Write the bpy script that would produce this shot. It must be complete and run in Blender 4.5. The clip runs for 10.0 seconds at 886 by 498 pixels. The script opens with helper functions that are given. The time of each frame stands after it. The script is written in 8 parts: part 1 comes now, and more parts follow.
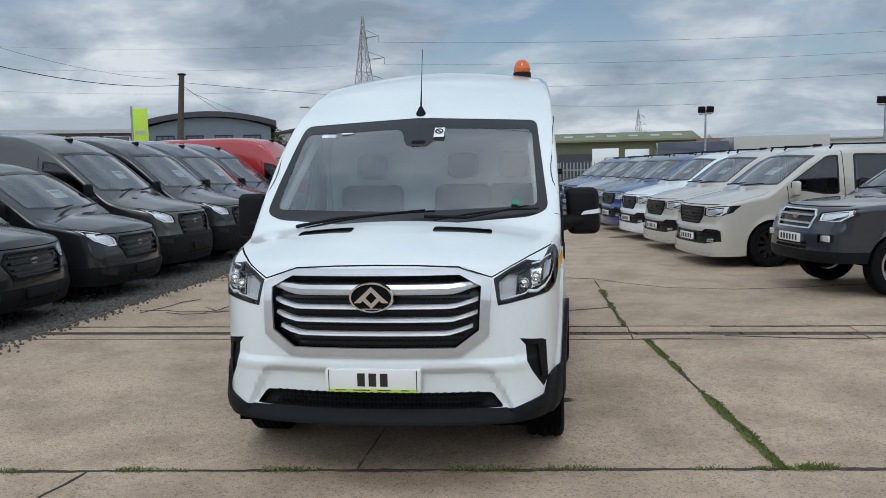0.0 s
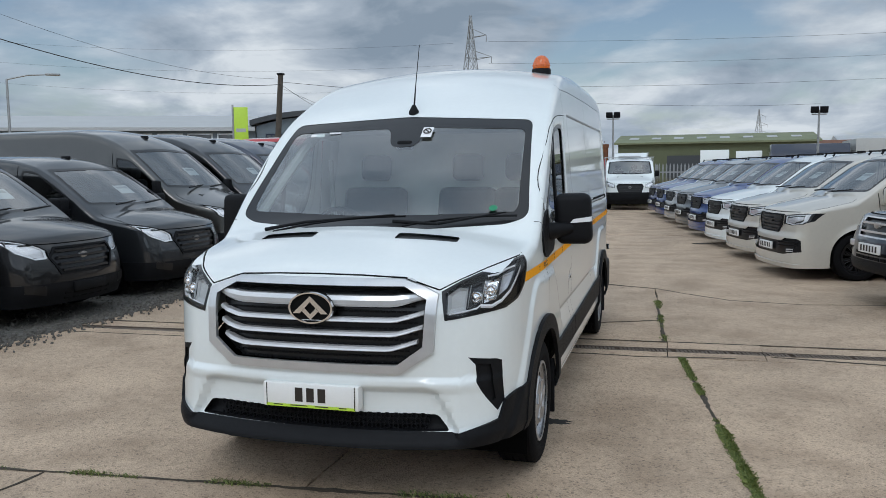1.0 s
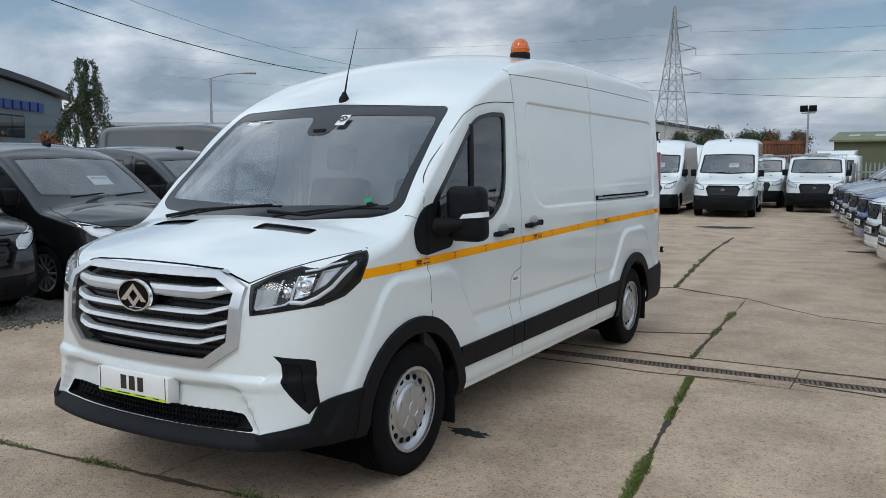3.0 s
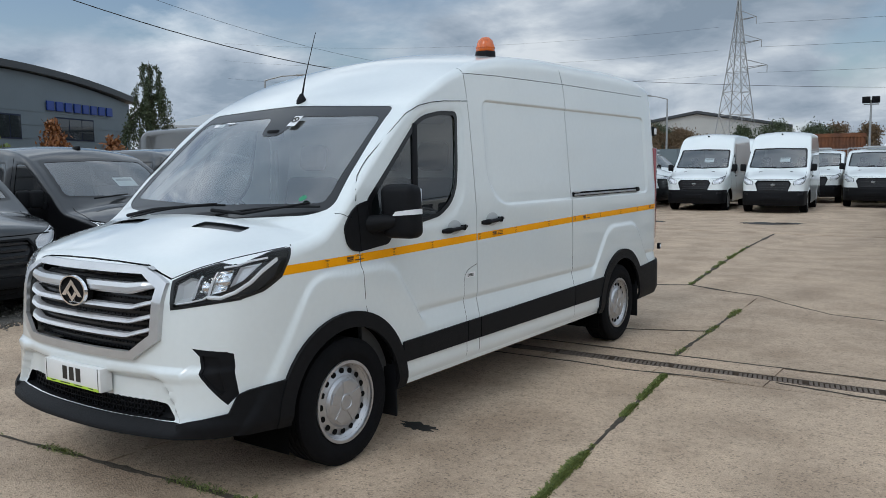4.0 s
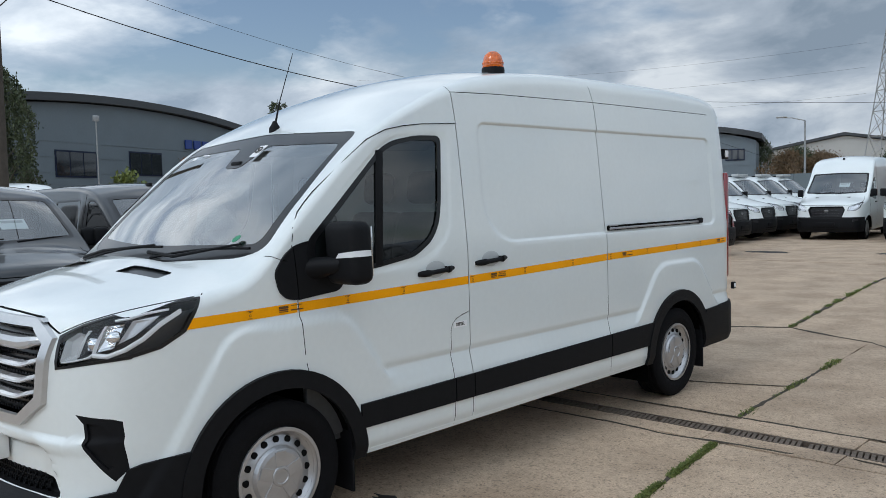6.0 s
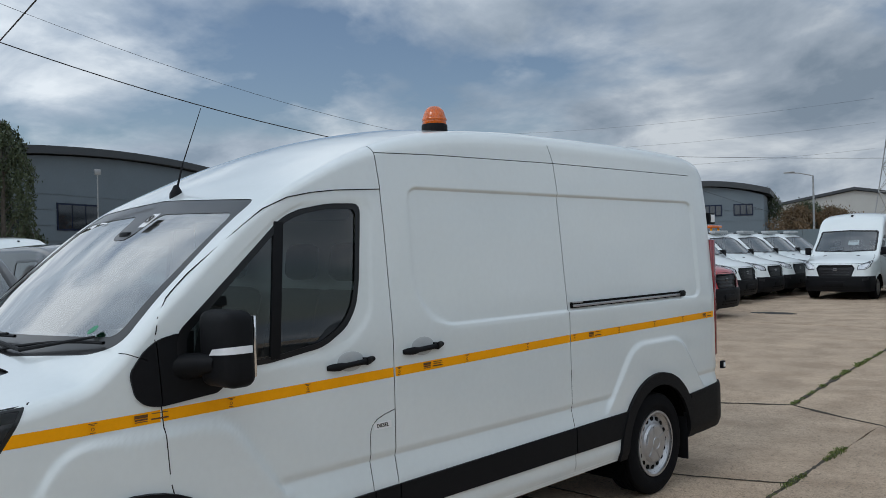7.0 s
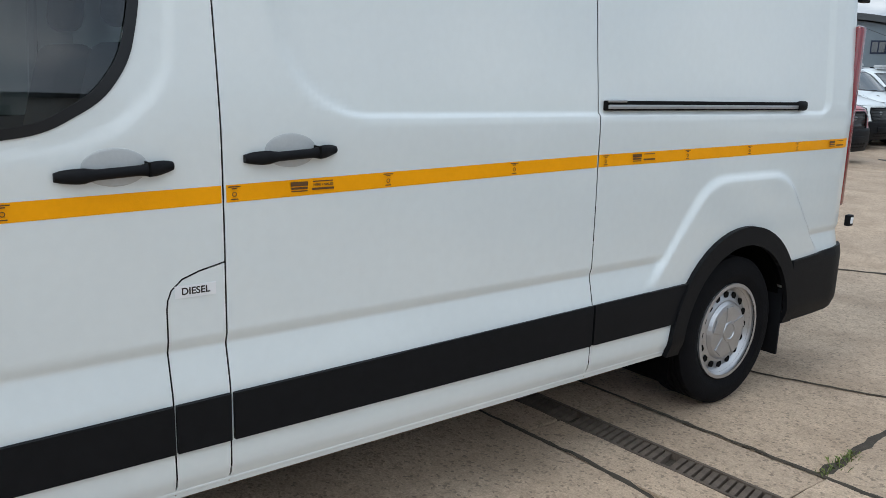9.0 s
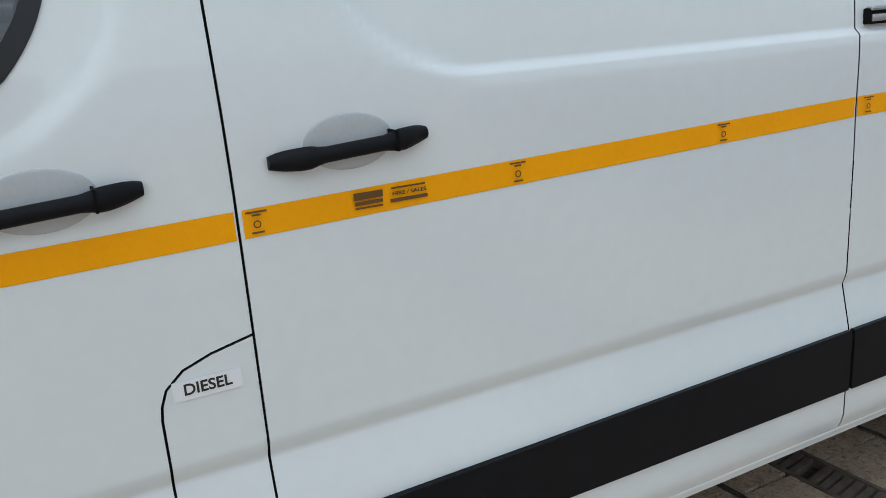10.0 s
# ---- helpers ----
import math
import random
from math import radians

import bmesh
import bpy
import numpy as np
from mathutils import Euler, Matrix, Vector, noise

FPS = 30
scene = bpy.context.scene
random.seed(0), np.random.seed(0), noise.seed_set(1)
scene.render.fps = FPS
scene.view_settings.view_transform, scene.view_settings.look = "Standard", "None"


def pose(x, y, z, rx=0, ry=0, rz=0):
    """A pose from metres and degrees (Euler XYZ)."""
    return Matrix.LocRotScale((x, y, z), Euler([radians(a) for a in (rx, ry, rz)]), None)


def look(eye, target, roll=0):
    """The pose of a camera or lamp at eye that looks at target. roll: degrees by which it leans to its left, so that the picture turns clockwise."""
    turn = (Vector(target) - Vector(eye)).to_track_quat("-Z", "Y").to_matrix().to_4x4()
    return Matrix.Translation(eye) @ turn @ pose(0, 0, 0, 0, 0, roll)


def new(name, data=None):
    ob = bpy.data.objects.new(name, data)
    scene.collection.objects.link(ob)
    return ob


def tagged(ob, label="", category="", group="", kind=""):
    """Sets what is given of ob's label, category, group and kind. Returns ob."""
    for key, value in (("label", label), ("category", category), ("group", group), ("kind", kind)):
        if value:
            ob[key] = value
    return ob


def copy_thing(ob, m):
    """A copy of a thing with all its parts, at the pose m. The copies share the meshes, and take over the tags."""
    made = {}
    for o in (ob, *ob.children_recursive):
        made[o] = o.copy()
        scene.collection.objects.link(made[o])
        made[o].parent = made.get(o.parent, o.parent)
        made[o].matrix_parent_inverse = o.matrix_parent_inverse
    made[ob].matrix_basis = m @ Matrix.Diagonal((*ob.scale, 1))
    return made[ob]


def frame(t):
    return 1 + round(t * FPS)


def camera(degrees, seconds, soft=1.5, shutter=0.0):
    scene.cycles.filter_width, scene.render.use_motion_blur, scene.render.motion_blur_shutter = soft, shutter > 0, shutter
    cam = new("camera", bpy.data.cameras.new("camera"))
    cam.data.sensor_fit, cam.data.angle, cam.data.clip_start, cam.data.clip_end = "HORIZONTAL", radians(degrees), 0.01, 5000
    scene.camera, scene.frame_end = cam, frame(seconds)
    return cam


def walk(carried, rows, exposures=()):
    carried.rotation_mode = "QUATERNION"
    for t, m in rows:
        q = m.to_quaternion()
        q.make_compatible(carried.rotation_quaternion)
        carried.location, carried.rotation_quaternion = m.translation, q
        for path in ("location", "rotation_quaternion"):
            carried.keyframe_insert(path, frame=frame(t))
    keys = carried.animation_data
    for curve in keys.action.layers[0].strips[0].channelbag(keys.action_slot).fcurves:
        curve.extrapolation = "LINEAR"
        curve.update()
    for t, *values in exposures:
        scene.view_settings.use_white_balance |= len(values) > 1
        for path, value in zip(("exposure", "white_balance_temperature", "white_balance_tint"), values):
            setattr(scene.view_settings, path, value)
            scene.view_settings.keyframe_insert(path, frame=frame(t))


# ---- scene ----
cam = camera(57.3, 10.0, 0.55)
PATH = [
    (0, (1.03, -4.005, 1.668), (0.746, -2.035, 1.47), -1.3),
    (0.5, (1.402, -3.77, 1.669), (0.997, -1.822, 1.474), -1.1),
    (1, (1.752, -3.524, 1.673), (1.207, -1.61, 1.478), -0.6),
    (1.5, (2.074, -3.205, 1.662), (1.39, -1.336, 1.463), 0.1),
    (2, (2.502, -2.969, 1.646), (1.687, -1.154, 1.441), 0.4),
    (2.5, (2.92, -2.741, 1.637), (2.001, -0.977, 1.435), 0.4),
    (4, (3.941, -2.232, 1.633), (2.804, -0.6, 1.425), -0.5),
    (4.5, (4.153, -2.064, 1.632), (2.954, -0.476, 1.433), -0.8),
    (5, (4.157, -1.784, 1.624), (2.891, -0.247, 1.434), -1.1),
    (5.2, (4.139, -1.653, 1.633), (2.849, -0.136, 1.449), -1.2),
    (6.3, (4.191, -0.895, 1.63), (2.781, 0.519, 1.526), -1.4),
    (6.5, (4.096, -0.742, 1.654), (2.686, 0.674, 1.576), -1.3),
    (7, (4.015, -0.31, 1.742), (2.604, 1.108, 1.743), -1.2),
    (7.5, (3.916, 0.093, 1.708), (2.487, 1.493, 1.708), -0.9),
    (8, (3.705, 0.564, 1.574), (2.237, 1.919, 1.474), -0.4),
    (8.5, (3.47, 1.077, 1.515), (1.938, 2.336, 1.257), 0.3),
    (9, (3.043, 1.473, 1.469), (1.509, 2.686, 1.051), 1.8),
    (9.5, (2.714, 1.799, 1.397), (1.025, 2.742, 0.891), -7.8),
    (10, (2.291, 2.046, 1.431), (0.568, 2.91, 0.896), -4.1),
]
EXPOSURE = [(t, stops, 6400, 10) for t, stops in ((0, -0.18), (2.5, -0.20), (4.5, -0.19), (6.5, -0.16), (7.0, -0.44), (7.5, -0.44), (8.2, -0.14), (8.5, -0.04), (9.0, 0.14), (9.5, 0.20), (10.0, 0.09))]
walk(cam, [(t, look(eye, target, roll)) for t, eye, target, roll in PATH], EXPOSURE)

# ---- light ----
world = bpy.data.worlds.new("sky")
scene.world = world
world.use_nodes = True
wn, wl = world.node_tree.nodes, world.node_tree.links
wn.clear()
SUN_EL, SUN_AZ = 46, 182


def wnode(kind, **values):
    n = wn.new(kind)
    for k, v in values.items():
        n.inputs[k].default_value = v
    return n


sky = wn.new("ShaderNodeTexSky")
sky.sky_type, sky.sun_disc = "NISHITA", False
sky.sun_elevation, sky.sun_rotation = radians(SUN_EL), radians(SUN_AZ)
coord = wn.new("ShaderNodeTexCoord")
# cloud layers: the view direction divided by its height gives a flat layer overhead
sep = wn.new("ShaderNodeSeparateXYZ")
wl.new(coord.outputs["Generated"], sep.inputs[0])
hz = wn.new("ShaderNodeMath")
hz.operation, hz.inputs[1].default_value = "MAXIMUM", 0.0
wl.new(sep.outputs[2], hz.inputs[0])
up = wn.new("ShaderNodeMath")
up.operation, up.inputs[1].default_value = "ADD", 0.30
wl.new(hz.outputs[0], up.inputs[0])
flat = wn.new("ShaderNodeVectorMath")
flat.operation = "DIVIDE"
wl.new(coord.outputs["Generated"], flat.inputs[0])
comb = wn.new("ShaderNodeCombineXYZ")
for i in range(3):
    wl.new(up.outputs[0], comb.inputs[i])
wl.new(comb.outputs[0], flat.inputs[1])
cover = wnode("ShaderNodeTexNoise", Scale=1.25, Detail=8.0, Roughness=0.55, Distortion=0.25)
shade = wnode("ShaderNodeTexNoise", Scale=2.3, Detail=8.0, Roughness=0.56, Distortion=0.3)
shift = wn.new("ShaderNodeVectorMath")
shift.operation, shift.inputs[1].default_value = "ADD", (3.7, 1.2, 0.4)
wl.new(flat.outputs[0], shift.inputs[0])
wl.new(flat.outputs[0], cover.inputs["Vector"])
wl.new(shift.outputs[0], shade.inputs["Vector"])


def wramp(source, stops):
    r = wn.new("ShaderNodeValToRGB")
    while len(r.color_ramp.elements) < len(stops):
        r.color_ramp.elements.new(0.5)
    for e, (p, c) in zip(r.color_ramp.elements, stops):
        e.position, e.color = p, (*c, 1)
    wl.new(source, r.inputs[0])
    return r


# cloud closes up towards the horizon and round the hidden sun
low = wnode("ShaderNodeMapRange", **{"From Min": 0.0, "From Max": 0.22, "To Min": 0.07, "To Max": 0.0})
wl.new(hz.outputs[0], low.inputs[0])
toward = wn.new("ShaderNodeVectorMath")
toward.operation = "DOT_PRODUCT"
toward.inputs[1].default_value = (math.sin(radians(SUN_AZ)) * math.cos(radians(SUN_EL)), math.cos(radians(SUN_AZ)) * math.cos(radians(SUN_EL)), math.sin(radians(SUN_EL)))
wl.new(coord.outputs["Generated"], toward.inputs[0])
thick = wnode("ShaderNodeMapRange", **{"From Min": 0.3, "From Max": 0.9, "To Min": 0.0, "To Max": 0.2})
wl.new(toward.outputs["Value"], thick.inputs[0])
high = wnode("ShaderNodeMapRange", **{"From Min": 0.28, "From Max": 0.55, "To Min": 0.0, "To Max": 0.15})
wl.new(hz.outputs[0], high.inputs[0])
add0, add1, add2 = wn.new("ShaderNodeMath"), wn.new("ShaderNodeMath"), wn.new("ShaderNodeMath")
wl.new(cover.outputs[0], add0.inputs[0])
wl.new(high.outputs[0], add0.inputs[1])
wl.new(add0.outputs[0], add1.inputs[0])
wl.new(low.outputs[0], add1.inputs[1])
wl.new(add1.outputs[0], add2.inputs[0])
wl.new(thick.outputs[0], add2.inputs[1])
mask = wramp(add2.outputs[0], [(0.415, (0, 0, 0)), (0.535, (1, 1, 1))])
tone = wramp(shade.outputs[0], [(0.34, (3.1, 3.95, 4.95)), (0.5, (5.3, 6.15, 7.15)), (0.64, (8.8, 9.5, 10.1))])
mix = wn.new("ShaderNodeMixRGB")
wl.new(mask.outputs[0], mix.inputs[0])
wl.new(sky.outputs[0], mix.inputs[1])
wl.new(tone.outputs[0], mix.inputs[2])
# the cloud is brighter round the hidden sun
dot = wn.new("ShaderNodeVectorMath")
dot.operation = "DOT_PRODUCT"
dot.inputs[1].default_value = (math.sin(radians(SUN_AZ)) * math.cos(radians(SUN_EL)), math.cos(radians(SUN_AZ)) * math.cos(radians(SUN_EL)), math.sin(radians(SUN_EL)))
wl.new(coord.outputs["Generated"], dot.inputs[0])
glow = wnode("ShaderNodeMapRange", **{"From Min": -0.5, "From Max": 1.0, "To Min": 0.80, "To Max": 1.9})
wl.new(dot.outputs["Value"], glow.inputs[0])
lit = wn.new("ShaderNodeVectorMath")
lit.operation = "SCALE"
wl.new(mix.outputs[0], lit.inputs[0])
wl.new(glow.outputs[0], lit.inputs["Scale"])
bg = wnode("ShaderNodeBackground", Strength=0.108)
wl.new(lit.outputs[0], bg.inputs[0])
wout = wn.new("ShaderNodeOutputWorld")
wl.new(bg.outputs[0], wout.inputs[0])

sun = new("sun", bpy.data.lights.new("sun", "SUN"))
sun.data.energy, sun.data.angle, sun.data.color = 0.65, radians(18), (1.0, 0.97, 0.93)
SUN_FROM = Vector((math.sin(radians(SUN_AZ)) * math.cos(radians(SUN_EL)), math.cos(radians(SUN_AZ)) * math.cos(radians(SUN_EL)), math.sin(radians(SUN_EL))))
sun.matrix_world = look(SUN_FROM * 50, (0, 0, 0))
scene.view_settings.exposure = 0.0


# ---- materials ----
def surface(name, color, rough=0.5, metal=0.0, coat=0.0, spec=0.5, var=0.0, scale=8.0, second=None, bump=0.0, bump_scale=60.0, rand=0.0, rough_var=0.0):
    """A procedural surface: base colour varied at two scales, roughness variation and fine relief."""
    m = bpy.data.materials.new(name)
    m.use_nodes = True
    n, k = m.node_tree.nodes, m.node_tree.links
    b = n["Principled BSDF"]
    b.inputs["Base Color"].default_value = (*color, 1)
    b.inputs["Roughness"].default_value = rough
    b.inputs["Metallic"].default_value = metal
    b.inputs["Coat Weight"].default_value = coat
    b.inputs["Coat Roughness"].default_value = 0.04
    b.inputs["Specular IOR Level"].default_value = spec
    co = n.new("ShaderNodeTexCoord")
    if var or second or rand:
        a, f = n.new("ShaderNodeTexNoise"), n.new("ShaderNodeTexNoise")
        a.inputs["Scale"].default_value, a.inputs["Detail"].default_value = scale, 6
        f.inputs["Scale"].default_value, f.inputs["Detail"].default_value = scale * 14, 4
        for t in (a, f):
            k.new(co.outputs["Object"], t.inputs["Vector"])
        both = n.new("ShaderNodeMixRGB")
        both.inputs[0].default_value = 0.42
        k.new(a.outputs[0], both.inputs[1])
        k.new(f.outputs[0], both.inputs[2])
        other = second or tuple(c * (1 - var) for c in color)
        ramp = n.new("ShaderNodeValToRGB")
        ramp.color_ramp.elements[0].position, ramp.color_ramp.elements[1].position = 0.36, 0.64
        ramp.color_ramp.elements[0].color, ramp.color_ramp.elements[1].color = (*other, 1), (*color, 1)
        k.new(both.outputs[0], ramp.inputs[0])
        out = ramp.outputs[0]
        if rand:
            info = n.new("ShaderNodeObjectInfo")
            hsv = n.new("ShaderNodeHueSaturation")
            rng = n.new("ShaderNodeMapRange")
            rng.inputs[3].default_value, rng.inputs[4].default_value = 1 - rand, 1 + rand
            k.new(info.outputs["Random"], rng.inputs[0])
            k.new(rng.outputs[0], hsv.inputs["Value"])
            k.new(out, hsv.inputs["Color"])
            out = hsv.outputs[0]
        k.new(out, b.inputs["Base Color"])
        if rough_var:
            rr = n.new("ShaderNodeMapRange")
            rr.inputs[3].default_value, rr.inputs[4].default_value = rough - rough_var, rough + rough_var
            k.new(both.outputs[0], rr.inputs[0])
            k.new(rr.outputs[0], b.inputs["Roughness"])
    if bump:
        t, u = n.new("ShaderNodeTexNoise"), n.new("ShaderNodeBump")
        t.inputs["Scale"].default_value, t.inputs["Detail"].default_value = bump_scale, 5
        u.inputs["Strength"].default_value, u.inputs["Distance"].default_value = bump, 0.01
        k.new(co.outputs["Object"], t.inputs["Vector"])
        k.new(t.outputs[0], u.inputs["Height"])
        k.new(u.outputs[0], b.inputs["Normal"])
    return m


def paint(name, color, metal=0.0, rough=0.32, dust=0.06):
    return surface(name, color, rough, metal, 1.0, var=dust, scale=2.2, bump=0.015, bump_scale=5.0)


def pane(name, tint, rough=0.0, gloss=0.9, least=0.085, power=3.2):
    """Window glass: a clear tinted pane with a mirror gloss that grows towards grazing views."""
    m = bpy.data.materials.new(name)
    m.use_nodes = True
    n, k = m.node_tree.nodes, m.node_tree.links
    n.remove(n["Principled BSDF"])
    t, g, x, f = n.new("ShaderNodeBsdfTransparent"), n.new("ShaderNodeBsdfGlossy"), n.new("ShaderNodeMixShader"), n.new("ShaderNodeLayerWeight")
    t.inputs[0].default_value = (*tint, 1)
    g.inputs["Roughness"].default_value = rough
    f.inputs[0].default_value = 0.5
    curved = n.new("ShaderNodeMath")
    curved.operation, curved.inputs[1].default_value = "POWER", power
    k.new(f.outputs["Facing"], curved.inputs[0])
    boost = n.new("ShaderNodeMath")
    boost.operation, boost.inputs[1].default_value, boost.inputs[2].default_value = "MULTIPLY_ADD", gloss, least
    boost.use_clamp = True
    k.new(curved.outputs[0], boost.inputs[0])
    k.new(boost.outputs[0], x.inputs[0])
    k.new(t.outputs[0], x.inputs[1])
    k.new(g.outputs[0], x.inputs[2])
    k.new(x.outputs[0], n["Material Output"].inputs[0])
    return m


WHITE = paint("white_paint", (0.745, 0.785, 0.775), rough=0.3, dust=0.04)
BLACK = surface("black_plastic", (0.008, 0.0085, 0.010), 0.55, spec=0.14, var=0.25, scale=30, bump=0.12, bump_scale=420)
GLOSSBLACK = surface("gloss_black", (0.009, 0.009, 0.010), 0.28, coat=0.15, spec=0.35, var=0.1)
FRIT = surface("black_ceramic", (0.008, 0.008, 0.009), 0.35, coat=0.35, spec=0.3)
GAP = surface("panel_gap", (0.006, 0.006, 0.006), 0.8, spec=0.1)
RUBBER = surface("tyre_rubber", (0.007, 0.007, 0.008), 0.85, spec=0.12, var=0.3, scale=25, bump=0.3, bump_scale=120)
STEEL = surface("silver_steel", (0.50, 0.50, 0.51), 0.33, metal=0.7, var=0.15, scale=20)
SATIN = surface("satin_silver", (0.60, 0.605, 0.61), 0.3, metal=0.7, var=0.1, scale=15)
CHROME = surface("chrome", (0.78, 0.78, 0.78), 0.09, metal=1.0)
BRIGHT = surface("bright_trim", (0.74, 0.74, 0.75), 0.24, metal=0.5)
AMBER = surface("amber_plastic", (0.72, 0.13, 0.004), 0.2, coat=0.6, var=0.3, scale=40)
YELLOW = surface("yellow_tape", (1.0, 0.40, 0.0), 0.5, spec=0.15, var=0.06, scale=6, bump=0.1, bump_scale=300)
TAPEINK = surface("faded_print", (0.13, 0.055, 0.008), 0.6)
INK = surface("black_print", (0.02, 0.015, 0.01), 0.6)
RED = surface("red_lens", (0.22, 0.006, 0.010), 0.15, coat=1.0)
PLATE = surface("plate_white", (0.8, 0.8, 0.78), 0.4, coat=0.4, var=0.04)
LIME = surface("lime_green", (0.5, 0.72, 0.06), 0.45, var=0.08)
STICKER = surface("white_sticker", (0.8, 0.8, 0.8), 0.5)
GREEN = surface("green_sticker", (0.012, 0.22, 0.10), 0.5)
GLASS = pane("windscreen_glass", (0.84, 0.91, 0.88), gloss=1.1, least=0.08, power=2.0)
DOORGLASS = pane("door_glass", (0.30, 0.34, 0.34), least=0.10)
DARKGLASS = pane("tinted_glass", (0.30, 0.34, 0.34))
CLEAR = pane("lamp_lens", (0.95, 0.96, 0.97), gloss=0.35, least=0.03)
SEAT = surface("seat_fabric", (0.022, 0.022, 0.024), 0.9, var=0.3, scale=30, bump=0.1, bump_scale=300)
DASH = surface("dashboard_plastic", (0.06, 0.063, 0.066), 0.6, var=0.2, scale=30, bump=0.05, bump_scale=200)
TRIM = surface("grey_trim", (0.42, 0.43, 0.43), 0.7, var=0.1)
BULK = surface("bulkhead_white", (0.75, 0.76, 0.76), 0.6, var=0.08)
UNDER = surface("underbody", (0.004, 0.004, 0.004), 0.95, spec=0.03, var=0.3)


# ---- mesh helpers ----
def part(name, bm, material, parent=None, label="", smooth=True):
    me = bpy.data.meshes.new(name)
    bm.normal_update()
    bm.to_mesh(me)
    bm.free()
    for m in material if isinstance(material, (list, tuple)) else (material,):
        me.materials.append(m)
    if smooth:
        me.shade_smooth()
        me.set_sharp_from_angle(angle=radians(38))
    ob = new(name, me)
    ob.parent = parent
    if label:
        ob["label"] = label
    return ob


def thing(name, label, category, at=(0, 0, 0), rz=0, group="", kind=""):
    ob = new(name)
    ob.empty_display_size = 0.1
    ob.matrix_basis = pose(*at, 0, 0, rz)
    return tagged(ob, label, category, group, kind)


def box(bm, x0, x1, y0, y1, z0, z1, bevel=0.0, m=None, seg=2):
    """A box between the given limits, with rounded edges."""
    r = bmesh.ops.create_cube(bm, size=1)["verts"]
    for v in r:
        v.co = Vector(((x0 + x1) / 2 + v.co.x * (x1 - x0), (y0 + y1) / 2 + v.co.y * (y1 - y0), (z0 + z1) / 2 + v.co.z * (z1 - z0)))
        if m:
            v.co = m @ v.co
    if bevel:
        bmesh.ops.bevel(bm, geom=list({e for v in r for e in v.link_edges}), offset=bevel, segments=seg, affect="EDGES", profile=0.5)
    return bm


def boxed(*a, **k):
    return box(bmesh.new(), *a, **k)


def rod(bm, a, b, r0, r1=None, n=10):
    """A tapered round bar from a to b."""
    a, b = Vector(a), Vector(b)
    d = b - a
    m = Matrix.Translation((a + b) / 2) @ d.to_track_quat("Z", "Y").to_matrix().to_4x4()
    bmesh.ops.create_cone(bm, cap_ends=True, segments=n, radius1=r0, radius2=r0 if r1 is None else r1, depth=d.length, matrix=m)
    return bm


def lathe(bm, profile, n=40, axis="x", at=(0, 0, 0)):
    """A solid of revolution from (radius, along) pairs."""
    rings = []
    for r, s in profile:
        ring = []
        for i in range(n):
            a = 2 * math.pi * i / n
            c, d = r * math.cos(a), r * math.sin(a)
            p = {"x": (s, c, d), "y": (c, s, d), "z": (c, d, s)}[axis]
            ring.append(bm.verts.new(Vector(p) + Vector(at)))
        rings.append(ring)
    for p, q in zip(rings, rings[1:]):
        for i in range(n):
            bm.faces.new((p[i], p[(i + 1) % n], q[(i + 1) % n], q[i]))
    bmesh.ops.recalc_face_normals(bm, faces=bm.faces)
    return bm


def prism(bm, poly, a, b, axis="y", bevel=0.0):
    """A polygon pulled from a to b along an axis; poly in the other two coordinates."""
    def at(p, s):
        return {"x": (s, p[0], p[1]), "y": (p[0], s, p[1]), "z": (p[0], p[1], s)}[axis]
    lo, hi = [bm.verts.new(at(p, a)) for p in poly], [bm.verts.new(at(p, b)) for p in poly]
    faces = [bm.faces.new(lo), bm.faces.new(hi[::-1])]
    for i in range(len(poly)):
        j = (i + 1) % len(poly)
        faces.append(bm.faces.new((lo[i], hi[i], hi[j], lo[j])))
    bmesh.ops.recalc_face_normals(bm, faces=faces)
    if bevel:
        bmesh.ops.bevel(bm, geom=list({e for f in faces for e in f.edges}), offset=bevel, segments=2, affect="EDGES", profile=0.5)
    return bm


def curve(points):
    """A smooth monotone curve through (u, v) pairs."""
    u, v = np.array(points, float).T
    h, d = np.diff(u), np.diff(v) / np.diff(u)
    s = np.zeros(len(u))
    s[0], s[-1] = d[0], d[-1]
    for i in range(1, len(u) - 1):
        if d[i - 1] * d[i] > 0:
            s[i] = 2 * d[i - 1] * d[i] / (d[i - 1] + d[i])

    def f(t):
        t = min(max(t, u[0]), u[-1])
        i = min(int(np.searchsorted(u, t, "right")) - 1, len(h) - 1)
        x = (t - u[i]) / h[i]
        return float((2 * x**3 - 3 * x**2 + 1) * v[i] + (x**3 - 2 * x**2 + x) * h[i] * s[i] + (3 * x**2 - 2 * x**3) * v[i + 1] + (x**3 - x**2) * h[i] * s[i + 1])
    return f


def ease(a, b, t):
    t = min(max((t - a) / (b - a), 0.0), 1.0)
    return t * t * (3 - 2 * t)


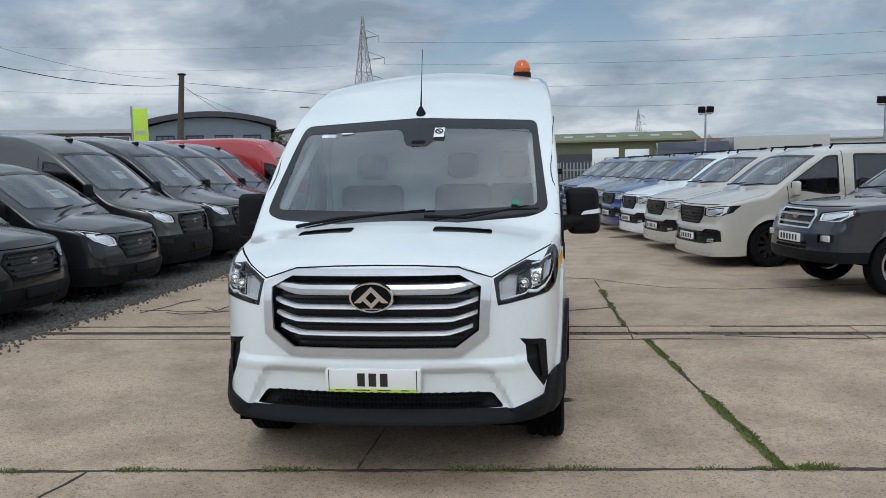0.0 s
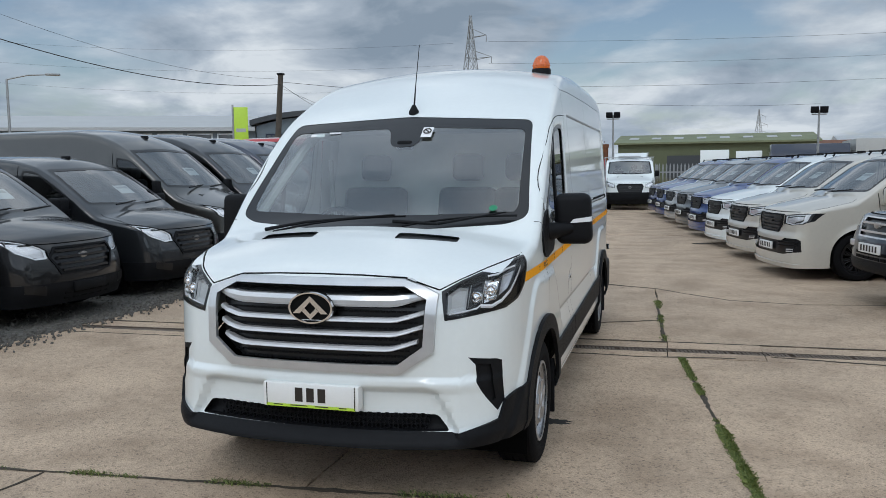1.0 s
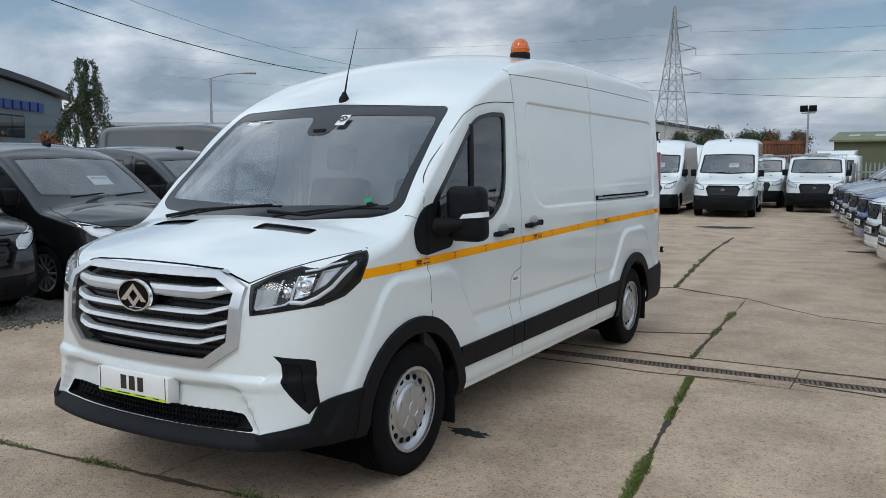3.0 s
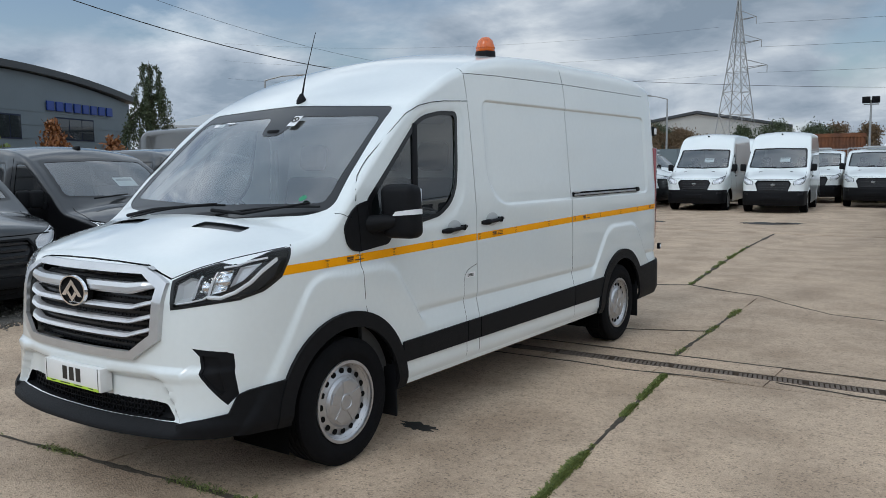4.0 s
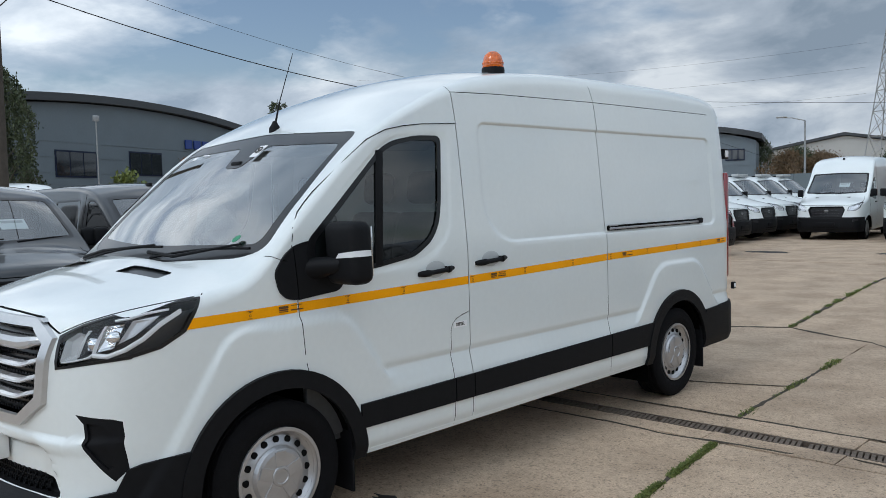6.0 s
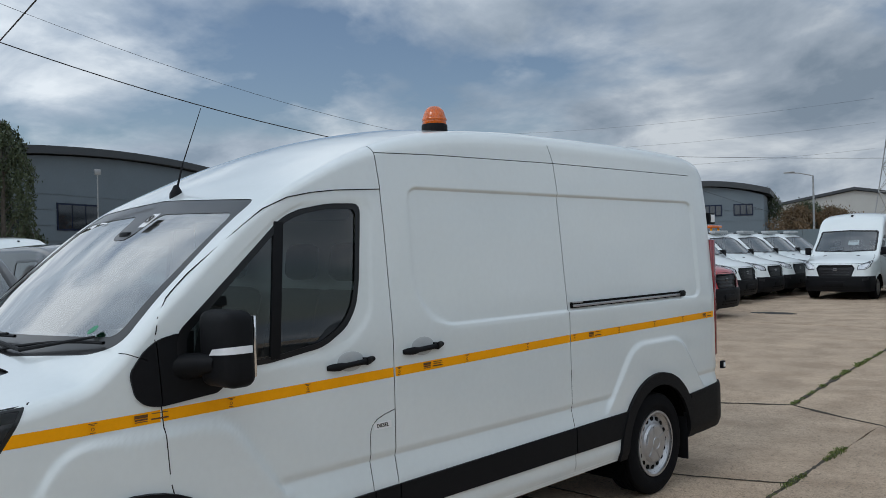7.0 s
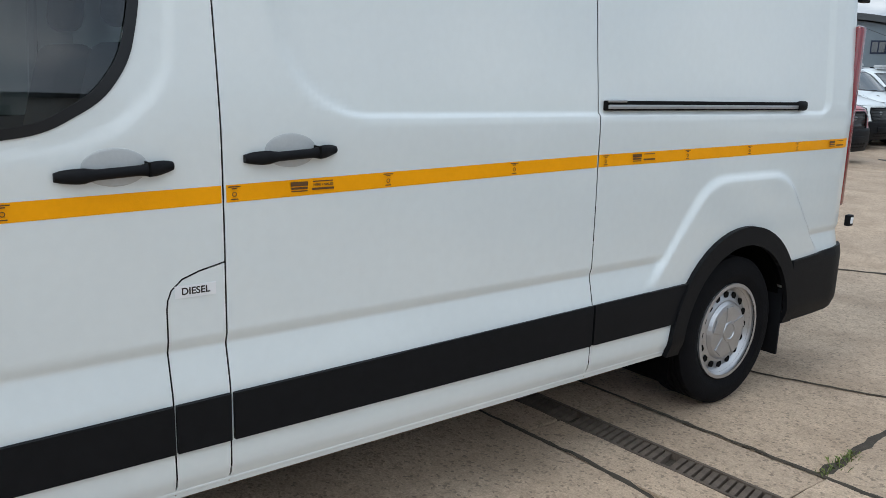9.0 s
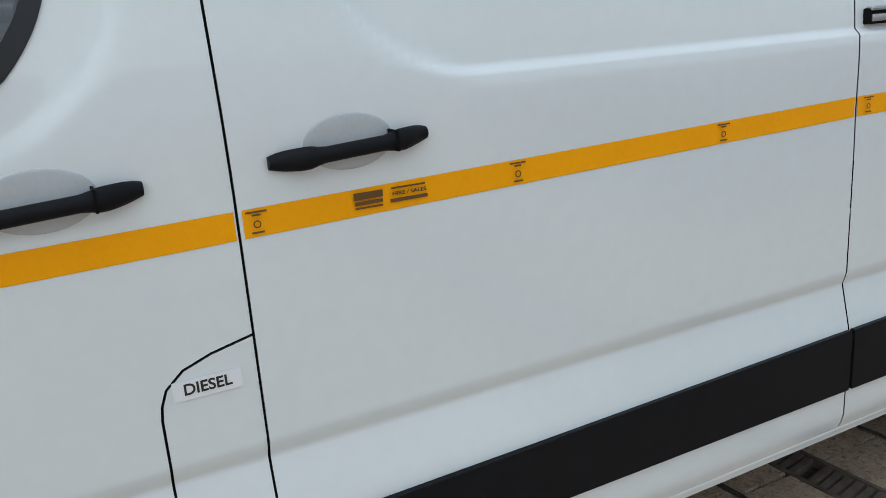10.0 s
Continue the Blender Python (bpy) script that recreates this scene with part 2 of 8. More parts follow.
def shell(S, step, ns, nt, long=None):
    """The skin of a vehicle: rings from the sill over the side, shoulder and roof to the middle, closed at both ends.
    It faces -y, with its nose at y = 0."""
    H, W, R, C, T = (curve(S[k]) for k in ("top", "width", "round", "crown", "tumble"))
    B, F = curve(S["bottom"]), curve(S["face"])
    bow, reach = S["bow"], S["reach"]
    side, front = S.get("side", lambda y, z: 0.0), S.get("front", lambda x, z: 0.0)
    L = S["top"][-1][0]
    levels = S.get("levels")
    ns = len(levels) + 4 if levels else ns
    qs = [0.0]
    while qs[-1] < L - 1e-6:
        near = min(qs[-1], L - qs[-1])
        qs.append(min(L, qs[-1] + step * (0.35 if near < 0.25 else 0.6 if near < 0.9 else long or 1.0)))
    for q in S.get("stations", ()):
        if min(abs(q - p) for p in qs) > 0.006:
            qs.append(q)
    qs.sort()
    na = 6
    bm = bmesh.new()

    def where(x, q, z):
        k = max(0.0, 1 - q / reach)
        return (x, q + bow * abs(x) ** 2.4 * k * k + (F(z) + front(abs(x), z)) * max(0.0, 1 - q / 0.35) ** 2, z)

    def ring(q):
        zb, r, edge = B(q), R(q), H(q) - C(q)
        top = edge - r
        if levels:
            gap = max(0.02, top - levels[-1])
            k = (top - gap - zb) / (levels[-1] - levels[0])
            zs = [zb + (z - levels[0]) * k for z in levels] + [top - gap * (1 - j / 4) for j in (1, 2, 3, 4)]
        else:
            zs = [zb + (top - zb) * i / (ns - 1) for i in range(ns)]
        pts = [(W(q) - T(z) + side(q, z), z) for z in zs]
        xc, zc = pts[-1][0] - r, edge - r
        for i in range(1, na + 1):
            a = math.pi / 2 * i / na
            pts.append((xc + r * math.cos(a), zc + r * math.sin(a)))
        for i in range(1, nt + 1):
            x = xc * (1 - i / nt)
            pts.append((x, edge + C(q) * (1 - (x / xc) ** 2)))
        return pts
    rings = [ring(q) for q in qs]
    n1 = ns + na // 2
    for sgn in (1, -1):
        rows = [[bm.verts.new(where(sgn * x, q, z)) for x, z in pts] for q, pts in zip(qs, rings)]
        for a, b in zip(rows, rows[1:]):
            for i in range(len(a) - 1):
                bm.faces.new((a[i], a[i + 1], b[i + 1], b[i]))
        for q, pts, row in ((qs[0], rings[0], rows[0]), (qs[-1], rings[-1], rows[-1])):
            top = pts[n1 - 1:]
            grid = []
            for i in range(n1):
                line = []
                for j, (xt, zt) in enumerate(top):
                    if j == 0:
                        line.append(row[i])
                    elif i == n1 - 1:
                        line.append(row[n1 - 1 + j])
                    else:
                        f = (pts[i][1] - pts[0][1]) / (pts[n1 - 1][1] - pts[0][1])
                        line.append(bm.verts.new(where(sgn * xt * pts[i][0] / pts[n1 - 1][0], q, pts[0][1] + (zt - pts[0][1]) * f)))
                grid.append(line)
            for a, b in zip(grid, grid[1:]):
                for j in range(len(top) - 1):
                    bm.faces.new((a[j], a[j + 1], b[j + 1], b[j]))
    bmesh.ops.remove_doubles(bm, verts=bm.verts, dist=1e-5)
    bmesh.ops.recalc_face_normals(bm, faces=bm.faces)
    bm.normal_update()
    return bm


def inside(p, poly):
    x, y = p
    hit = False
    for (x0, y0), (x1, y1) in zip(poly, poly[1:] + poly[:1]):
        if (y0 > y) != (y1 > y) and x < (x1 - x0) * (y - y0) / (y1 - y0) + x0:
            hit = not hit
    return hit


def cut(bm, poly, axis, keep):
    """Cuts an outline, seen along an axis, into the faces that keep() lets through, and returns the faces inside it."""
    i, j = {"x": (1, 2), "y": (0, 2), "z": (0, 1)}[axis]
    poly = [tuple(p) for p in poly]
    a0, a1 = min(p[0] for p in poly), max(p[0] for p in poly)
    b0, b1 = min(p[1] for p in poly), max(p[1] for p in poly)

    def span(f):
        us, vs = [v.co[i] for v in f.verts], [v.co[j] for v in f.verts]
        return min(us), max(us), min(vs), max(vs)
    pool = set()
    for f in bm.faces:
        c = f.verts[0].co
        if not (a0 - 0.3 < c[i] < a1 + 0.3 and b0 - 0.3 < c[j] < b1 + 0.3):
            continue
        u0, u1, v0, v1 = span(f)
        if u1 >= a0 and u0 <= a1 and v1 >= b0 and v0 <= b1 and keep(f):
            pool.add(f)
    for p, q in zip(poly, poly[1:] + poly[:1]):
        d = (q[0] - p[0], q[1] - p[1])
        if math.hypot(*d) < 1e-5:
            continue
        lo, hi = (min(p[0], q[0]) - 1e-4, min(p[1], q[1]) - 1e-4), (max(p[0], q[0]) + 1e-4, max(p[1], q[1]) + 1e-4)
        near = []
        for f in pool:
            u0, u1, v0, v1 = span(f)
            if u1 >= lo[0] and u0 <= hi[0] and v1 >= lo[1] and v0 <= hi[1]:
                near.append(f)
        if not near:
            continue
        co, no = [0, 0, 0], [0, 0, 0]
        co[i], co[j], no[i], no[j] = p[0], p[1], -d[1], d[0]
        geom = near + list({e for f in near for e in f.edges}) + list({v for f in near for v in f.verts})
        res = bmesh.ops.bisect_plane(bm, geom=geom, dist=1e-6, plane_co=co, plane_no=no)
        pool -= set(near)
        pool |= {g for g in res["geom"] if isinstance(g, bmesh.types.BMFace) and g.is_valid}
    out = []
    for f in pool:
        c = f.calc_center_median()
        if inside((c[i], c[j]), poly):
            out.append(f)
    return out


def take(bm, faces, keep=False):
    """Moves faces out of one mesh into a new one."""
    nb = bmesh.new()
    seen = {}
    for f in faces:
        vs = []
        for v in f.verts:
            if v not in seen:
                seen[v] = nb.verts.new(v.co)
            vs.append(seen[v])
        nb.faces.new(vs)
    if not keep:
        bmesh.ops.delete(bm, geom=list(faces), context="FACES")
    nb.normal_update()
    return nb


def shifted(bm, d):
    bm.normal_update()
    for v, n in [(v, v.normal.copy()) for v in bm.verts]:
        v.co += n * d
    return bm


def puff(bm, d):
    """Raises a piece of skin by d and closes its rim, so that it has thickness."""
    bm.normal_update()
    rim = [(e, [l.vert for l in e.link_loops[0].edge.link_loops[0:1]]) for e in bm.edges if len(e.link_faces) == 1]
    base = {v: v.co.copy() for e, _ in rim for v in e.verts}
    for v, n in [(v, v.normal.copy()) for v in bm.verts]:
        v.co += n * d
    low = {v: bm.verts.new(c) for v, c in base.items()}
    for e, _ in rim:
        loop = e.link_loops[0]
        a, b = loop.vert, loop.link_loop_next.vert
        bm.faces.new((b, a, low[a], low[b]))
    bm.normal_update()
    return bm


def push(bm, d):
    """Stands a piece of skin forward by d and closes its rim."""
    rim = [e for e in bm.edges if len(e.link_faces) == 1]
    low = {v: v.co.copy() for e in rim for v in e.verts}
    for v in bm.verts:
        v.co.y -= d
    low = {v: bm.verts.new(c) for v, c in low.items()}
    for e in rim:
        loop = e.link_loops[0]
        a, b = loop.vert, loop.link_loop_next.vert
        bm.faces.new((b, a, low[a], low[b]))
    bm.normal_update()
    return bm


def ribbon(points, width):
    """The outline of a band of a width along a line of points."""
    left, right = [], []
    for i, p in enumerate(points):
        a, b = points[max(i - 1, 0)], points[min(i + 1, len(points) - 1)]
        d = Vector((b[0] - a[0], b[1] - a[1])).normalized()
        left.append((p[0] - d.y * width / 2, p[1] + d.x * width / 2))
        right.append((p[0] + d.y * width / 2, p[1] - d.x * width / 2))
    return left + right[::-1]


def rounded(poly, r, n=5):
    """A polygon with its corners rounded by arcs."""
    out = []
    m = len(poly)
    for i in range(m):
        p, a, b = Vector(poly[i]), Vector(poly[i - 1]), Vector(poly[(i + 1) % m])
        da, db = (a - p), (b - p)
        ra = min(r, da.length * 0.45, db.length * 0.45)
        s, e = p + da.normalized() * ra, p + db.normalized() * ra
        for k in range(n + 1):
            t = k / n
            q = s * (1 - t) ** 2 + p * 2 * t * (1 - t) + e * t * t
            out.append((q.x, q.y))
    return out


def arc(cx, cy, r, a0, a1, n=12, ry=None):
    return [(cx + r * math.cos(radians(a0 + (a1 - a0) * i / n)), cy + (ry or r) * math.sin(radians(a0 + (a1 - a0) * i / n))) for i in range(n + 1)]


def lettering(name, text, size, m, material, parent, depth=0.0008, squeeze=1.0):
    """Words as a thin mesh in the built-in font, centred at the pose m."""
    c = bpy.data.curves.new(name, "FONT")
    c.body, c.size, c.align_x, c.align_y, c.extrude, c.offset = text, size, "CENTER", "CENTER", depth, size * 0.02
    tmp = bpy.data.objects.new(name, c)
    scene.collection.objects.link(tmp)
    me = bpy.data.meshes.new_from_object(tmp.evaluated_get(bpy.context.evaluated_depsgraph_get()))
    bpy.data.objects.remove(tmp)
    me.transform(m @ Matrix.Diagonal((squeeze, 1, 1, 1)))
    me.materials.clear()
    me.materials.append(material)
    ob = new(name, me)
    ob.parent = parent
    return ob


def repaint(ob, old, fresh):
    """Gives a copied thing another paint, object by object."""
    for o in (ob, *ob.children_recursive):
        for s in o.material_slots:
            if s.material == old:
                s.link = "OBJECT"
                s.material = fresh


# ---- the white panel van ----
CX = 0.068
ARCH_F, ARCH_R, HUB = 1.0, 4.76, 0.35


def soft_max(a, b, k):
    h = max(k - abs(a - b), 0.0) / k
    return max(a, b) + h * h * k / 4


SWAGE = 0.745
RECESS = [(1.15, 1.22), (1.95, 1.262), (2.06, 1.312), (2.15, 1.388), (2.195, 1.46), (2.24, 1.95), (2.205, 1.996), (1.80, 1.966), (1.68, 1.90), (1.15, 1.46)]


def far_from(p, poly):
    """Distance to an outline, negative inside it."""
    best = 9.0
    for (ax, ay), (bx, by) in zip(poly, poly[1:] + poly[:1]):
        dx, dy = bx - ax, by - ay
        t = min(max(((p[0] - ax) * dx + (p[1] - ay) * dy) / (dx * dx + dy * dy), 0.0), 1.0)
        best = min(best, math.hypot(p[0] - ax - dx * t, p[1] - ay - dy * t))
    return -best if inside(p, poly) else best


def van_side(y, z):
    """Pressings of the side: recessed upper panel, belt, swage, window recess and wheel-arch bulges."""
    # a sharp swage: a narrow hollow above it, and the lower side standing out below
    if z > SWAGE:
        low = -0.010 * max(0.0, 1 - (z - SWAGE) / 0.034) ** 1.3
    else:
        low = -0.010 + 0.028 * min(1.0, (SWAGE - z) / 0.12)
    low *= ease(1.5, 1.66, y)
    for c, half, z0, slope, top in ((1.05, 0.43, 0.99, 0.75, 1.082), (4.785, 0.35, 1.05, 0.85, 1.088)):
        a = abs(y - c)
        edge = soft_max(z - top, (a - half + slope * (z - z0)) / math.hypot(1, slope), 0.10)
        k = 1 - ease(-0.030, 0.0, edge)
        low += (max(low, 0.017) - low) * k
    d = low + 0.005 * ease(1.15, 1.335, z) * ease(1.0, 1.4, y)
    d -= 0.022 * (1 - ease(0.33, 0.40, z))
    # upper pressed panel behind the cab, with a wide curve at its lower front corner
    r = 0.30 if y < 3.5 and z < 1.72 else 0.08
    qy, qz = abs(y - 3.955) - (1.485 - r), abs(z - 1.704) - (0.364 - r)
    edge = math.hypot(max(qy, 0.0), max(qz, 0.0)) + min(max(qy, qz), 0.0) - r
    d -= 0.013 * ease(2.40, 2.56, y) * (1 - ease(-0.017, 0.0, edge))
    if 1.1 < y < 2.3 and 1.2 < z < 2.02:
        d -= 0.006 * ease(1.30, 1.75, y) * (1 - ease(-0.022, 0.0, far_from((y, z), RECESS)))
    return d


def van_front(x, z):
    """The bumper's middle stands back between two tusks, under a crisp ledge."""
    edge = 0.575 + 0.55 * max(0.0, 0.625 - z)
    d = 0.038 * (1 - ease(edge, edge + 0.045, x)) * (1 - ease(0.60, 0.645, z)) * ease(0.36, 0.42, z)
    d -= 0.018 * ease(0.50, 0.62, x) * (1 - ease(0.655, 0.685, z)) * ease(0.40, 0.46, z)
    d -= 0.008 * (1 - ease(0.66, 0.69, z)) * ease(0.60, 0.64, z)
    return d


_z, LEVELS = 0.33, []
while _z < 2.092:
    LEVELS.append(_z)
    _z += 0.006 if 0.725 < _z < 0.785 or 1.325 < _z < 1.365 or 2.035 < _z < 2.075 else 0.012 if 0.64 < _z < 1.12 else 0.016 if 1.36 < _z < 1.50 else 0.024
LEVELS.append(2.10)
# closer rings where pressings turn upwards
STATIONS = [a + 0.017 * i for a, b in ((0.56, 0.76), (1.38, 1.70), (2.02, 2.26), (2.43, 2.80), (4.14, 4.50), (5.10, 5.46)) for i in range(int((b - a) / 0.017))]
VAN = dict(
    levels=LEVELS, stations=STATIONS,
    top=[(0, 1.02), (0.02, 1.07), (0.06, 1.125), (0.14, 1.18), (0.3, 1.235), (0.55, 1.305), (0.78, 1.36), (0.80, 1.366), (1.2, 1.68), (1.58, 1.975), (1.75, 2.085), (1.95, 2.185),
         (2.2, 2.295), (2.5, 2.395), (2.9, 2.47), (3.6, 2.51), (4.6, 2.515), (5.4, 2.495), (5.62, 2.46), (5.70, 2.40), (5.745, 2.30), (5.76, 2.22)],
    width=[(0, 0.72), (0.03, 0.79), (0.08, 0.85), (0.15, 0.892), (0.25, 0.922), (0.4, 0.948), (0.7, 0.968), (1.1, 0.982), (5.2, 0.982), (5.6, 0.975), (5.7, 0.958), (5.76, 0.92)],
    round=[(0, 0.05), (0.3, 0.07), (0.8, 0.055), (1.6, 0.05), (2.1, 0.06), (2.7, 0.11), (5.5, 0.12), (5.76, 0.1)],
    crown=[(0, 0.035), (0.4, 0.06), (0.8, 0.085), (1.2, 0.075), (1.6, 0.058), (2.2, 0.06), (3.0, 0.07), (5.76, 0.06)],
    tumble=[(0, 0.0), (1.0, 0.0), (1.25, 0.004), (1.6, 0.028), (2.0, 0.062), (2.3, 0.10), (2.5, 0.13)],
    bottom=[(0, 0.355), (0.4, 0.34), (0.6, 0.33), (5.4, 0.33), (5.76, 0.34)],
    face=[(0.2, 0.03), (0.34, -0.02), (0.40, -0.02), (0.45, 0.02), (0.5, 0.03), (0.6, 0.035), (0.7, 0.036), (0.9, 0.05), (1.0, 0.06), (1.15, 0.08), (1.3, 0.10)],
    bow=0.24, reach=1.6, side=van_side, front=van_front)

van = thing("panel_van", "white panel van with a yellow reflective stripe and black trim", "van", (CX, 0, 0))
skin = shell(VAN, 0.036, 76, 24)


def on_left(f):
    return f.normal.x > 0.35


def on_right(f):
    return f.normal.x < -0.35


def on_front(f):
    return f.normal.y < -0.12 and f.calc_center_median().y < 1.0


def mirror(poly):
    return [(-x, z) for x, z in poly]


# wheel arches, with their black trim rims
def arch_line(c, r, z0, back=0.0):
    a = math.degrees(math.asin((z0 - HUB) / r))
    return arc(c, HUB, r, a, 180 - a, 26)


for sgn, face in ((1, on_left), (-1, on_right)):
    for c in (ARCH_F, ARCH_R):
        outer = [(c - 0.50, 0.2), *reversed(arch_line(c, 0.50, 0.36)), (c + 0.50, 0.2)]
        hole = [(c - 0.41, 0.1), *reversed(arch_line(c, 0.415, 0.36)), (c + 0.41, 0.1)]
        if c == ARCH_F:
            outer = [(c - 0.47, 0.2), *[(y, z) for y, z in reversed(arch_line(c, 0.50, 0.36))], (c + 0.5, 0.2)]
        rim = cut(skin, outer, "x", lambda f: face(f) and f.calc_center_median().z < 1.0)
        bm = take(skin, rim)
        gone = cut(bm, hole, "x", lambda f: True)
        bmesh.ops.delete(bm, geom=gone, context="FACES")
        part("arch_trim", puff(bm, 0.022), BLACK, van, "black plastic wheel-arch trim")
        # wheel housing
        bm = bmesh.new()
        line = [(c - 0.43, 0.18), *reversed(arch_line(c, 0.43, 0.36)), (c + 0.43, 0.18)]
        a = [bm.verts.new((sgn * 0.965, y, z)) for y, z in line]
        b = [bm.verts.new((sgn * 0.55, y, z)) for y, z in line]
        for i in range(len(a) - 1):
            bm.faces.new((a[i], a[i + 1], b[i + 1], b[i]))
        bm.faces.new(b)
        part("wheel_housing", bm, UNDER, van)

# black strip along the lower side, with its seams
for face in (on_left, on_right):
    for y0, y1 in ((1.47, 2.154), (2.162, 2.311), (2.321, 3.762), (3.773, 4.36)):
        f = cut(skin, [(y0, 0.475), (y1, 0.475), (y1, 0.575 + 0.015 * y1), (y0, 0.575 + 0.015 * y0)], "x", face)
        part("side_strip", puff(take(skin, f), 0.014), BLACK, van, "black plastic strip along the lower side")
    f = cut(skin, [(5.2, 0.3), (5.8, 0.3), (5.8, 0.67), (5.2, 0.64)], "x", face)
    part("rear_corner", puff(take(skin, f), 0.016), BLACK, van, "black plastic rear bumper corner")

# black lip under the bumper, reaching back to the front arches
f = cut(skin, [(-1.2, 0.1), (1.2, 0.1), (1.2, 0.64), (0.965, 0.575), (0.915, 0.56), (0.895, 0.545), (0.875, 0.46), (0.70, 0.418), (-0.70, 0.418), (-0.875, 0.46), (-0.895, 0.545), (-0.915, 0.56), (-0.965, 0.575), (-1.2, 0.64)], "y",
        lambda f: f.calc_center_median().y < 0.62)
part("bumper_lip", puff(take(skin, f), 0.016), BLACK, van, "black plastic lower bumper lip")
# mesh intake below the number plate
f = cut(skin, rounded([(-0.672, 0.424), (0.672, 0.424), (0.612, 0.502), (-0.612, 0.502)], 0.02), "y", on_front)
intake = part("lower_intake", push(take(skin, f), -0.045), BLACK, van, "black honeycomb lower intake")
bm = bmesh.new()
for i in range(26):
    for j in range(3):
        x = (i - 12.5) * 0.043 + (0.02 if j % 2 else 0)
        if abs(x) < 0.58:
            lathe(bm, [(0.017, 0.0), (0.017, -0.012), (0.012, -0.012), (0.012, 0.0)], 6, "y", (x, 0.075 + 0.24 * abs(x) ** 2.4, 0.440 + 0.025 * j))
part("intake_mesh", bm, BLACK, intake, smooth=False)
# side vents of the bumper: a gloss frame round a slatted back
for sgn in (1, -1):
    poly = [(0.752, 0.778), (0.868, 0.757), (0.888, 0.745), (0.894, 0.615), (0.898, 0.545), (0.874, 0.50), (0.815, 0.60), (0.790, 0.66), (0.783, 0.74)]
    f = cut(skin, poly if sgn > 0 else mirror(poly), "y", on_front)
    vb = take(skin, f)
    frame_bm = vb.copy()
    inner = [(0.792, 0.742), (0.846, 0.733), (0.853, 0.70), (0.868, 0.56), (0.858, 0.552), (0.822, 0.612), (0.80, 0.66)]
    g = cut(frame_bm, inner if sgn > 0 else mirror(inner), "y", lambda f: True)
    bmesh.ops.delete(frame_bm, geom=g, context="FACES")
    vent = part("bumper_vent", shifted(vb, -0.014), BLACK, van, "black slatted bumper vent")
    part("vent_frame", puff(shifted(frame_bm, -0.012), 0.010), BLACK, vent, "black vent frame")
    for k in range(10):
        z = 0.57 + 0.018 * k
        x0 = 0.792 + 0.30 * max(0.0, 0.67 - z)
        x1 = 0.866 - 0.12 * (z - 0.55)
        ya, yb = (curve(VAN["face"])(z) + 0.24 * x**2.4 + 1.55 * max(0.0, x - 0.74) ** 1.25 + 0.002 for x in (x0, x1))
        part("vent_slat", rod(bmesh.new(), (sgn * x0, ya, z), (sgn * x1, yb, z), 0.0045, 0.0045, 5), BLACK, vent, smooth=False)

# dark gap under the bonnet's front edge
for sgn in (1, -1):
    line = [(0.0, 1.166), (0.22, 1.163), (0.44, 1.153), (0.612, 1.098), (0.70, 1.143), (0.80, 1.186), (0.88, 1.214), (0.918, 1.227)]
    for a, b in ((line[:4], 0.007), (line[3:], 0.006)):
        pts = ribbon(a, b)
        f = cut(skin, pts if sgn > 0 else mirror(pts), "y", lambda f: f.calc_center_median().y < 0.72 and f.normal.y < 0)
        if f:
            part("seam", shifted(take(skin, f), -0.006), GAP, van)
# the grille opening and its frame
G_OUT = [(-0.47, 1.152), (0.47, 1.152), (0.613, 1.082), (0.60, 0.81), (0.452, 0.708), (-0.452, 0.708), (-0.60, 0.81), (-0.613, 1.082)]
G_IN = [(-0.45, 1.118), (0.45, 1.118), (0.562, 1.058), (0.55, 0.835), (0.43, 0.748), (-0.43, 0.748), (-0.55, 0.835), (-0.562, 1.058)]
rim = take(skin, cut(skin, G_OUT, "y", lambda f: f.calc_center_median().y < 0.6))
back = take(rim, cut(rim, G_IN, "y", lambda f: True))
grille = part("grille_frame", push(rim, 0.022), SATIN, van, "satin silver grille surround")
part("grille_back", shifted(back, -0.05), GLOSSBLACK, grille, "black honeycomb grille mesh")


def front_y(x, z):
    return 0.24 * abs(x) ** 2.4 + curve(VAN["face"])(z)


for z, h, w in ((1.047, 0.052, 0.545), (0.957, 0.021, 0.545), (0.889, 0.021, 0.54), (0.819, 0.021, 0.515)):
    bm = bmesh.new()
    n = 36
    rows = []
    for i in range(n + 1):
        x = -w + 2 * w * i / n
        u = abs(x) / w
        lift = 0.034 * max(0.0, (u - 0.76) / 0.24) if z < 1.0 else 0.02 * ease(0.7, 1.0, u)
        hh = h * (1 - 0.45 * ease(0.78, 1.0, u)) if z > 1.0 else h
        y = front_y(x, z) - 0.010 + 0.03 * ease(0.9, 1.0, u)
        zz = z + lift
        rows.append([bm.verts.new((x, y + dy, zz + dz)) for dy, dz in ((0.05, hh / 2), (0.010, hh / 2), (-0.002, hh * 0.1), (-0.004, -hh * 0.3), (0.004, -hh / 2), (0.05, -hh / 2))])
    for a, b in zip(rows, rows[1:]):
        for k in range(6):
            bm.faces.new((a[k], a[(k + 1) % 6], b[(k + 1) % 6], b[k]))
    bm.faces.new(rows[0])
    bm.faces.new(rows[-1][::-1])
    bmesh.ops.recalc_face_normals(bm, faces=bm.faces)
    part("grille_bar", bm, BRIGHT if z < 1.0 else SATIN, grille, "bright grille bar", smooth=False)
bm = bmesh.new()
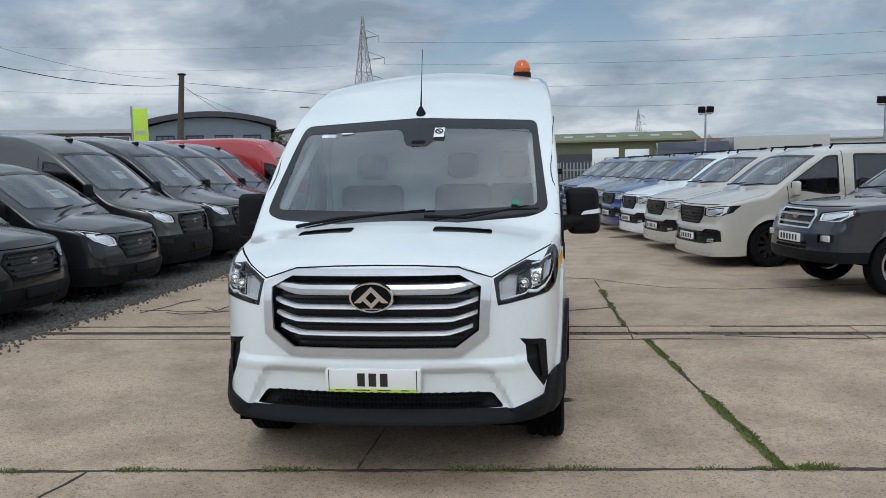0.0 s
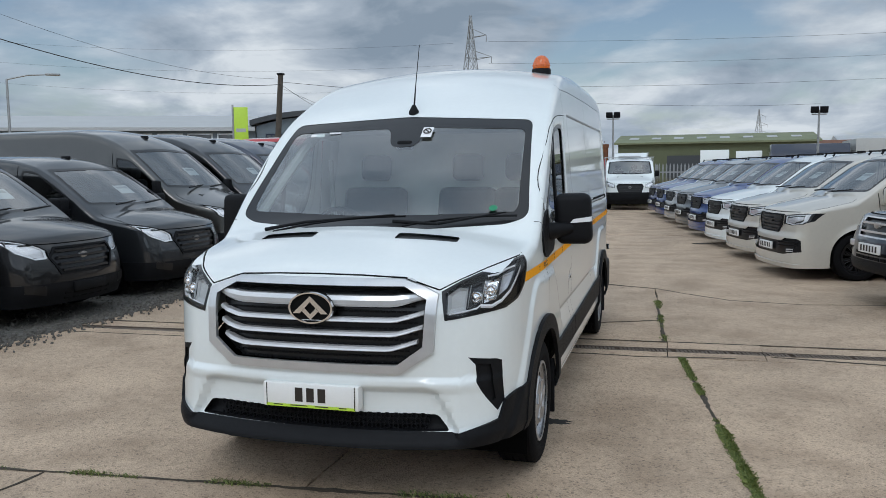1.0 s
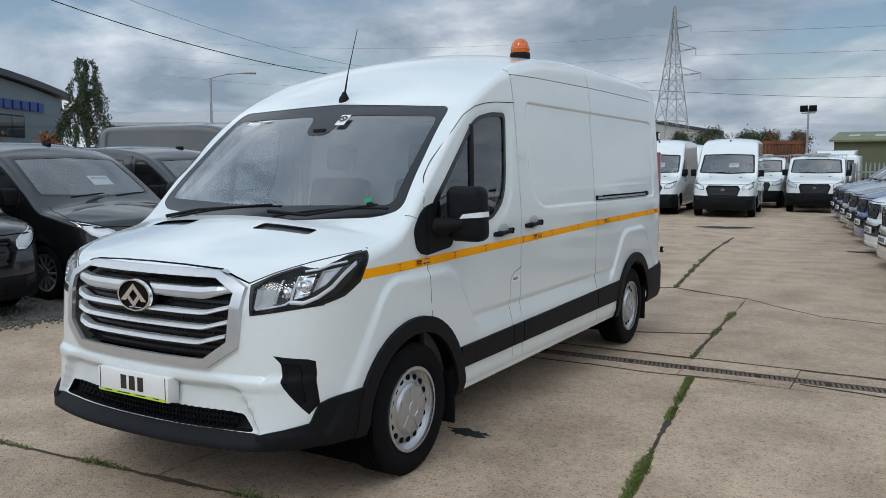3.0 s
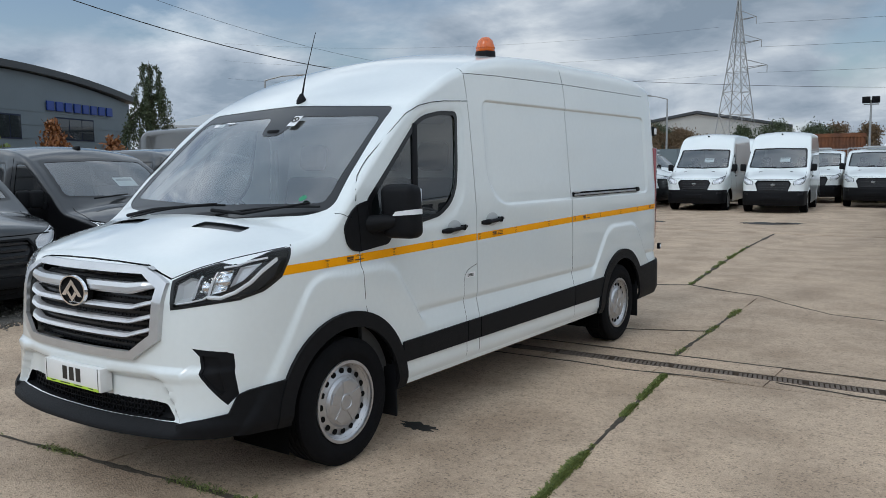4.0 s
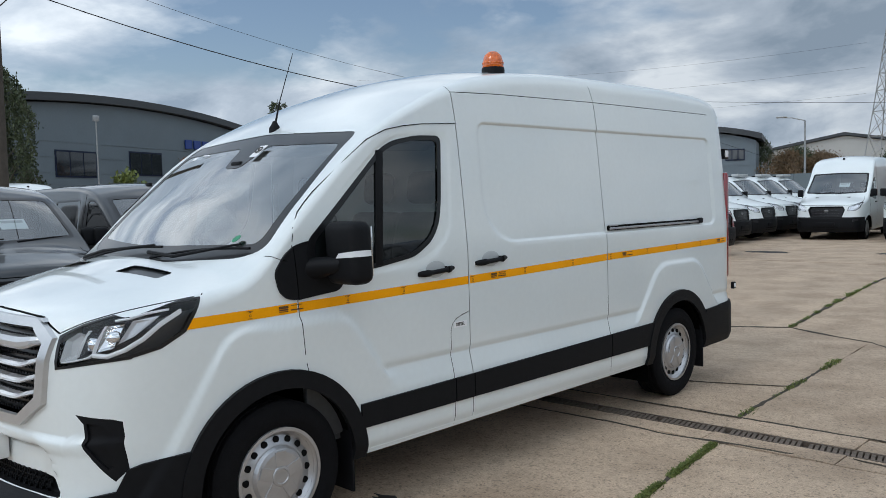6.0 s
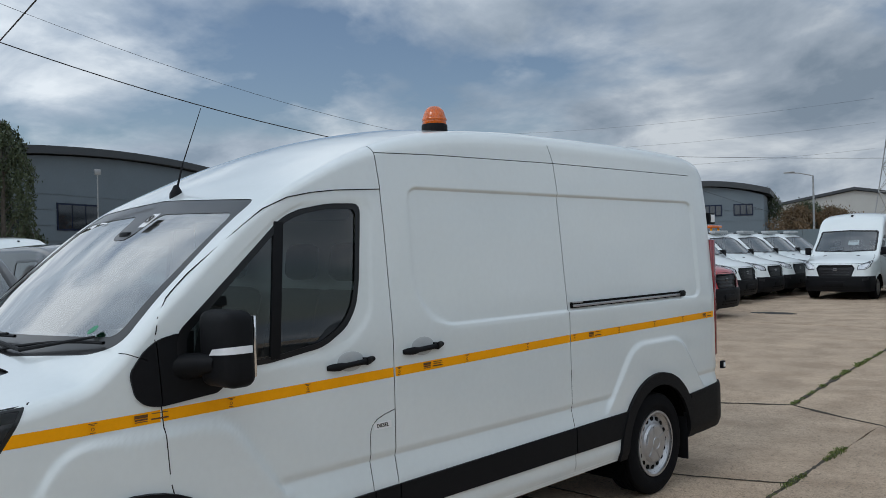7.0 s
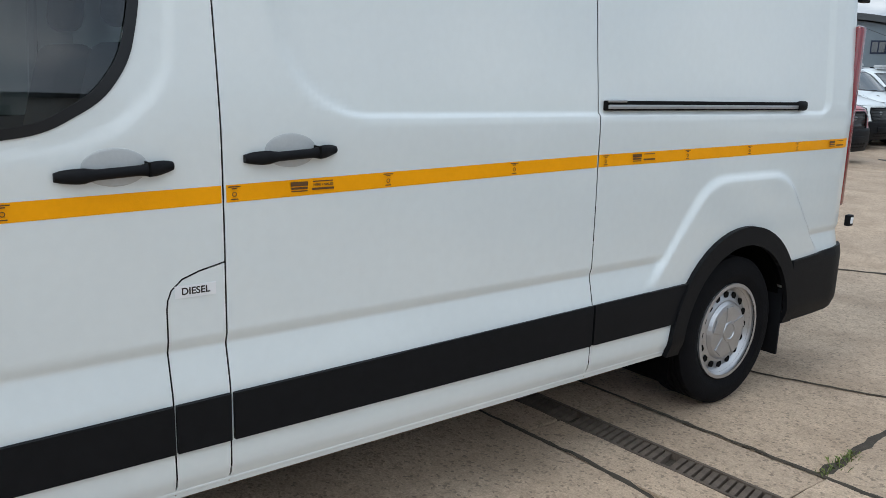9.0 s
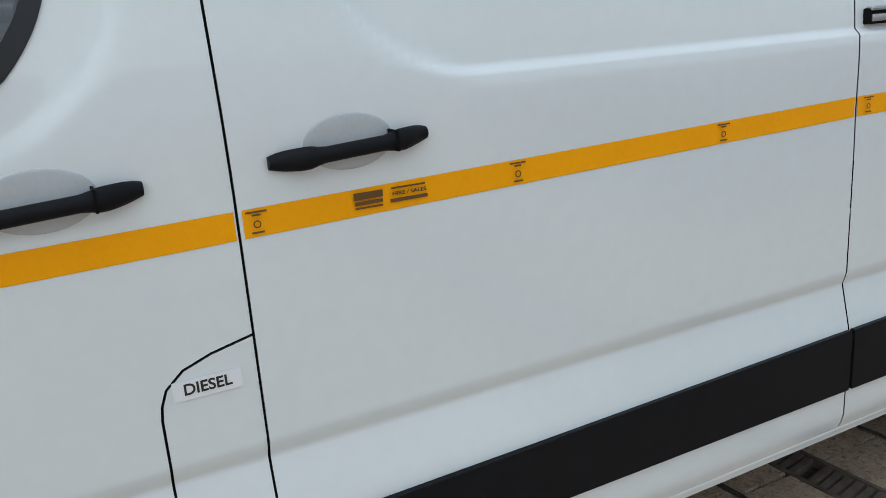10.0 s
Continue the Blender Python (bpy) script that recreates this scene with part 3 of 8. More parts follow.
for j in range(13):
    z = 0.75 + 0.027 * j
    for i in range(40):
        x = (i - 19.5) * 0.0265 + (0.013 if j % 2 else 0)
        if abs(x) < (0.41 + 1.3 * max(0, min(z - 0.735, 0.085)) if z < 1.05 else 0.44) - 0.01:
            box(bm, x - 0.010, x + 0.010, front_y(x, z) + 0.036, front_y(x, z) + 0.042, z - 0.0045, z + 0.0045)
part("grille_mesh", bm, BLACK, grille, smooth=False)
# the round badge, a plain oval ring with a folded rhombus
bm = bmesh.new()
lathe(bm, [(0.0, -0.004), (0.112, -0.004), (0.118, 0.0), (0.118, 0.03)], 40, "y", (0, 0, 0))
for v in bm.verts:
    v.co = Vector((v.co.x, v.co.y + 0.046, v.co.z * 0.66 + 1.012))
badge = part("badge", bm, GAP, grille, "black oval badge with a chromed rim")
bm = bmesh.new()
lathe(bm, [(0.104, 0.0), (0.106, -0.014), (0.116, -0.014), (0.120, 0.0)], 40, "y")
for v in bm.verts:
    v.co = Vector((v.co.x, v.co.y + 0.044, v.co.z * 0.66 + 1.012))
for s in (1, -1):
    prism(bm, [(0, 1.070), (s * 0.092, 0.985), (s * 0.055, 0.985), (0, 1.042)], 0.028, 0.044)
    prism(bm, [(0, 0.955), (s * 0.045, 0.998), (s * 0.03, 1.012), (0, 0.982)], 0.028, 0.044)
part("badge_rim", bm, CHROME, badge, smooth=False)

LAMPGREY = surface("lamp_housing", (0.06, 0.062, 0.066), 0.3, metal=0.4, var=0.1, scale=3)
GUIDE = surface("clear_light_guide", (0.8, 0.82, 0.84), 0.2, coat=1.0)
# headlights
for sgn in (1, -1):
    poly = [(0.622, 1.09), (0.645, 0.955), (0.70, 0.963), (0.80, 0.981), (0.90, 0.998), (1.03, 1.0), (1.03, 1.230), (0.935, 1.228), (0.88, 1.207), (0.80, 1.178), (0.70, 1.135)]
    ends = [(-0.5, 0.8), (0.25, 0.8), (0.35, 1.003), (0.46, 1.028), (0.565, 1.085), (0.613, 1.16), (0.648, 1.222), (0.66, 1.4), (-0.5, 1.4)]
    if sgn < 0:
        poly = mirror(poly)
    f = set(cut(skin, poly, "y", lambda f: f.calc_center_median().y < 0.85 and f.normal.z < 0.9))
    f = cut(skin, ends, "x", lambda q: q in f)
    lens = take(skin, f)
    shell_bm = shifted(lens.copy(), -0.06)
    rimbm = lens.copy()
    lamp = part("headlight", shell_bm, LAMPGREY, van, "headlight with a black bezel and clear lens")
    inner = [(0.640, 1.082), (0.658, 0.968), (0.70, 0.974), (0.80, 0.992), (0.90, 1.010), (1.03, 1.012), (1.03, 1.217), (0.93, 1.215), (0.88, 1.194), (0.80, 1.166), (0.70, 1.123)]
    g = set(cut(rimbm, inner if sgn > 0 else mirror(inner), "y", lambda f: True))
    g = cut(rimbm, [(-0.5, 0.8), (0.24, 0.8), (0.34, 1.015), (0.45, 1.041), (0.552, 1.094), (0.598, 1.164), (0.632, 1.215), (0.64, 1.4), (-0.5, 1.4)], "x", lambda q: q in g)
    bmesh.ops.delete(rimbm, geom=g, context="FACES")
    part("bezel", shifted(rimbm, 0.002), GLOSSBLACK, lamp)
    ob = part("lens", lens, CLEAR, lamp, "clear headlight lens")
    ob.visible_shadow = False

    skin_pts = [v.co.copy() for v in ob.data.vertices]

    def hl(x, z, d):
        """A place inside the lamp, d metres behind its lens."""
        p = min(skin_pts, key=lambda c: (abs(c.x) - x) ** 2 + (c.z - z) ** 2)
        return Vector((sgn * x, p.y + d, z))

    def cell(name, pts, d, depth, material, label=""):
        """A faceted block inside the lamp, behind its lens."""
        bm = bmesh.new()
        a = [bm.verts.new(hl(x, z, d)) for x, z in pts]
        mx, mz = sum(p[0] for p in pts) / len(pts), sum(p[1] for p in pts) / len(pts)
        b = [bm.verts.new(hl(mx + (x - mx) * 0.72, mz + (z - mz) * 0.72, d + depth)) for x, z in pts]
        for k in range(len(a)):
            bm.faces.new((a[k], a[k - 1], b[k - 1], b[k]))
        bm.faces.new(b)
        bmesh.ops.recalc_face_normals(bm, faces=bm.faces)
        return part(name, bm, material, lamp, label, smooth=False)

    cell("reflector", [(0.655, 0.985), (0.735, 1.0), (0.74, 1.10), (0.70, 1.105), (0.65, 1.07)], 0.012, 0.022, TRIM, "pale grey inner reflector")
    cell("module", [(0.752, 1.005), (0.80, 1.012), (0.80, 1.125), (0.75, 1.105)], 0.010, 0.03, LAMPGREY, "dark lamp module")
    cell("module", [(0.812, 1.03), (0.862, 1.045), (0.868, 1.14), (0.81, 1.13)], 0.010, 0.03, CHROME, "chromed lamp module")
    cell("reflector", [(0.872, 1.06), (0.905, 1.09), (0.92, 1.165), (0.88, 1.15)], 0.012, 0.02, STEEL, "silver outer reflector")
    for x, z, r in ((0.776, 1.058, 0.026), (0.838, 1.085, 0.024)):
        part("projector", lathe(bmesh.new(), [(0.0, -0.012), (r * 0.6, -0.006), (r * 0.85, 0.004), (r, -0.004), (r * 1.12, 0.0), (r * 1.15, 0.03)], 24, "y", hl(x, z, 0.02)), CHROME, lamp, "chromed projector lens")
    for pts, w in (([(0.66, 0.982), (0.72, 0.992), (0.785, 1.008), (0.80, 1.022)], 0.009), ([(0.80, 1.018), (0.845, 1.012), (0.885, 1.035), (0.915, 1.075), (0.932, 1.13), (0.936, 1.175)], 0.018),
                   ([(0.815, 1.150), (0.86, 1.158), (0.885, 1.175), (0.915, 1.185)], 0.010), ([(0.745, 1.012), (0.748, 1.07), (0.752, 1.112)], 0.005), ([(0.806, 1.03), (0.807, 1.08), (0.812, 1.13)], 0.006)):
        bm = bmesh.new()
        last = None
        for x, z in pts:
            ring = [bm.verts.new(hl(x, z, 0.010) + Vector((0, dy, dz))) for dy, dz in ((0, -w / 2), (-0.004, 0), (0, w / 2), (0.012, w / 2), (0.012, -w / 2))]
            if last:
                for k in range(5):
                    bm.faces.new((last[k], last[(k + 1) % 5], ring[(k + 1) % 5], ring[k]))
            last = ring
        bmesh.ops.recalc_face_normals(bm, faces=bm.faces)
        part("light_guide", bm, GUIDE, lamp, "bright zigzag light guide", smooth=False)

# bonnet vents
for sgn in (1, -1):
    poly = rounded([(0.24, 0.585), (0.58, 0.63), (0.575, 0.715), (0.24, 0.685)], 0.02)
    if sgn < 0:
        poly = mirror(poly)
    f = cut(skin, poly, "z", lambda f: f.normal.z > 0.6 and f.calc_center_median().z < 1.5)
    bv = part("bonnet_vent", shifted(take(skin, f), -0.012), GLOSSBLACK, van, "black slotted bonnet vent")
    bm = bmesh.new()
    for i in range(12):
        for j in range(2):
            x = sgn * (0.27 + 0.026 * i)
            box(bm, x - 0.008, x + 0.008, 0.63 + 0.03 * j + 0.003 * i, 0.648 + 0.03 * j + 0.003 * i, 1.25, 1.305)
    for v in bm.verts:
        v.co.z += (v.co.y - 0.64) * 0.24 - 0.085 * (v.co.x / 0.85) ** 2
    part("vent_slat", bm, BLACK, bv, smooth=False)

# windscreen: black border, then the glass
WS = rounded([(-0.90, 1.405), (-0.79, 1.365), (0, 1.325), (0.79, 1.365), (0.90, 1.405), (0.815, 1.985), (0, 2.022), (-0.815, 1.985)], 0.05)
ws_bm = take(skin, cut(skin, WS, "y", lambda f: f.normal.y < -0.15 and 0.78 < f.calc_center_median().y < 1.95 and abs(f.normal.x) < 0.75))
WG = rounded([(-0.835, 1.43), (0, 1.41), (0.835, 1.43), (0.785, 1.925), (0.16, 1.945), (0.115, 1.82), (-0.055, 1.82), (-0.10, 1.945), (-0.785, 1.925)], 0.05)
glass_bm = take(ws_bm, cut(ws_bm, WG, "y", lambda f: True))
screen = part("windscreen", shifted(glass_bm, -0.004), GLASS, van, "clear curved windscreen")
screen.visible_shadow = False
part("windscreen_border", shifted(ws_bm, -0.002), FRIT, screen, "black ceramic border of the windscreen")

# bonnet and bumper seams
for sgn, face in ((1, lambda f: f.normal.x > 0.2), (-1, lambda f: f.normal.x < -0.2)):
    for line in ([(0.66, 1.232), (0.70, 1.262), (0.75, 1.30), (0.80, 1.335)], [(0.93, 1.385), (1.0, 1.375), (1.07, 1.345)]):
        f = cut(skin, ribbon(line, 0.0035), "x", lambda f: face(f) and f.calc_center_median().y < 1.2)
        if f:
            part("seam", shifted(take(skin, f), -0.004), GAP, van)
# cab doors, with window openings
def leaning_bar(sgn):
    """The upright bar of the cab window, leaning with the glass."""
    bm = boxed(-0.012, 0.004, 1.630, 1.680, 1.285, 1.88, 0.003)
    for v in bm.verts:
        v.co.x = sgn * (v.co.x + 0.982 - curve(VAN["tumble"])(v.co.z))
        v.co.y += 0.10 * (v.co.z - 1.42)
    bmesh.ops.recalc_face_normals(bm, faces=bm.faces)
    return bm


WIN = rounded([(1.19, 1.275), (1.60, 1.270), (1.90, 1.312), (2.035, 1.388), (2.10, 1.48), (2.128, 1.60), (2.168, 1.972), (1.97, 1.966), (1.80, 1.934), (1.71, 1.893), (1.19, 1.43)], 0.05)
PANE = rounded([(1.235, 1.30), (1.60, 1.294), (1.89, 1.336), (2.012, 1.406), (2.074, 1.49), (2.102, 1.60), (2.138, 1.945), (1.97, 1.940), (1.81, 1.910), (1.72, 1.868), (1.235, 1.425)], 0.04)
DOOR = [(1.16, 0.34), (2.312, 0.34), (2.316, 0.75), (2.316, 1.2), (2.311, 1.516), (2.304, 1.82), (2.297, 2.043), (2.023, 2.028), (1.885, 2.012), (1.753, 1.986), (1.628, 1.932), (1.506, 1.844), (1.283, 1.668), (1.179, 1.572), (1.129, 1.497), (1.108, 1.42), (1.125, 1.15), (1.145, 0.9)]
SLIDE = [(2.318, 0.34), (3.764, 0.34), (3.764, 0.75), (3.758, 1.39), (3.748, 1.77), (3.742, 2.08), (3.735, 2.257), (2.288, 2.222), (2.304, 2.043), (2.311, 1.82), (2.318, 1.516), (2.323, 1.2)]
for sgn, face in ((1, on_left), (-1, on_right)):
    def near(f, face=face):
        return face(f) and f.calc_center_median().y > 1.0
    # seams first: narrow bands pressed back and dark
    lines = [DOOR[1:7], DOOR[15:], [(3.768, 0.34), (3.768, 0.75), (3.762, 1.39), (3.752, 1.77), (3.746, 2.08), (3.738, 2.266), (3.705, 2.37)], [(2.300, 2.043), (2.286, 2.225), (2.27, 2.30), (2.255, 2.34)],
             [(2.286, 2.226), (2.7, 2.242), (3.74, 2.260), (4.6, 2.264), (5.46, 2.268)]]
    if sgn < 0:
        lines = lines[:2]
    if sgn > 0:
        lines += [[(2.160, 0.34), (2.158, 0.5), (2.157, 0.86), (2.160, 0.885), (2.170, 0.911), (2.199, 0.937), (2.245, 0.954), (2.315, 0.97)], [(1.165, 0.80), (1.15, 0.86)]]
    # the curved shut line over the door, up the screen pillar
    flank = np.array([v.co[:] for v in skin.verts if v.co.x * sgn > 0.55 and 1.0 < v.co.y < 2.4 and 1.3 < v.co.z < 2.1])
    spine = []
    for (ya, za), (yb, zb) in zip(DOOR[6:15], DOOR[7:16]):
        for k in range(5):
            y, z = ya + (yb - ya) * k / 5, za + (zb - za) * k / 5
            far = np.hypot(flank[:, 1] - y, flank[:, 2] - z)
            pick = np.argsort(far)[:8]
            spine.append(Vector((float(np.average(flank[pick, 0], weights=1 / (far[pick] + 0.004))), y, z)))
    bm = bmesh.new()
    last = None
    for k, p in enumerate(spine):
        x = sum(q.x for q in spine[max(k - 2, 0):k + 3]) / len(spine[max(k - 2, 0):k + 3])
        ring = [bm.verts.new((x + sgn * 0.003 + 0.0028 * math.cos(a), p.y - 0.002 - 0.002 * math.sin(a), p.z + 0.002 + 0.002 * math.sin(a))) for a in (0, 1.57, 3.14, 4.71)]
        for q in range(4 if last else 0):
            bm.faces.new((last[q], last[(q + 1) % 4], ring[(q + 1) % 4], ring[q]))
        last = ring
    bmesh.ops.recalc_face_normals(bm, faces=bm.faces)
    part("seam", bm, GAP, van)
    for line in lines:
        f = cut(skin, ribbon(line, 0.0045), "x", lambda f: f.normal.x * sgn > 0.3 and f.calc_center_median().y > 0.9)
        if f:
            part("seam", shifted(take(skin, f), -0.005), GAP, van)
    dbm = take(skin, cut(skin, DOOR, "x", near))
    wbm = take(dbm, cut(dbm, WIN, "x", lambda f: True))
    door = part("cab_door", dbm, WHITE, van, "white cab door")
    gbm = take(wbm, cut(wbm, PANE, "x", lambda f: True))
    part("window_seal", puff(wbm, 0.003), GLOSSBLACK, door, "black rubber window seal")
    win = part("door_window", shifted(gbm, -0.006), DOORGLASS, door, "clear cab door window")
    win.visible_shadow = False
    part("window_bar", leaning_bar(sgn), BLACK, door)
    if sgn > 0:
        sbm = take(skin, cut(skin, SLIDE, "x", near))
        slide = part("sliding_door", sbm, WHITE, van, "white sliding side door")

# yellow stripe: bands of skin lifted off body and doors
skin_at = {}


def stripe(ob, y0, y1, z0, z1, w=0.046):
    bm = bmesh.new()
    bm.from_mesh(ob.data)
    f = cut(bm, [(y0, z0), (y1, z1), (y1, z1 + w), (y0, z0 + w)], "x", lambda f: f.normal.x > 0.4)
    nb = take(bm, f, keep=True)
    bm.free()
    return part("stripe", shifted(nb, 0.0015), YELLOW, ob, "yellow reflective tape stripe")


def stripe_z(y):
    return float(np.interp(y, [0.58, 1.13, 2.32, 3.8, 5.66], [1.093, 1.105, 1.127, 1.157, 1.175]))


# fuel flap label and body
body = part("body", skin, WHITE, van, "white painted steel van body")
for ob, y0, y1 in ((body, 0.56, 1.118), (bpy.data.objects["cab_door"], 1.128, 2.311), (slide, 2.324, 3.757), (body, 3.767, 5.66)):
    stripe(ob, y0, y1, stripe_z(y0), stripe_z(y1))


# raised smooth bands in the tape, and its printed marks
def tag_marks(y, wide=False):
    z = stripe_z(y) + 0.025
    m = pose(0.986, y, z, 90 - 1.0, 0, 90)
    bm = bmesh.new()
    if wide:
        for w, h, dx, dz in ((0.052, 0.012, -0.04, 0.008), (0.05, 0.006, -0.04, -0.004), (0.05, 0.003, -0.04, -0.012), (0.064, 0.003, 0.034, 0.013), (0.07, 0.006, 0.034, -0.008)):
            box(bm, dx - w / 2, dx + w / 2, dz - h / 2, dz + h / 2, 0, 0.0006, m=m)
    else:
        for w, h, dx, dz in ((0.034, 0.003, 0, 0.016), (0.014, 0.003, 0, 0.011), (0.02, 0.003, 0, -0.017)):
            box(bm, dx - w / 2, dx + w / 2, dz - h / 2, dz + h / 2, 0, 0.0006, m=m)
        lathe(bm, [(0.0045, 0), (0.0065, 0), (0.0065, 0.0006), (0.0045, 0.0006)], 12, "z")
        for v in bm.verts:
            if v.co.length < 0.05:
                v.co = m @ (v.co + Vector((0, -0.004, 0)))
    return bm


tape = [o for o in van.children_recursive if o.name.startswith("stripe")]
for y in (0.86, 1.42, 1.80, 2.345, 2.83, 3.34, 3.80, 4.30, 4.75, 5.15):
    host = tape[0] if y < 1.12 else tape[1] if y < 2.32 else tape[2] if y < 3.77 else tape[3]
    part("tape_mark", tag_marks(y), TAPEINK, host, smooth=False)
for y in (1.08, 2.575, 4.02, 5.52):
    host = tape[0] if y < 1.13 else tape[2] if y < 3.77 else tape[3]
    part("tape_print", tag_marks(y, True), TAPEINK, host, "black printed lines on the tape", smooth=False)
lettering("tape_print", "HIRE / SALES", 0.009, pose(0.9868, 2.61, stripe_z(2.61) + 0.0275, 89, 0, 90), INK, tape[2], 0.0002, 1.3)


# ---- wheels ----
def tyre_mesh(r, w, rim_r):
    bm = bmesh.new()
    s = w / 2
    prof = [(rim_r - 0.012, -s * 0.72), (rim_r + 0.012, -s * 0.84), (rim_r + 0.05, -s), (r - 0.035, -s * 0.99), (r - 0.012, -s * 0.9), (r, -s * 0.78)]
    for g in (-0.5, -0.17, 0.17, 0.5):
        prof += [(r, s * (g - 0.06)), (r - 0.008, s * (g - 0.045)), (r - 0.008, s * (g + 0.045)), (r, s * (g + 0.06))]
    prof += [(r, s * 0.78), (r - 0.012, s * 0.9), (r - 0.035, s * 0.99), (r - 0.06, s), (r - 0.075, s * 1.012), (rim_r + 0.05, s), (rim_r + 0.012, s * 0.84), (rim_r - 0.012, s * 0.72)]
    return lathe(bm, prof, 56)


def steel_wheel(parent, x, y, sgn):
    """A steel wheel with round holes and a pressed plastic centre cap."""
    R0 = 0.215
    rot = Matrix.Translation((x, y, HUB)) @ (Matrix.Identity(4) if sgn > 0 else Matrix.Rotation(math.pi, 4, "Z"))
    bm = tyre_mesh(0.35, 0.225, R0)
    bm.transform(rot)
    wheel = part("wheel", lathe(bmesh.new(), [(R0 - 0.004, 0.105), (R0 + 0.012, 0.104), (R0 + 0.012, 0.094), (R0 - 0.008, 0.086), (R0 - 0.018, 0.072), (R0 - 0.03, 0.064), (R0 - 0.055, 0.070), (0.148, 0.078), (0.14, 0.08), (0.0, 0.08)], 48), STEEL, parent, "silver steel wheel with round holes")
    wheel.data.transform(rot)
    part("tyre", bm, RUBBER, wheel, "black tyre")
    bm = bmesh.new()
    lathe(bm, [(0.142, 0.066), (0.140, 0.082), (0.128, 0.096), (0.11, 0.101), (0.05, 0.104), (0.046, 0.11), (0.036, 0.112), (0.033, 0.107), (0.0, 0.106)], 40)
    for i in range(5):
        a = 2 * math.pi * i / 5 + 0.3
        prism(bm, [(0.052 * math.cos(a + 0.55), 0.052 * math.sin(a + 0.55)), (0.122 * math.cos(a + 0.24), 0.122 * math.sin(a + 0.24)), (0.122 * math.cos(a - 0.24), 0.122 * math.sin(a - 0.24)), (0.052 * math.cos(a - 0.55), 0.052 * math.sin(a - 0.55))], 0.097, 0.1065, "x", 0.002)
    bm.transform(rot)
    part("hub_cap", bm, STEEL, wheel, "silver pressed hub cap", smooth=False)
    for i in range(16):
        a = 2 * math.pi * i / 16
        bm = lathe(bmesh.new(), [(0.0, 0.0735), (0.0165, 0.0735), (0.0165, 0.06)], 14, "x", (0, 0.168 * math.cos(a), 0.168 * math.sin(a)))
        bm.transform(rot)
        part("vent_hole", bm, GAP, wheel, smooth=False)
    return wheel


for c in (ARCH_F, ARCH_R):
    for sgn in (1, -1):
        steel_wheel(van, sgn * 0.87, c, sgn)
        bm = boxed(-0.13, 0.13, -0.008, 0.008, 0.16, 0.50, 0.006)
        bm.transform(Matrix.Translation((sgn * 0.86, c + 0.42, 0)))
        part("mud_flap", bm, BLACK, van, "black rubber mud flap")
# underbody, axles
part("underbody", boxed(-0.86, 0.86, 0.35, 5.5, 0.30, 0.42, 0.02), UNDER, van, "dark underbody")
bm = rod(bmesh.new(), (-0.8, ARCH_R, HUB), (0.8, ARCH_R, HUB), 0.06)
rod(bm, (-0.8, ARCH_F, HUB), (0.8, ARCH_F, HUB), 0.05)
rod(bm, (0.25, 1.2, 0.3), (0.3, 5.2, 0.3), 0.04)
part("axle", bm, UNDER, van)
part("sill", boxed(0.935, 0.985, 1.53, 4.27, 0.342, 0.362, 0.008), WHITE, van, "white sill edge")
part("sill", boxed(-0.985, -0.935, 1.53, 4.27, 0.342, 0.362, 0.008), WHITE, van, "white sill edge")

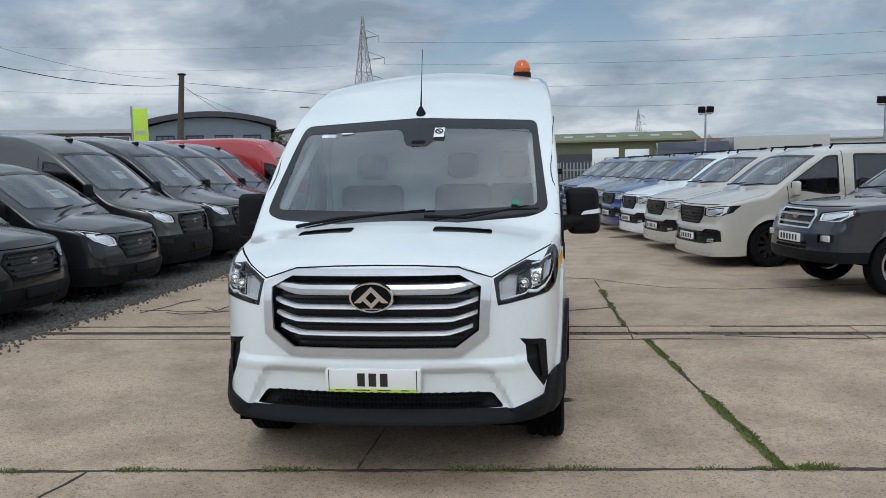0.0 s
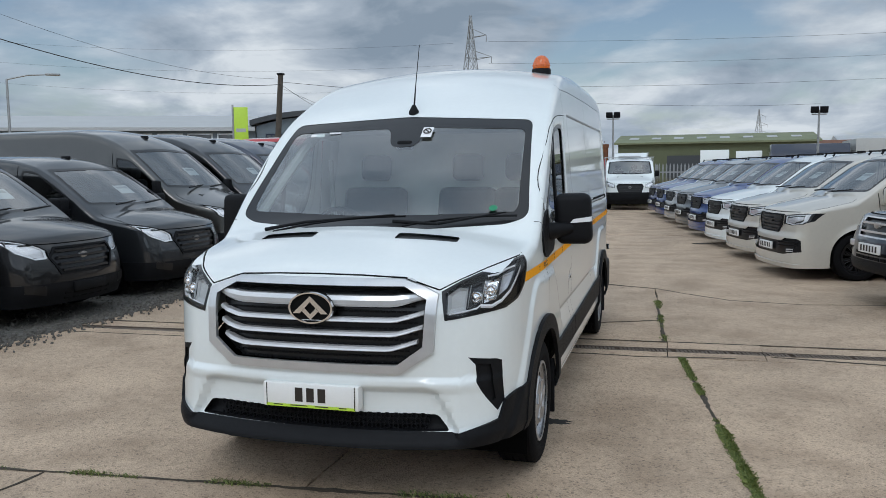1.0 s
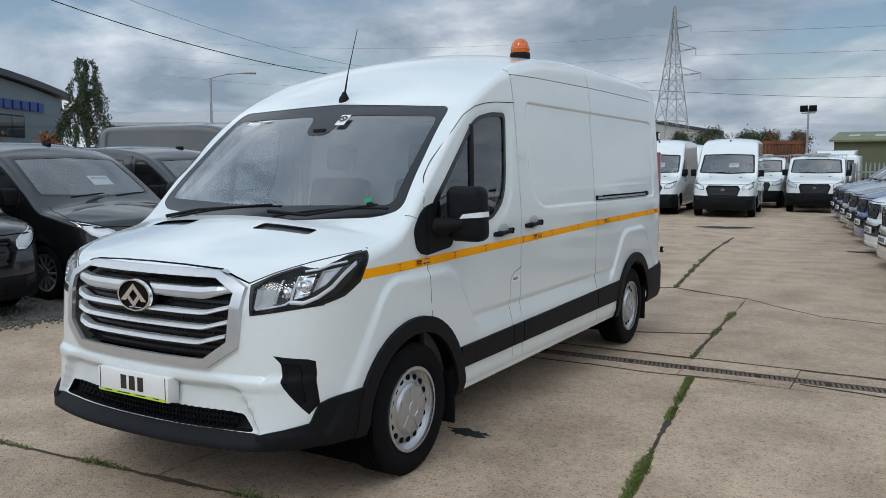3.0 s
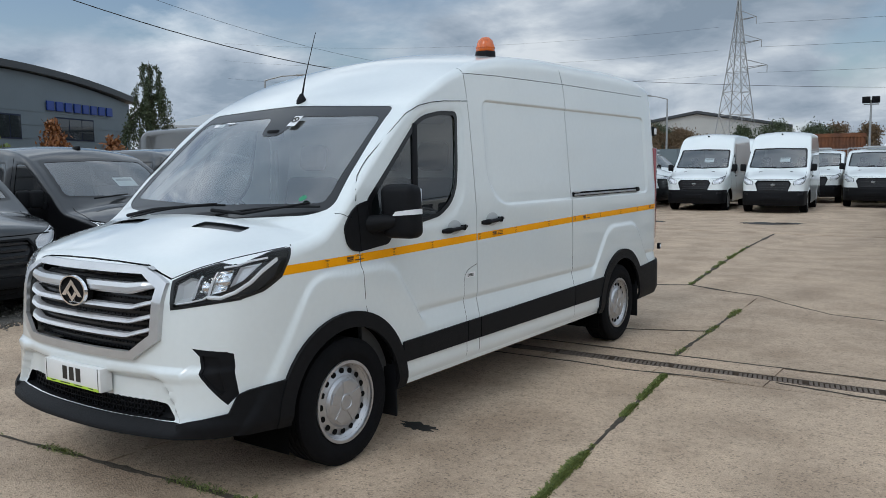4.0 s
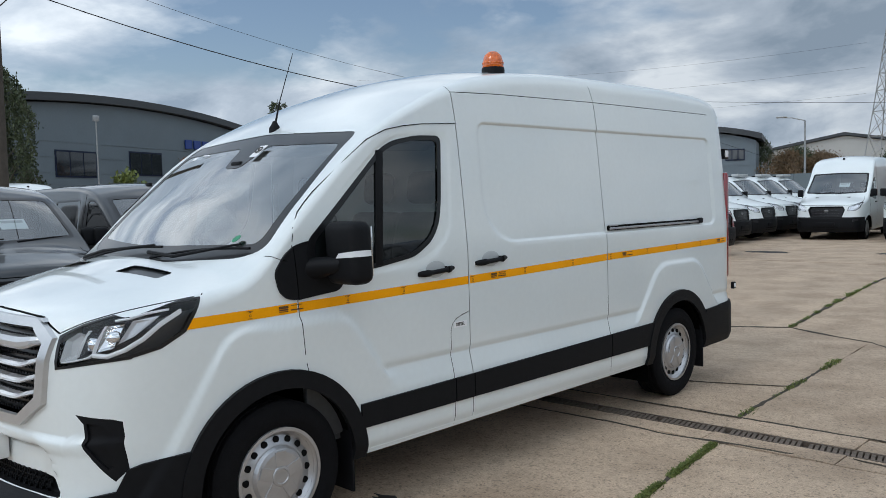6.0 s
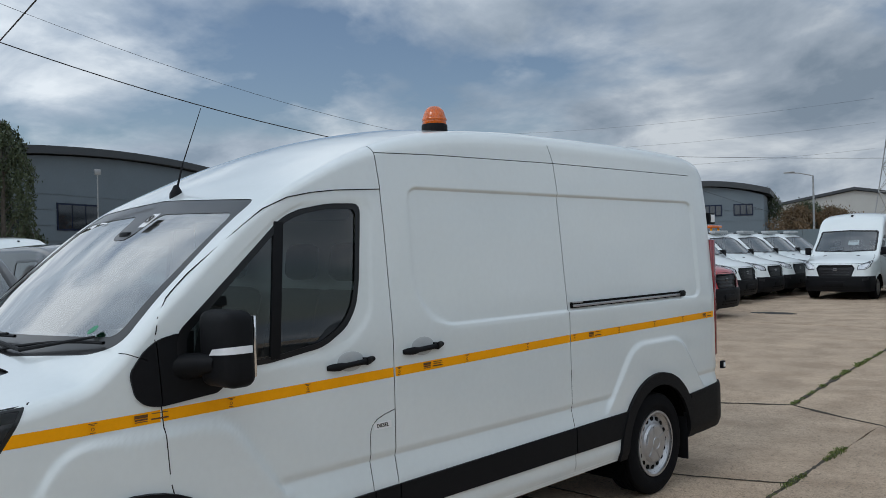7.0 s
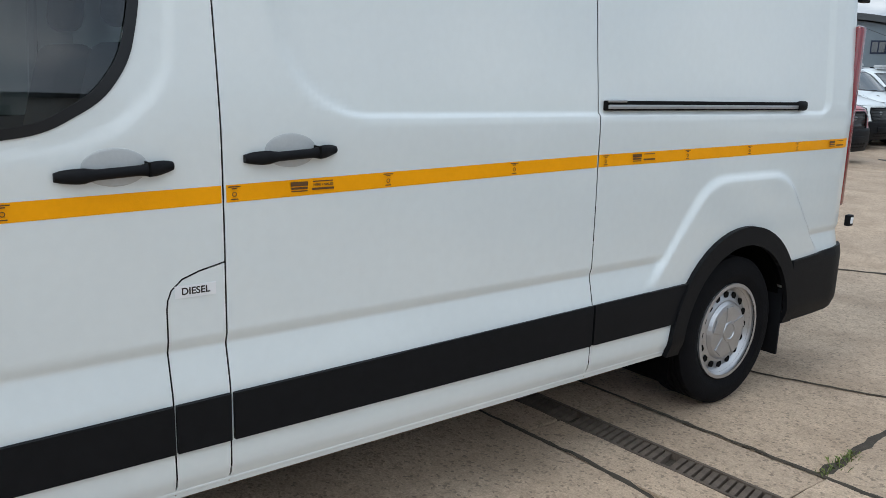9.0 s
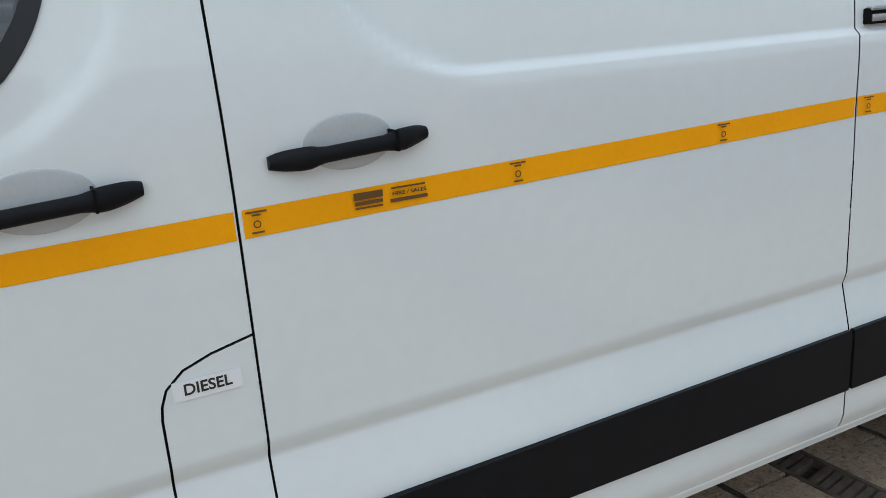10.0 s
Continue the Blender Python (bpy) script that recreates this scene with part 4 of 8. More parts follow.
# ---- mirrors, handles and other fittings ----
for sgn in (1, -1):
    # black panel at the foot of the window
    sail = [(1.0, 1.30), (1.02, 1.21), (1.06, 1.172), (1.118, 1.163), (1.125, 1.163), (1.37, 1.185), (1.42, 1.262), (1.215, 1.28), (1.215, 1.44), (1.12, 1.42), (1.06, 1.38)]
    prox = bmesh.new()
    for ob in [body] + [o for o in van.children if o.name.startswith("cab_door")]:
        prox.from_mesh(ob.data)
    f = cut(prox, rounded(sail, 0.03), "x", lambda f: f.normal.x * sgn > 0.35)
    nb = take(prox, f, keep=True)
    prox.free()
    mirror_ob = part("wing_mirror", puff(nb, 0.012), BLACK, van, "black wing mirror with a silver turn signal")
    bm = bmesh.new()
    pts = [(0.97, 1.22, 1.30, 0.07, 0.055), (1.05, 1.27, 1.315, 0.06, 0.045), (1.12, 1.31, 1.32, 0.05, 0.04)]
    last = None
    for x, y, z, a, b in pts:
        ring = [bm.verts.new((sgn * x, y + a * math.cos(t), z + b * math.sin(t))) for t in [2 * math.pi * i / 12 for i in range(12)]]
        if last:
            for i in range(12):
                bm.faces.new((last[i], last[(i + 1) % 12], ring[(i + 1) % 12], ring[i]))
        last = ring
    bmesh.ops.recalc_face_normals(bm, faces=bm.faces)
    part("arm", bm, BLACK, mirror_ob)
    bm = boxed(1.015, 1.225, 1.255, 1.385, 1.225, 1.525, 0.045, seg=4)
    for v in bm.verts:
        v.co.x = sgn * (v.co.x + 0.01 * ease(1.25, 1.5, v.co.z) * -1)
        v.co.y += 0.12 * (abs(v.co.x) - 1.02)
    bmesh.ops.recalc_face_normals(bm, faces=bm.faces)
    sig = [(1.10, 1.352), (1.24, 1.362), (1.24, 1.392), (1.12, 1.376)]
    f = cut(bm, sig if sgn > 0 else mirror(sig), "y", lambda f: f.normal.y < 0.25)
    nb = take(bm, f, keep=True)
    part("housing", bm, BLACK, mirror_ob, "black textured mirror housing")
    part("turn_signal", puff(nb, 0.003), GUIDE, mirror_ob, "silver turn signal lens")
    bm = boxed(1.04, 1.19, 1.0, 1.012, 1.26, 1.5, 0.004)
    for v in bm.verts:
        v.co = Vector((sgn * v.co.x, v.co.y + 0.386 + 0.12 * (v.co.x - 1.02), v.co.z))
    bmesh.ops.recalc_face_normals(bm, faces=bm.faces)
    part("mirror_glass", bm, CHROME, mirror_ob, "mirror glass")


# the white door greyed: the bowl's shade is put into this colour
BOWL_SHADE = surface("bowl_shade_grey", (0.50, 0.52, 0.52), 0.35, coat=0.8, var=0.1)


def handle(host, y, z):
    """A black pull handle over a grey oval that paints the pressed bowl's shade."""
    bm = bmesh.new()
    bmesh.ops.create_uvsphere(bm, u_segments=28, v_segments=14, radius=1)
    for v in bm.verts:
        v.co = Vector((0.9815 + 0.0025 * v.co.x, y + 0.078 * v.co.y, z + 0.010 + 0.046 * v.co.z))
    part("handle_bowl", bm, BOWL_SHADE, host, "handle bowl, its shade coloured grey")
    bm = bmesh.new()
    last = None
    n = 22
    for i in range(n + 1):
        u = -1 + 2 * i / n
        k = 1 - abs(u) ** 6
        lift = 0.024 * (1 - ease(0.55, 1.0, abs(u)))
        h = (0.013 + 0.006 * ease(0.35, 0.6, abs(u))) * (0.55 + 0.45 * k)
        cx, cy, cz = 0.984 + lift, y + 0.138 * u, z + 0.008 * u
        ring = [bm.verts.new((cx + 0.012 * math.cos(a), cy, cz + h * math.sin(a))) for a in [2 * math.pi * q / 12 for q in range(12)]]
        if last:
            for q in range(12):
                bm.faces.new((last[q], last[(q + 1) % 12], ring[(q + 1) % 12], ring[q]))
        else:
            bm.faces.new(ring)
        last = ring
    bm.faces.new(last)
    bmesh.ops.recalc_face_normals(bm, faces=bm.faces)
    grip = part("door_handle", bm, BLACK, host, "black plastic pull handle")
    part("handle_cap", boxed(0.985, 1.0225, y + 0.068, y + 0.072, z - 0.012, z + 0.022), GAP, grip, smooth=False)


left_door = [o for o in van.children if o.name.startswith("cab_door")][0]
handle(left_door, 2.048, 1.222)
handle(slide, 2.512, 1.248)
# rail of the sliding door
bm = boxed(0.962, 0.979, 3.79, 5.17, 1.362, 1.398, 0.004)
rail = part("door_rail", bm, GAP, van, "steel sliding door rail")
part("rail_steel", boxed(0.972, 0.984, 3.80, 5.13, 1.368, 1.384, 0.003), STEEL, rail, "bare steel runner")
part("rail_end", boxed(0.965, 0.992, 5.12, 5.20, 1.360, 1.405, 0.014), BLACK, rail)
part("rail_stop", boxed(0.965, 0.985, 3.795, 3.90, 1.392, 1.402, 0.003), STEEL, rail)
# fuel label
flap = part("fuel_label", boxed(0.9835, 0.9848, 2.178, 2.288, 0.888, 0.921), STICKER, left_door, "white label reading DIESEL", smooth=False)
lettering("label_print", "DIESEL", 0.026, pose(0.9852, 2.233, 0.9045, 90, 0, 90), INK, flap, 0.0004, 1.0)
# tail lamp and marker
part("tail_lamp", boxed(0.90, 0.948, 5.70, 5.772, 0.86, 1.78, 0.02), RED, van, "tall red tail lamp")
part("tail_lamp", boxed(-0.948, -0.90, 5.70, 5.772, 0.86, 1.78, 0.02), RED, van, "tall red tail lamp")
mk = part("marker_bracket", boxed(0.955, 0.985, 5.775, 5.82, 0.755, 0.815, 0.006), BLACK, van)
part("marker_lens", boxed(0.968, 0.988, 5.783, 5.812, 0.768, 0.803, 0.004), STICKER, mk)
mk = part("marker_bracket", boxed(0.86, 0.90, 5.775, 5.86, 1.90, 1.99, 0.006), BLACK, van, "black rear work lamp bracket")
part("marker_lens", boxed(0.885, 0.905, 5.79, 5.85, 1.915, 1.975, 0.004), STICKER, mk)
part("rear_bumper", boxed(-0.95, 0.95, 5.74, 5.80, 0.36, 0.62, 0.03), BLACK, van, "black rear bumper")

# number plate, its letters as plain bars
py = 0.015
plate = part("number_plate", boxed(-0.252, 0.252, py - 0.012, py + 0.055, 0.522, 0.642, 0.006), PLATE, van, "white plate in a clear holder with a lime lower edge")
part("plate_edge", boxed(-0.235, 0.235, py - 0.0135, py - 0.010, 0.524, 0.538), LIME, plate, "lime strip under the plate", smooth=False)
for x in (-0.232, 0.232):
    part("plate_clip", boxed(x - 0.002, x + 0.002, py - 0.0135, py - 0.010, 0.528, 0.64), INK, plate, smooth=False)
for i in (-1, 0, 1):
    part("plate_bar", boxed(i * 0.060 - 0.020, i * 0.060 + 0.020, py - 0.0135, py - 0.0105, 0.553, 0.622), INK, plate, "black bar on the plate", smooth=False)
bm = bmesh.new()
for x, w in ((-0.17, 0.05), (-0.06, 0.09), (0.06, 0.07), (0.17, 0.04)):
    box(bm, x - w / 2, x + w / 2, py - 0.0142, py - 0.012, 0.531, 0.536)
part("plate_print", bm, INK, plate, smooth=False)

# wipers
for x0, y0, x1, y1 in ((0.42, 0.80, 0.78, 0.955), (-0.38, 0.80, 0.16, 0.835)):
    wz = lambda x, y: 1.366 + 0.79 * (y - 0.8 - 0.24 * abs(x) ** 2.4 * 0.25) - 0.085 * (abs(x) / 0.93) ** 2 + 0.03
    bm = bmesh.new()
    n = 10
    a = (x0, y0, wz(x0, y0))
    b = (x1, y1, wz(x1, y1))
    rod(bm, (x0 - 0.26, y0 + 0.0, wz(x0 - 0.26, y0) - 0.008), a, 0.011, 0.009, 8)
    arm = part("wiper", rod(bm, a, b, 0.009, 0.005, 8), BLACK, van, "black windscreen wiper")
    bm = bmesh.new()
    last = None
    for k in range(n + 1):
        x, y = x0 - 0.2 + (x1 - x0 + 0.26) * k / n, y0 - 0.02 + (y1 - y0 + 0.03) * k / n
        ring = [bm.verts.new((x, y + 0.007 * math.cos(a), wz(x, y) - 0.014 + 0.007 * math.sin(a))) for a in [math.pi * q / 3 for q in range(6)]]
        for q in range(6 if last else 0):
            bm.faces.new((last[q], last[(q + 1) % 6], ring[(q + 1) % 6], ring[q]))
        last = ring
    part("blade", bm, BLACK, arm)
# aerial
bm = bmesh.new()
lathe(bm, [(0.0, 0.045), (0.012, 0.04), (0.022, 0.02), (0.034, 0.0), (0.036, -0.03)], 18, "z", (0.005, 1.70, 2.062))
rod(bm, (0.005, 1.705, 2.09), (0.005, 1.74, 2.22), 0.007, 0.004, 8)
aerial = part("aerial", bm, BLACK, van, "black whip aerial")
part("whip", rod(bmesh.new(), (0.005, 1.74, 2.22), (0.002, 1.85, 2.52), 0.0035, 0.002, 6), BLACK, aerial)
# amber beacon
bz = 2.395
beacon = part("beacon", lathe(bmesh.new(), [(0.066, bz + 0.05), (0.069, bz + 0.06), (0.066, bz + 0.10), (0.055, bz + 0.135), (0.032, bz + 0.158), (0.0, bz + 0.165)], 32, "z", (0.665, 2.94, 0)), AMBER, van, "amber rotating beacon on a black base")
part("beacon_base", lathe(bmesh.new(), [(0.0, bz - 0.03), (0.07, bz - 0.03), (0.075, bz + 0.0), (0.074, bz + 0.05), (0.070, bz + 0.058), (0.0, bz + 0.06)], 28, "z", (0.665, 2.94, 0)), BLACK, beacon)
part("beacon_ring", lathe(bmesh.new(), [(0.0695, bz + 0.078), (0.0715, bz + 0.082), (0.0715, bz + 0.088), (0.069, bz + 0.092)], 28, "z", (0.665, 2.94, 0)), AMBER, beacon)
# stickers on the glass
def on_screen(x, z, w, h, material, name, label):
    y = 0.80 + (z - 1.366 + 0.093 * (abs(x) / 0.9) ** 2) / 0.79 + 0.24 * abs(x) ** 2.4 * 0.2
    return part(name, boxed(-w / 2, w / 2, -h / 2, h / 2, 0, 0.0015, m=Matrix.Translation((x, y - 0.012, z + 0.006)) @ Matrix.Rotation(radians(38), 4, "X")), material, screen, label, smooth=False), y


st, sy = on_screen(0.165, 1.905, 0.07, 0.105, STICKER, "notice", "white no smoking notice")
sy2 = 0.80 + (1.447 - 1.366 + 0.093 * (0.7 / 0.9) ** 2) / 0.79 + 0.24 * 0.7**2.4 * 0.2
part("sticker", lathe(bmesh.new(), [(0.0, 0.0015), (0.025, 0.0015), (0.025, 0.0)], 24, "z"), GREEN, screen, "green round sticker", smooth=False).data.transform(Matrix.Translation((0.70, sy2 - 0.012, 1.453)) @ Matrix.Rotation(radians(38), 4, "X"))
on_screen(-0.62, 1.90, 0.10, 0.03, STICKER, "bar_label", "white label with printed bars")
on_screen(-0.49, 1.915, 0.08, 0.012, STICKER, "bar_label", "white label with printed bars")
bm = bmesh.new()
lathe(bm, [(0.020, 0.002), (0.028, 0.002), (0.028, 0.004), (0.020, 0.004)], 24, "z")
box(bm, -0.004, 0.004, -0.022, 0.022, 0.002, 0.004, m=Matrix.Rotation(radians(45), 4, "Z"))
bm.transform(Matrix.Translation((0.165, sy - 0.008, 1.918)) @ Matrix.Rotation(radians(38), 4, "X"))
part("ring_mark", bm, INK, st, smooth=False)
part("camera_pod", boxed(-0.02, 0.08, 1.40, 1.47, 1.80, 1.86, 0.015), BLACK, screen, "black sensor pod behind the glass")

# ---- cab interior ----
bm = bmesh.new()
prism(bm, [(0.85, 1.20), (0.95, 1.36), (1.25, 1.36), (1.42, 1.28), (1.45, 1.10), (1.38, 0.75), (0.85, 0.75)], -0.88, 0.88, "x", 0.02)
dash = part("dashboard", bm, DASH, van, "dark grey moulded dashboard")
part("screen_unit", boxed(-0.08, 0.18, 1.36, 1.40, 1.22, 1.38, 0.01), GLOSSBLACK, dash)
bm = bmesh.new()
bmesh.ops.create_circle(bm, segments=8, radius=0.014)
wheel_m = Matrix.Translation((-0.43, 1.50, 1.27)) @ Matrix.Rotation(radians(-62), 4, "X")
bm.free()
bm = lathe(bmesh.new(), [(0.175 + 0.015 * math.cos(t), 0.015 * math.sin(t)) for t in [2 * math.pi * i / 10 for i in range(11)]], 36, "z")
rod(bm, (-0.17, 0, 0), (0.17, 0, 0), 0.016)
rod(bm, (0, 0, 0), (0, -0.17, 0), 0.02)
lathe(bm, [(0.0, 0.02), (0.055, 0.015), (0.06, -0.03), (0.0, -0.05)], 20, "z")
bm.transform(wheel_m)
part("steering_wheel", bm, BLACK, van, "black steering wheel")


def seat(x, w):
    bm = boxed(x - w / 2, x + w / 2, 1.72, 2.2, 0.78, 0.95, 0.05)
    s = part("seat", bm, SEAT, van, "dark fabric cab seat")
    bm = boxed(x - w / 2, x + w / 2, -0.07, 0.07, 0.0, 0.66, 0.06, seg=3)
    bm.transform(Matrix.Translation((0, 2.17, 0.90)) @ Matrix.Rotation(radians(-14), 4, "X"))
    part("backrest", bm, SEAT, s)
    bm = boxed(x - 0.12, x + 0.12, -0.05, 0.05, 0.0, 0.2, 0.05, seg=3)
    bm.transform(Matrix.Translation((0, 2.31, 1.59)) @ Matrix.Rotation(radians(-8), 4, "X"))
    part("headrest", bm, SEAT, s)
    part("pedestal", boxed(x - w * 0.35, x + w * 0.35, 1.76, 2.15, 0.45, 0.8), BLACK, s, smooth=False)


seat(-0.50, 0.5)
seat(0.22, 0.44)
seat(0.62, 0.40)
part("bulkhead", prism(bmesh.new(), [(-0.93, 0.45), (0.93, 0.45), (0.94, 1.25), (0.80, 2.26), (-0.80, 2.26), (-0.94, 1.25)], 2.44, 2.47), BULK, van, "white bulkhead behind the seats")
part("cab_floor", boxed(-0.9, 0.9, 0.9, 2.46, 0.42, 0.47), DASH, van, smooth=False)
part("headlining", boxed(-0.76, 0.76, 1.82, 2.44, 1.94, 1.96, 0.008), TRIM, van, "pale grey headlining")
for sgn in (1, -1):
    bm = bmesh.new()
    for a, b in zip([(0.85, 1.06, 1.36), (0.82, 1.36, 1.59), (0.78, 1.70, 1.85), (0.77, 1.85, 1.92)], [(0.82, 1.36, 1.59), (0.78, 1.70, 1.85), (0.77, 1.85, 1.92), (0.77, 2.2, 1.93)]):
        rod(bm, (sgn * a[0], a[1], a[2]), (sgn * b[0], b[1], b[2]), 0.035, 0.035, 8)
    part("pillar_trim", bm, TRIM, van, "pale grey pillar trim")
    bm = boxed(sgn * 0.90 - 0.02, sgn * 0.90 + 0.02, 1.2, 2.3, 0.45, 1.25, 0.015)
    part("door_card", bm, DASH, van, "dark door trim")
    rodm = rod(bmesh.new(), (sgn * 0.86, 2.28, 1.75), (sgn * 0.80, 2.22, 0.9), 0.02, 0.02, 6)
    part("seat_belt", rodm, TRIM, van)


# ---- ground ----
def concrete(name, color, rand=0.06):
    """Worn concrete with exposed stones, broad stains and faint tyre-worn patches."""
    m = surface(name, color, 0.85, var=0.26, scale=0.9, bump=0.0, rand=rand)
    n, k = m.node_tree.nodes, m.node_tree.links
    b = n["Principled BSDF"]
    co = n.new("ShaderNodeTexCoord")
    old = b.inputs["Base Color"].links[0].from_socket
    geo = n.new("ShaderNodeNewGeometry")
    pits = n.new("ShaderNodeTexVoronoi")
    pits.inputs["Scale"].default_value = 85
    grain = n.new("ShaderNodeTexNoise")
    grain.inputs["Scale"].default_value, grain.inputs["Detail"].default_value = 130, 4
    blot = n.new("ShaderNodeTexNoise")
    blot.inputs["Scale"].default_value, blot.inputs["Detail"].default_value = 1.7, 8
    for t in (pits, grain, blot):
        k.new(geo.outputs["Position"], t.inputs["Vector"])
    hsv = n.new("ShaderNodeSeparateColor")
    k.new(pits.outputs["Color"], hsv.inputs[0])
    stones = n.new("ShaderNodeValToRGB")
    for e, (p, c) in zip([*stones.color_ramp.elements, stones.color_ramp.elements.new(0.5), stones.color_ramp.elements.new(0.9)], ((0.0, 0.55), (1.0, 1.75), (0.22, 0.94), (0.88, 1.04))):
        e.position, e.color = p, (c, c, c * 0.98, 1)
    k.new(hsv.outputs[0], stones.inputs[0])
    fine = n.new("ShaderNodeValToRGB")
    fine.color_ramp.elements[0].position, fine.color_ramp.elements[1].position = 0.3, 0.7
    fine.color_ramp.elements[0].color, fine.color_ramp.elements[1].color = (0.76, 0.75, 0.74, 1), (1.18, 1.17, 1.16, 1)
    k.new(grain.outputs[0], fine.inputs[0])
    stain = n.new("ShaderNodeValToRGB")
    stain.color_ramp.elements[0].position, stain.color_ramp.elements[1].position = 0.34, 0.56
    stain.color_ramp.elements[0].color, stain.color_ramp.elements[1].color = (0.82, 0.80, 0.78, 1), (1.06, 1.06, 1.06, 1)
    k.new(blot.outputs[0], stain.inputs[0])
    out = old
    for t in (stones, fine, stain):
        mx = n.new("ShaderNodeMixRGB")
        mx.blend_type, mx.inputs[0].default_value = "MULTIPLY", 1.0
        k.new(out, mx.inputs[1])
        k.new(t.outputs[0], mx.inputs[2])
        out = mx.outputs[0]
    k.new(out, b.inputs["Base Color"])
    bump = n.new("ShaderNodeBump")
    bump.inputs["Strength"].default_value, bump.inputs["Distance"].default_value = 0.55, 0.006
    add = n.new("ShaderNodeMath")
    k.new(grain.outputs[0], add.inputs[0])
    k.new(pits.outputs["Distance"], add.inputs[1])
    k.new(add.outputs[0], bump.inputs["Height"])
    k.new(bump.outputs[0], b.inputs["Normal"])
    return m


CONCRETE = concrete("concrete", (0.53, 0.40, 0.29))
SOIL = surface("joint_soil", (0.075, 0.06, 0.043), 0.95, var=0.45, scale=20, bump=0.8, bump_scale=80)
GRAVEL = surface("gravel", (0.16, 0.148, 0.13), 0.95, var=0.6, scale=14, bump=1.0, bump_scale=60)
IRON = surface("cast_iron", (0.17, 0.13, 0.10), 0.75, metal=0.3, var=0.45, scale=18, bump=0.3)
OIL = surface("wet_stain", (0.02, 0.017, 0.014), 0.75, var=0.4, scale=6)
# one sheet to the horizon, with a shallow pan under the slabs
bm = bmesh.new()
X = [-900, -300, -100, -40, -8.0, -7.98, 10.0, 10.02, 40, 100, 300, 900]
Y = [-900, -300, -100, -40, -9.0, -8.98, 17.2, 17.22, 40, 100, 300, 900]
g = [[bm.verts.new((x, y, -0.05 if -7.99 < x < 10.01 and -8.99 < y < 17.21 else 0.0)) for x in X] for y in Y]
for a, b in zip(g, g[1:]):
    for i in range(len(X) - 1):
        bm.faces.new((a[i], a[i + 1], b[i + 1], b[i]))
bm.normal_update()
ground = tagged(part("ground", bm, CONCRETE, smooth=False), "worn tan concrete yard with cracks and grass in the joints", "ground", kind="structure")
part("subsoil", boxed(-7.97, 9.99, -8.97, 17.19, -0.045, -0.03), SOIL, ground, smooth=False)


def south(x):
    return 0.27 + 0.09 * x


def joint(y):
    return 2.24 - 0.115 * (y - 0.3)


def drain_y(x):
    return 4.02 + 0.035 * x


def rough_line(points, step, amp, seed):
    """A line of points broken into short uneven steps."""
    rnd = random.Random(seed)
    out = []
    for a, b in zip(points, points[1:]):
        n = max(1, int(math.hypot(b[0] - a[0], b[1] - a[1]) / step))
        for i in range(n):
            t = i / n
            j = amp if 0 < i else amp * 0.3
            out.append((a[0] + (b[0] - a[0]) * t + rnd.uniform(-j, j), a[1] + (b[1] - a[1]) * t + rnd.uniform(-j, j)))
    return out


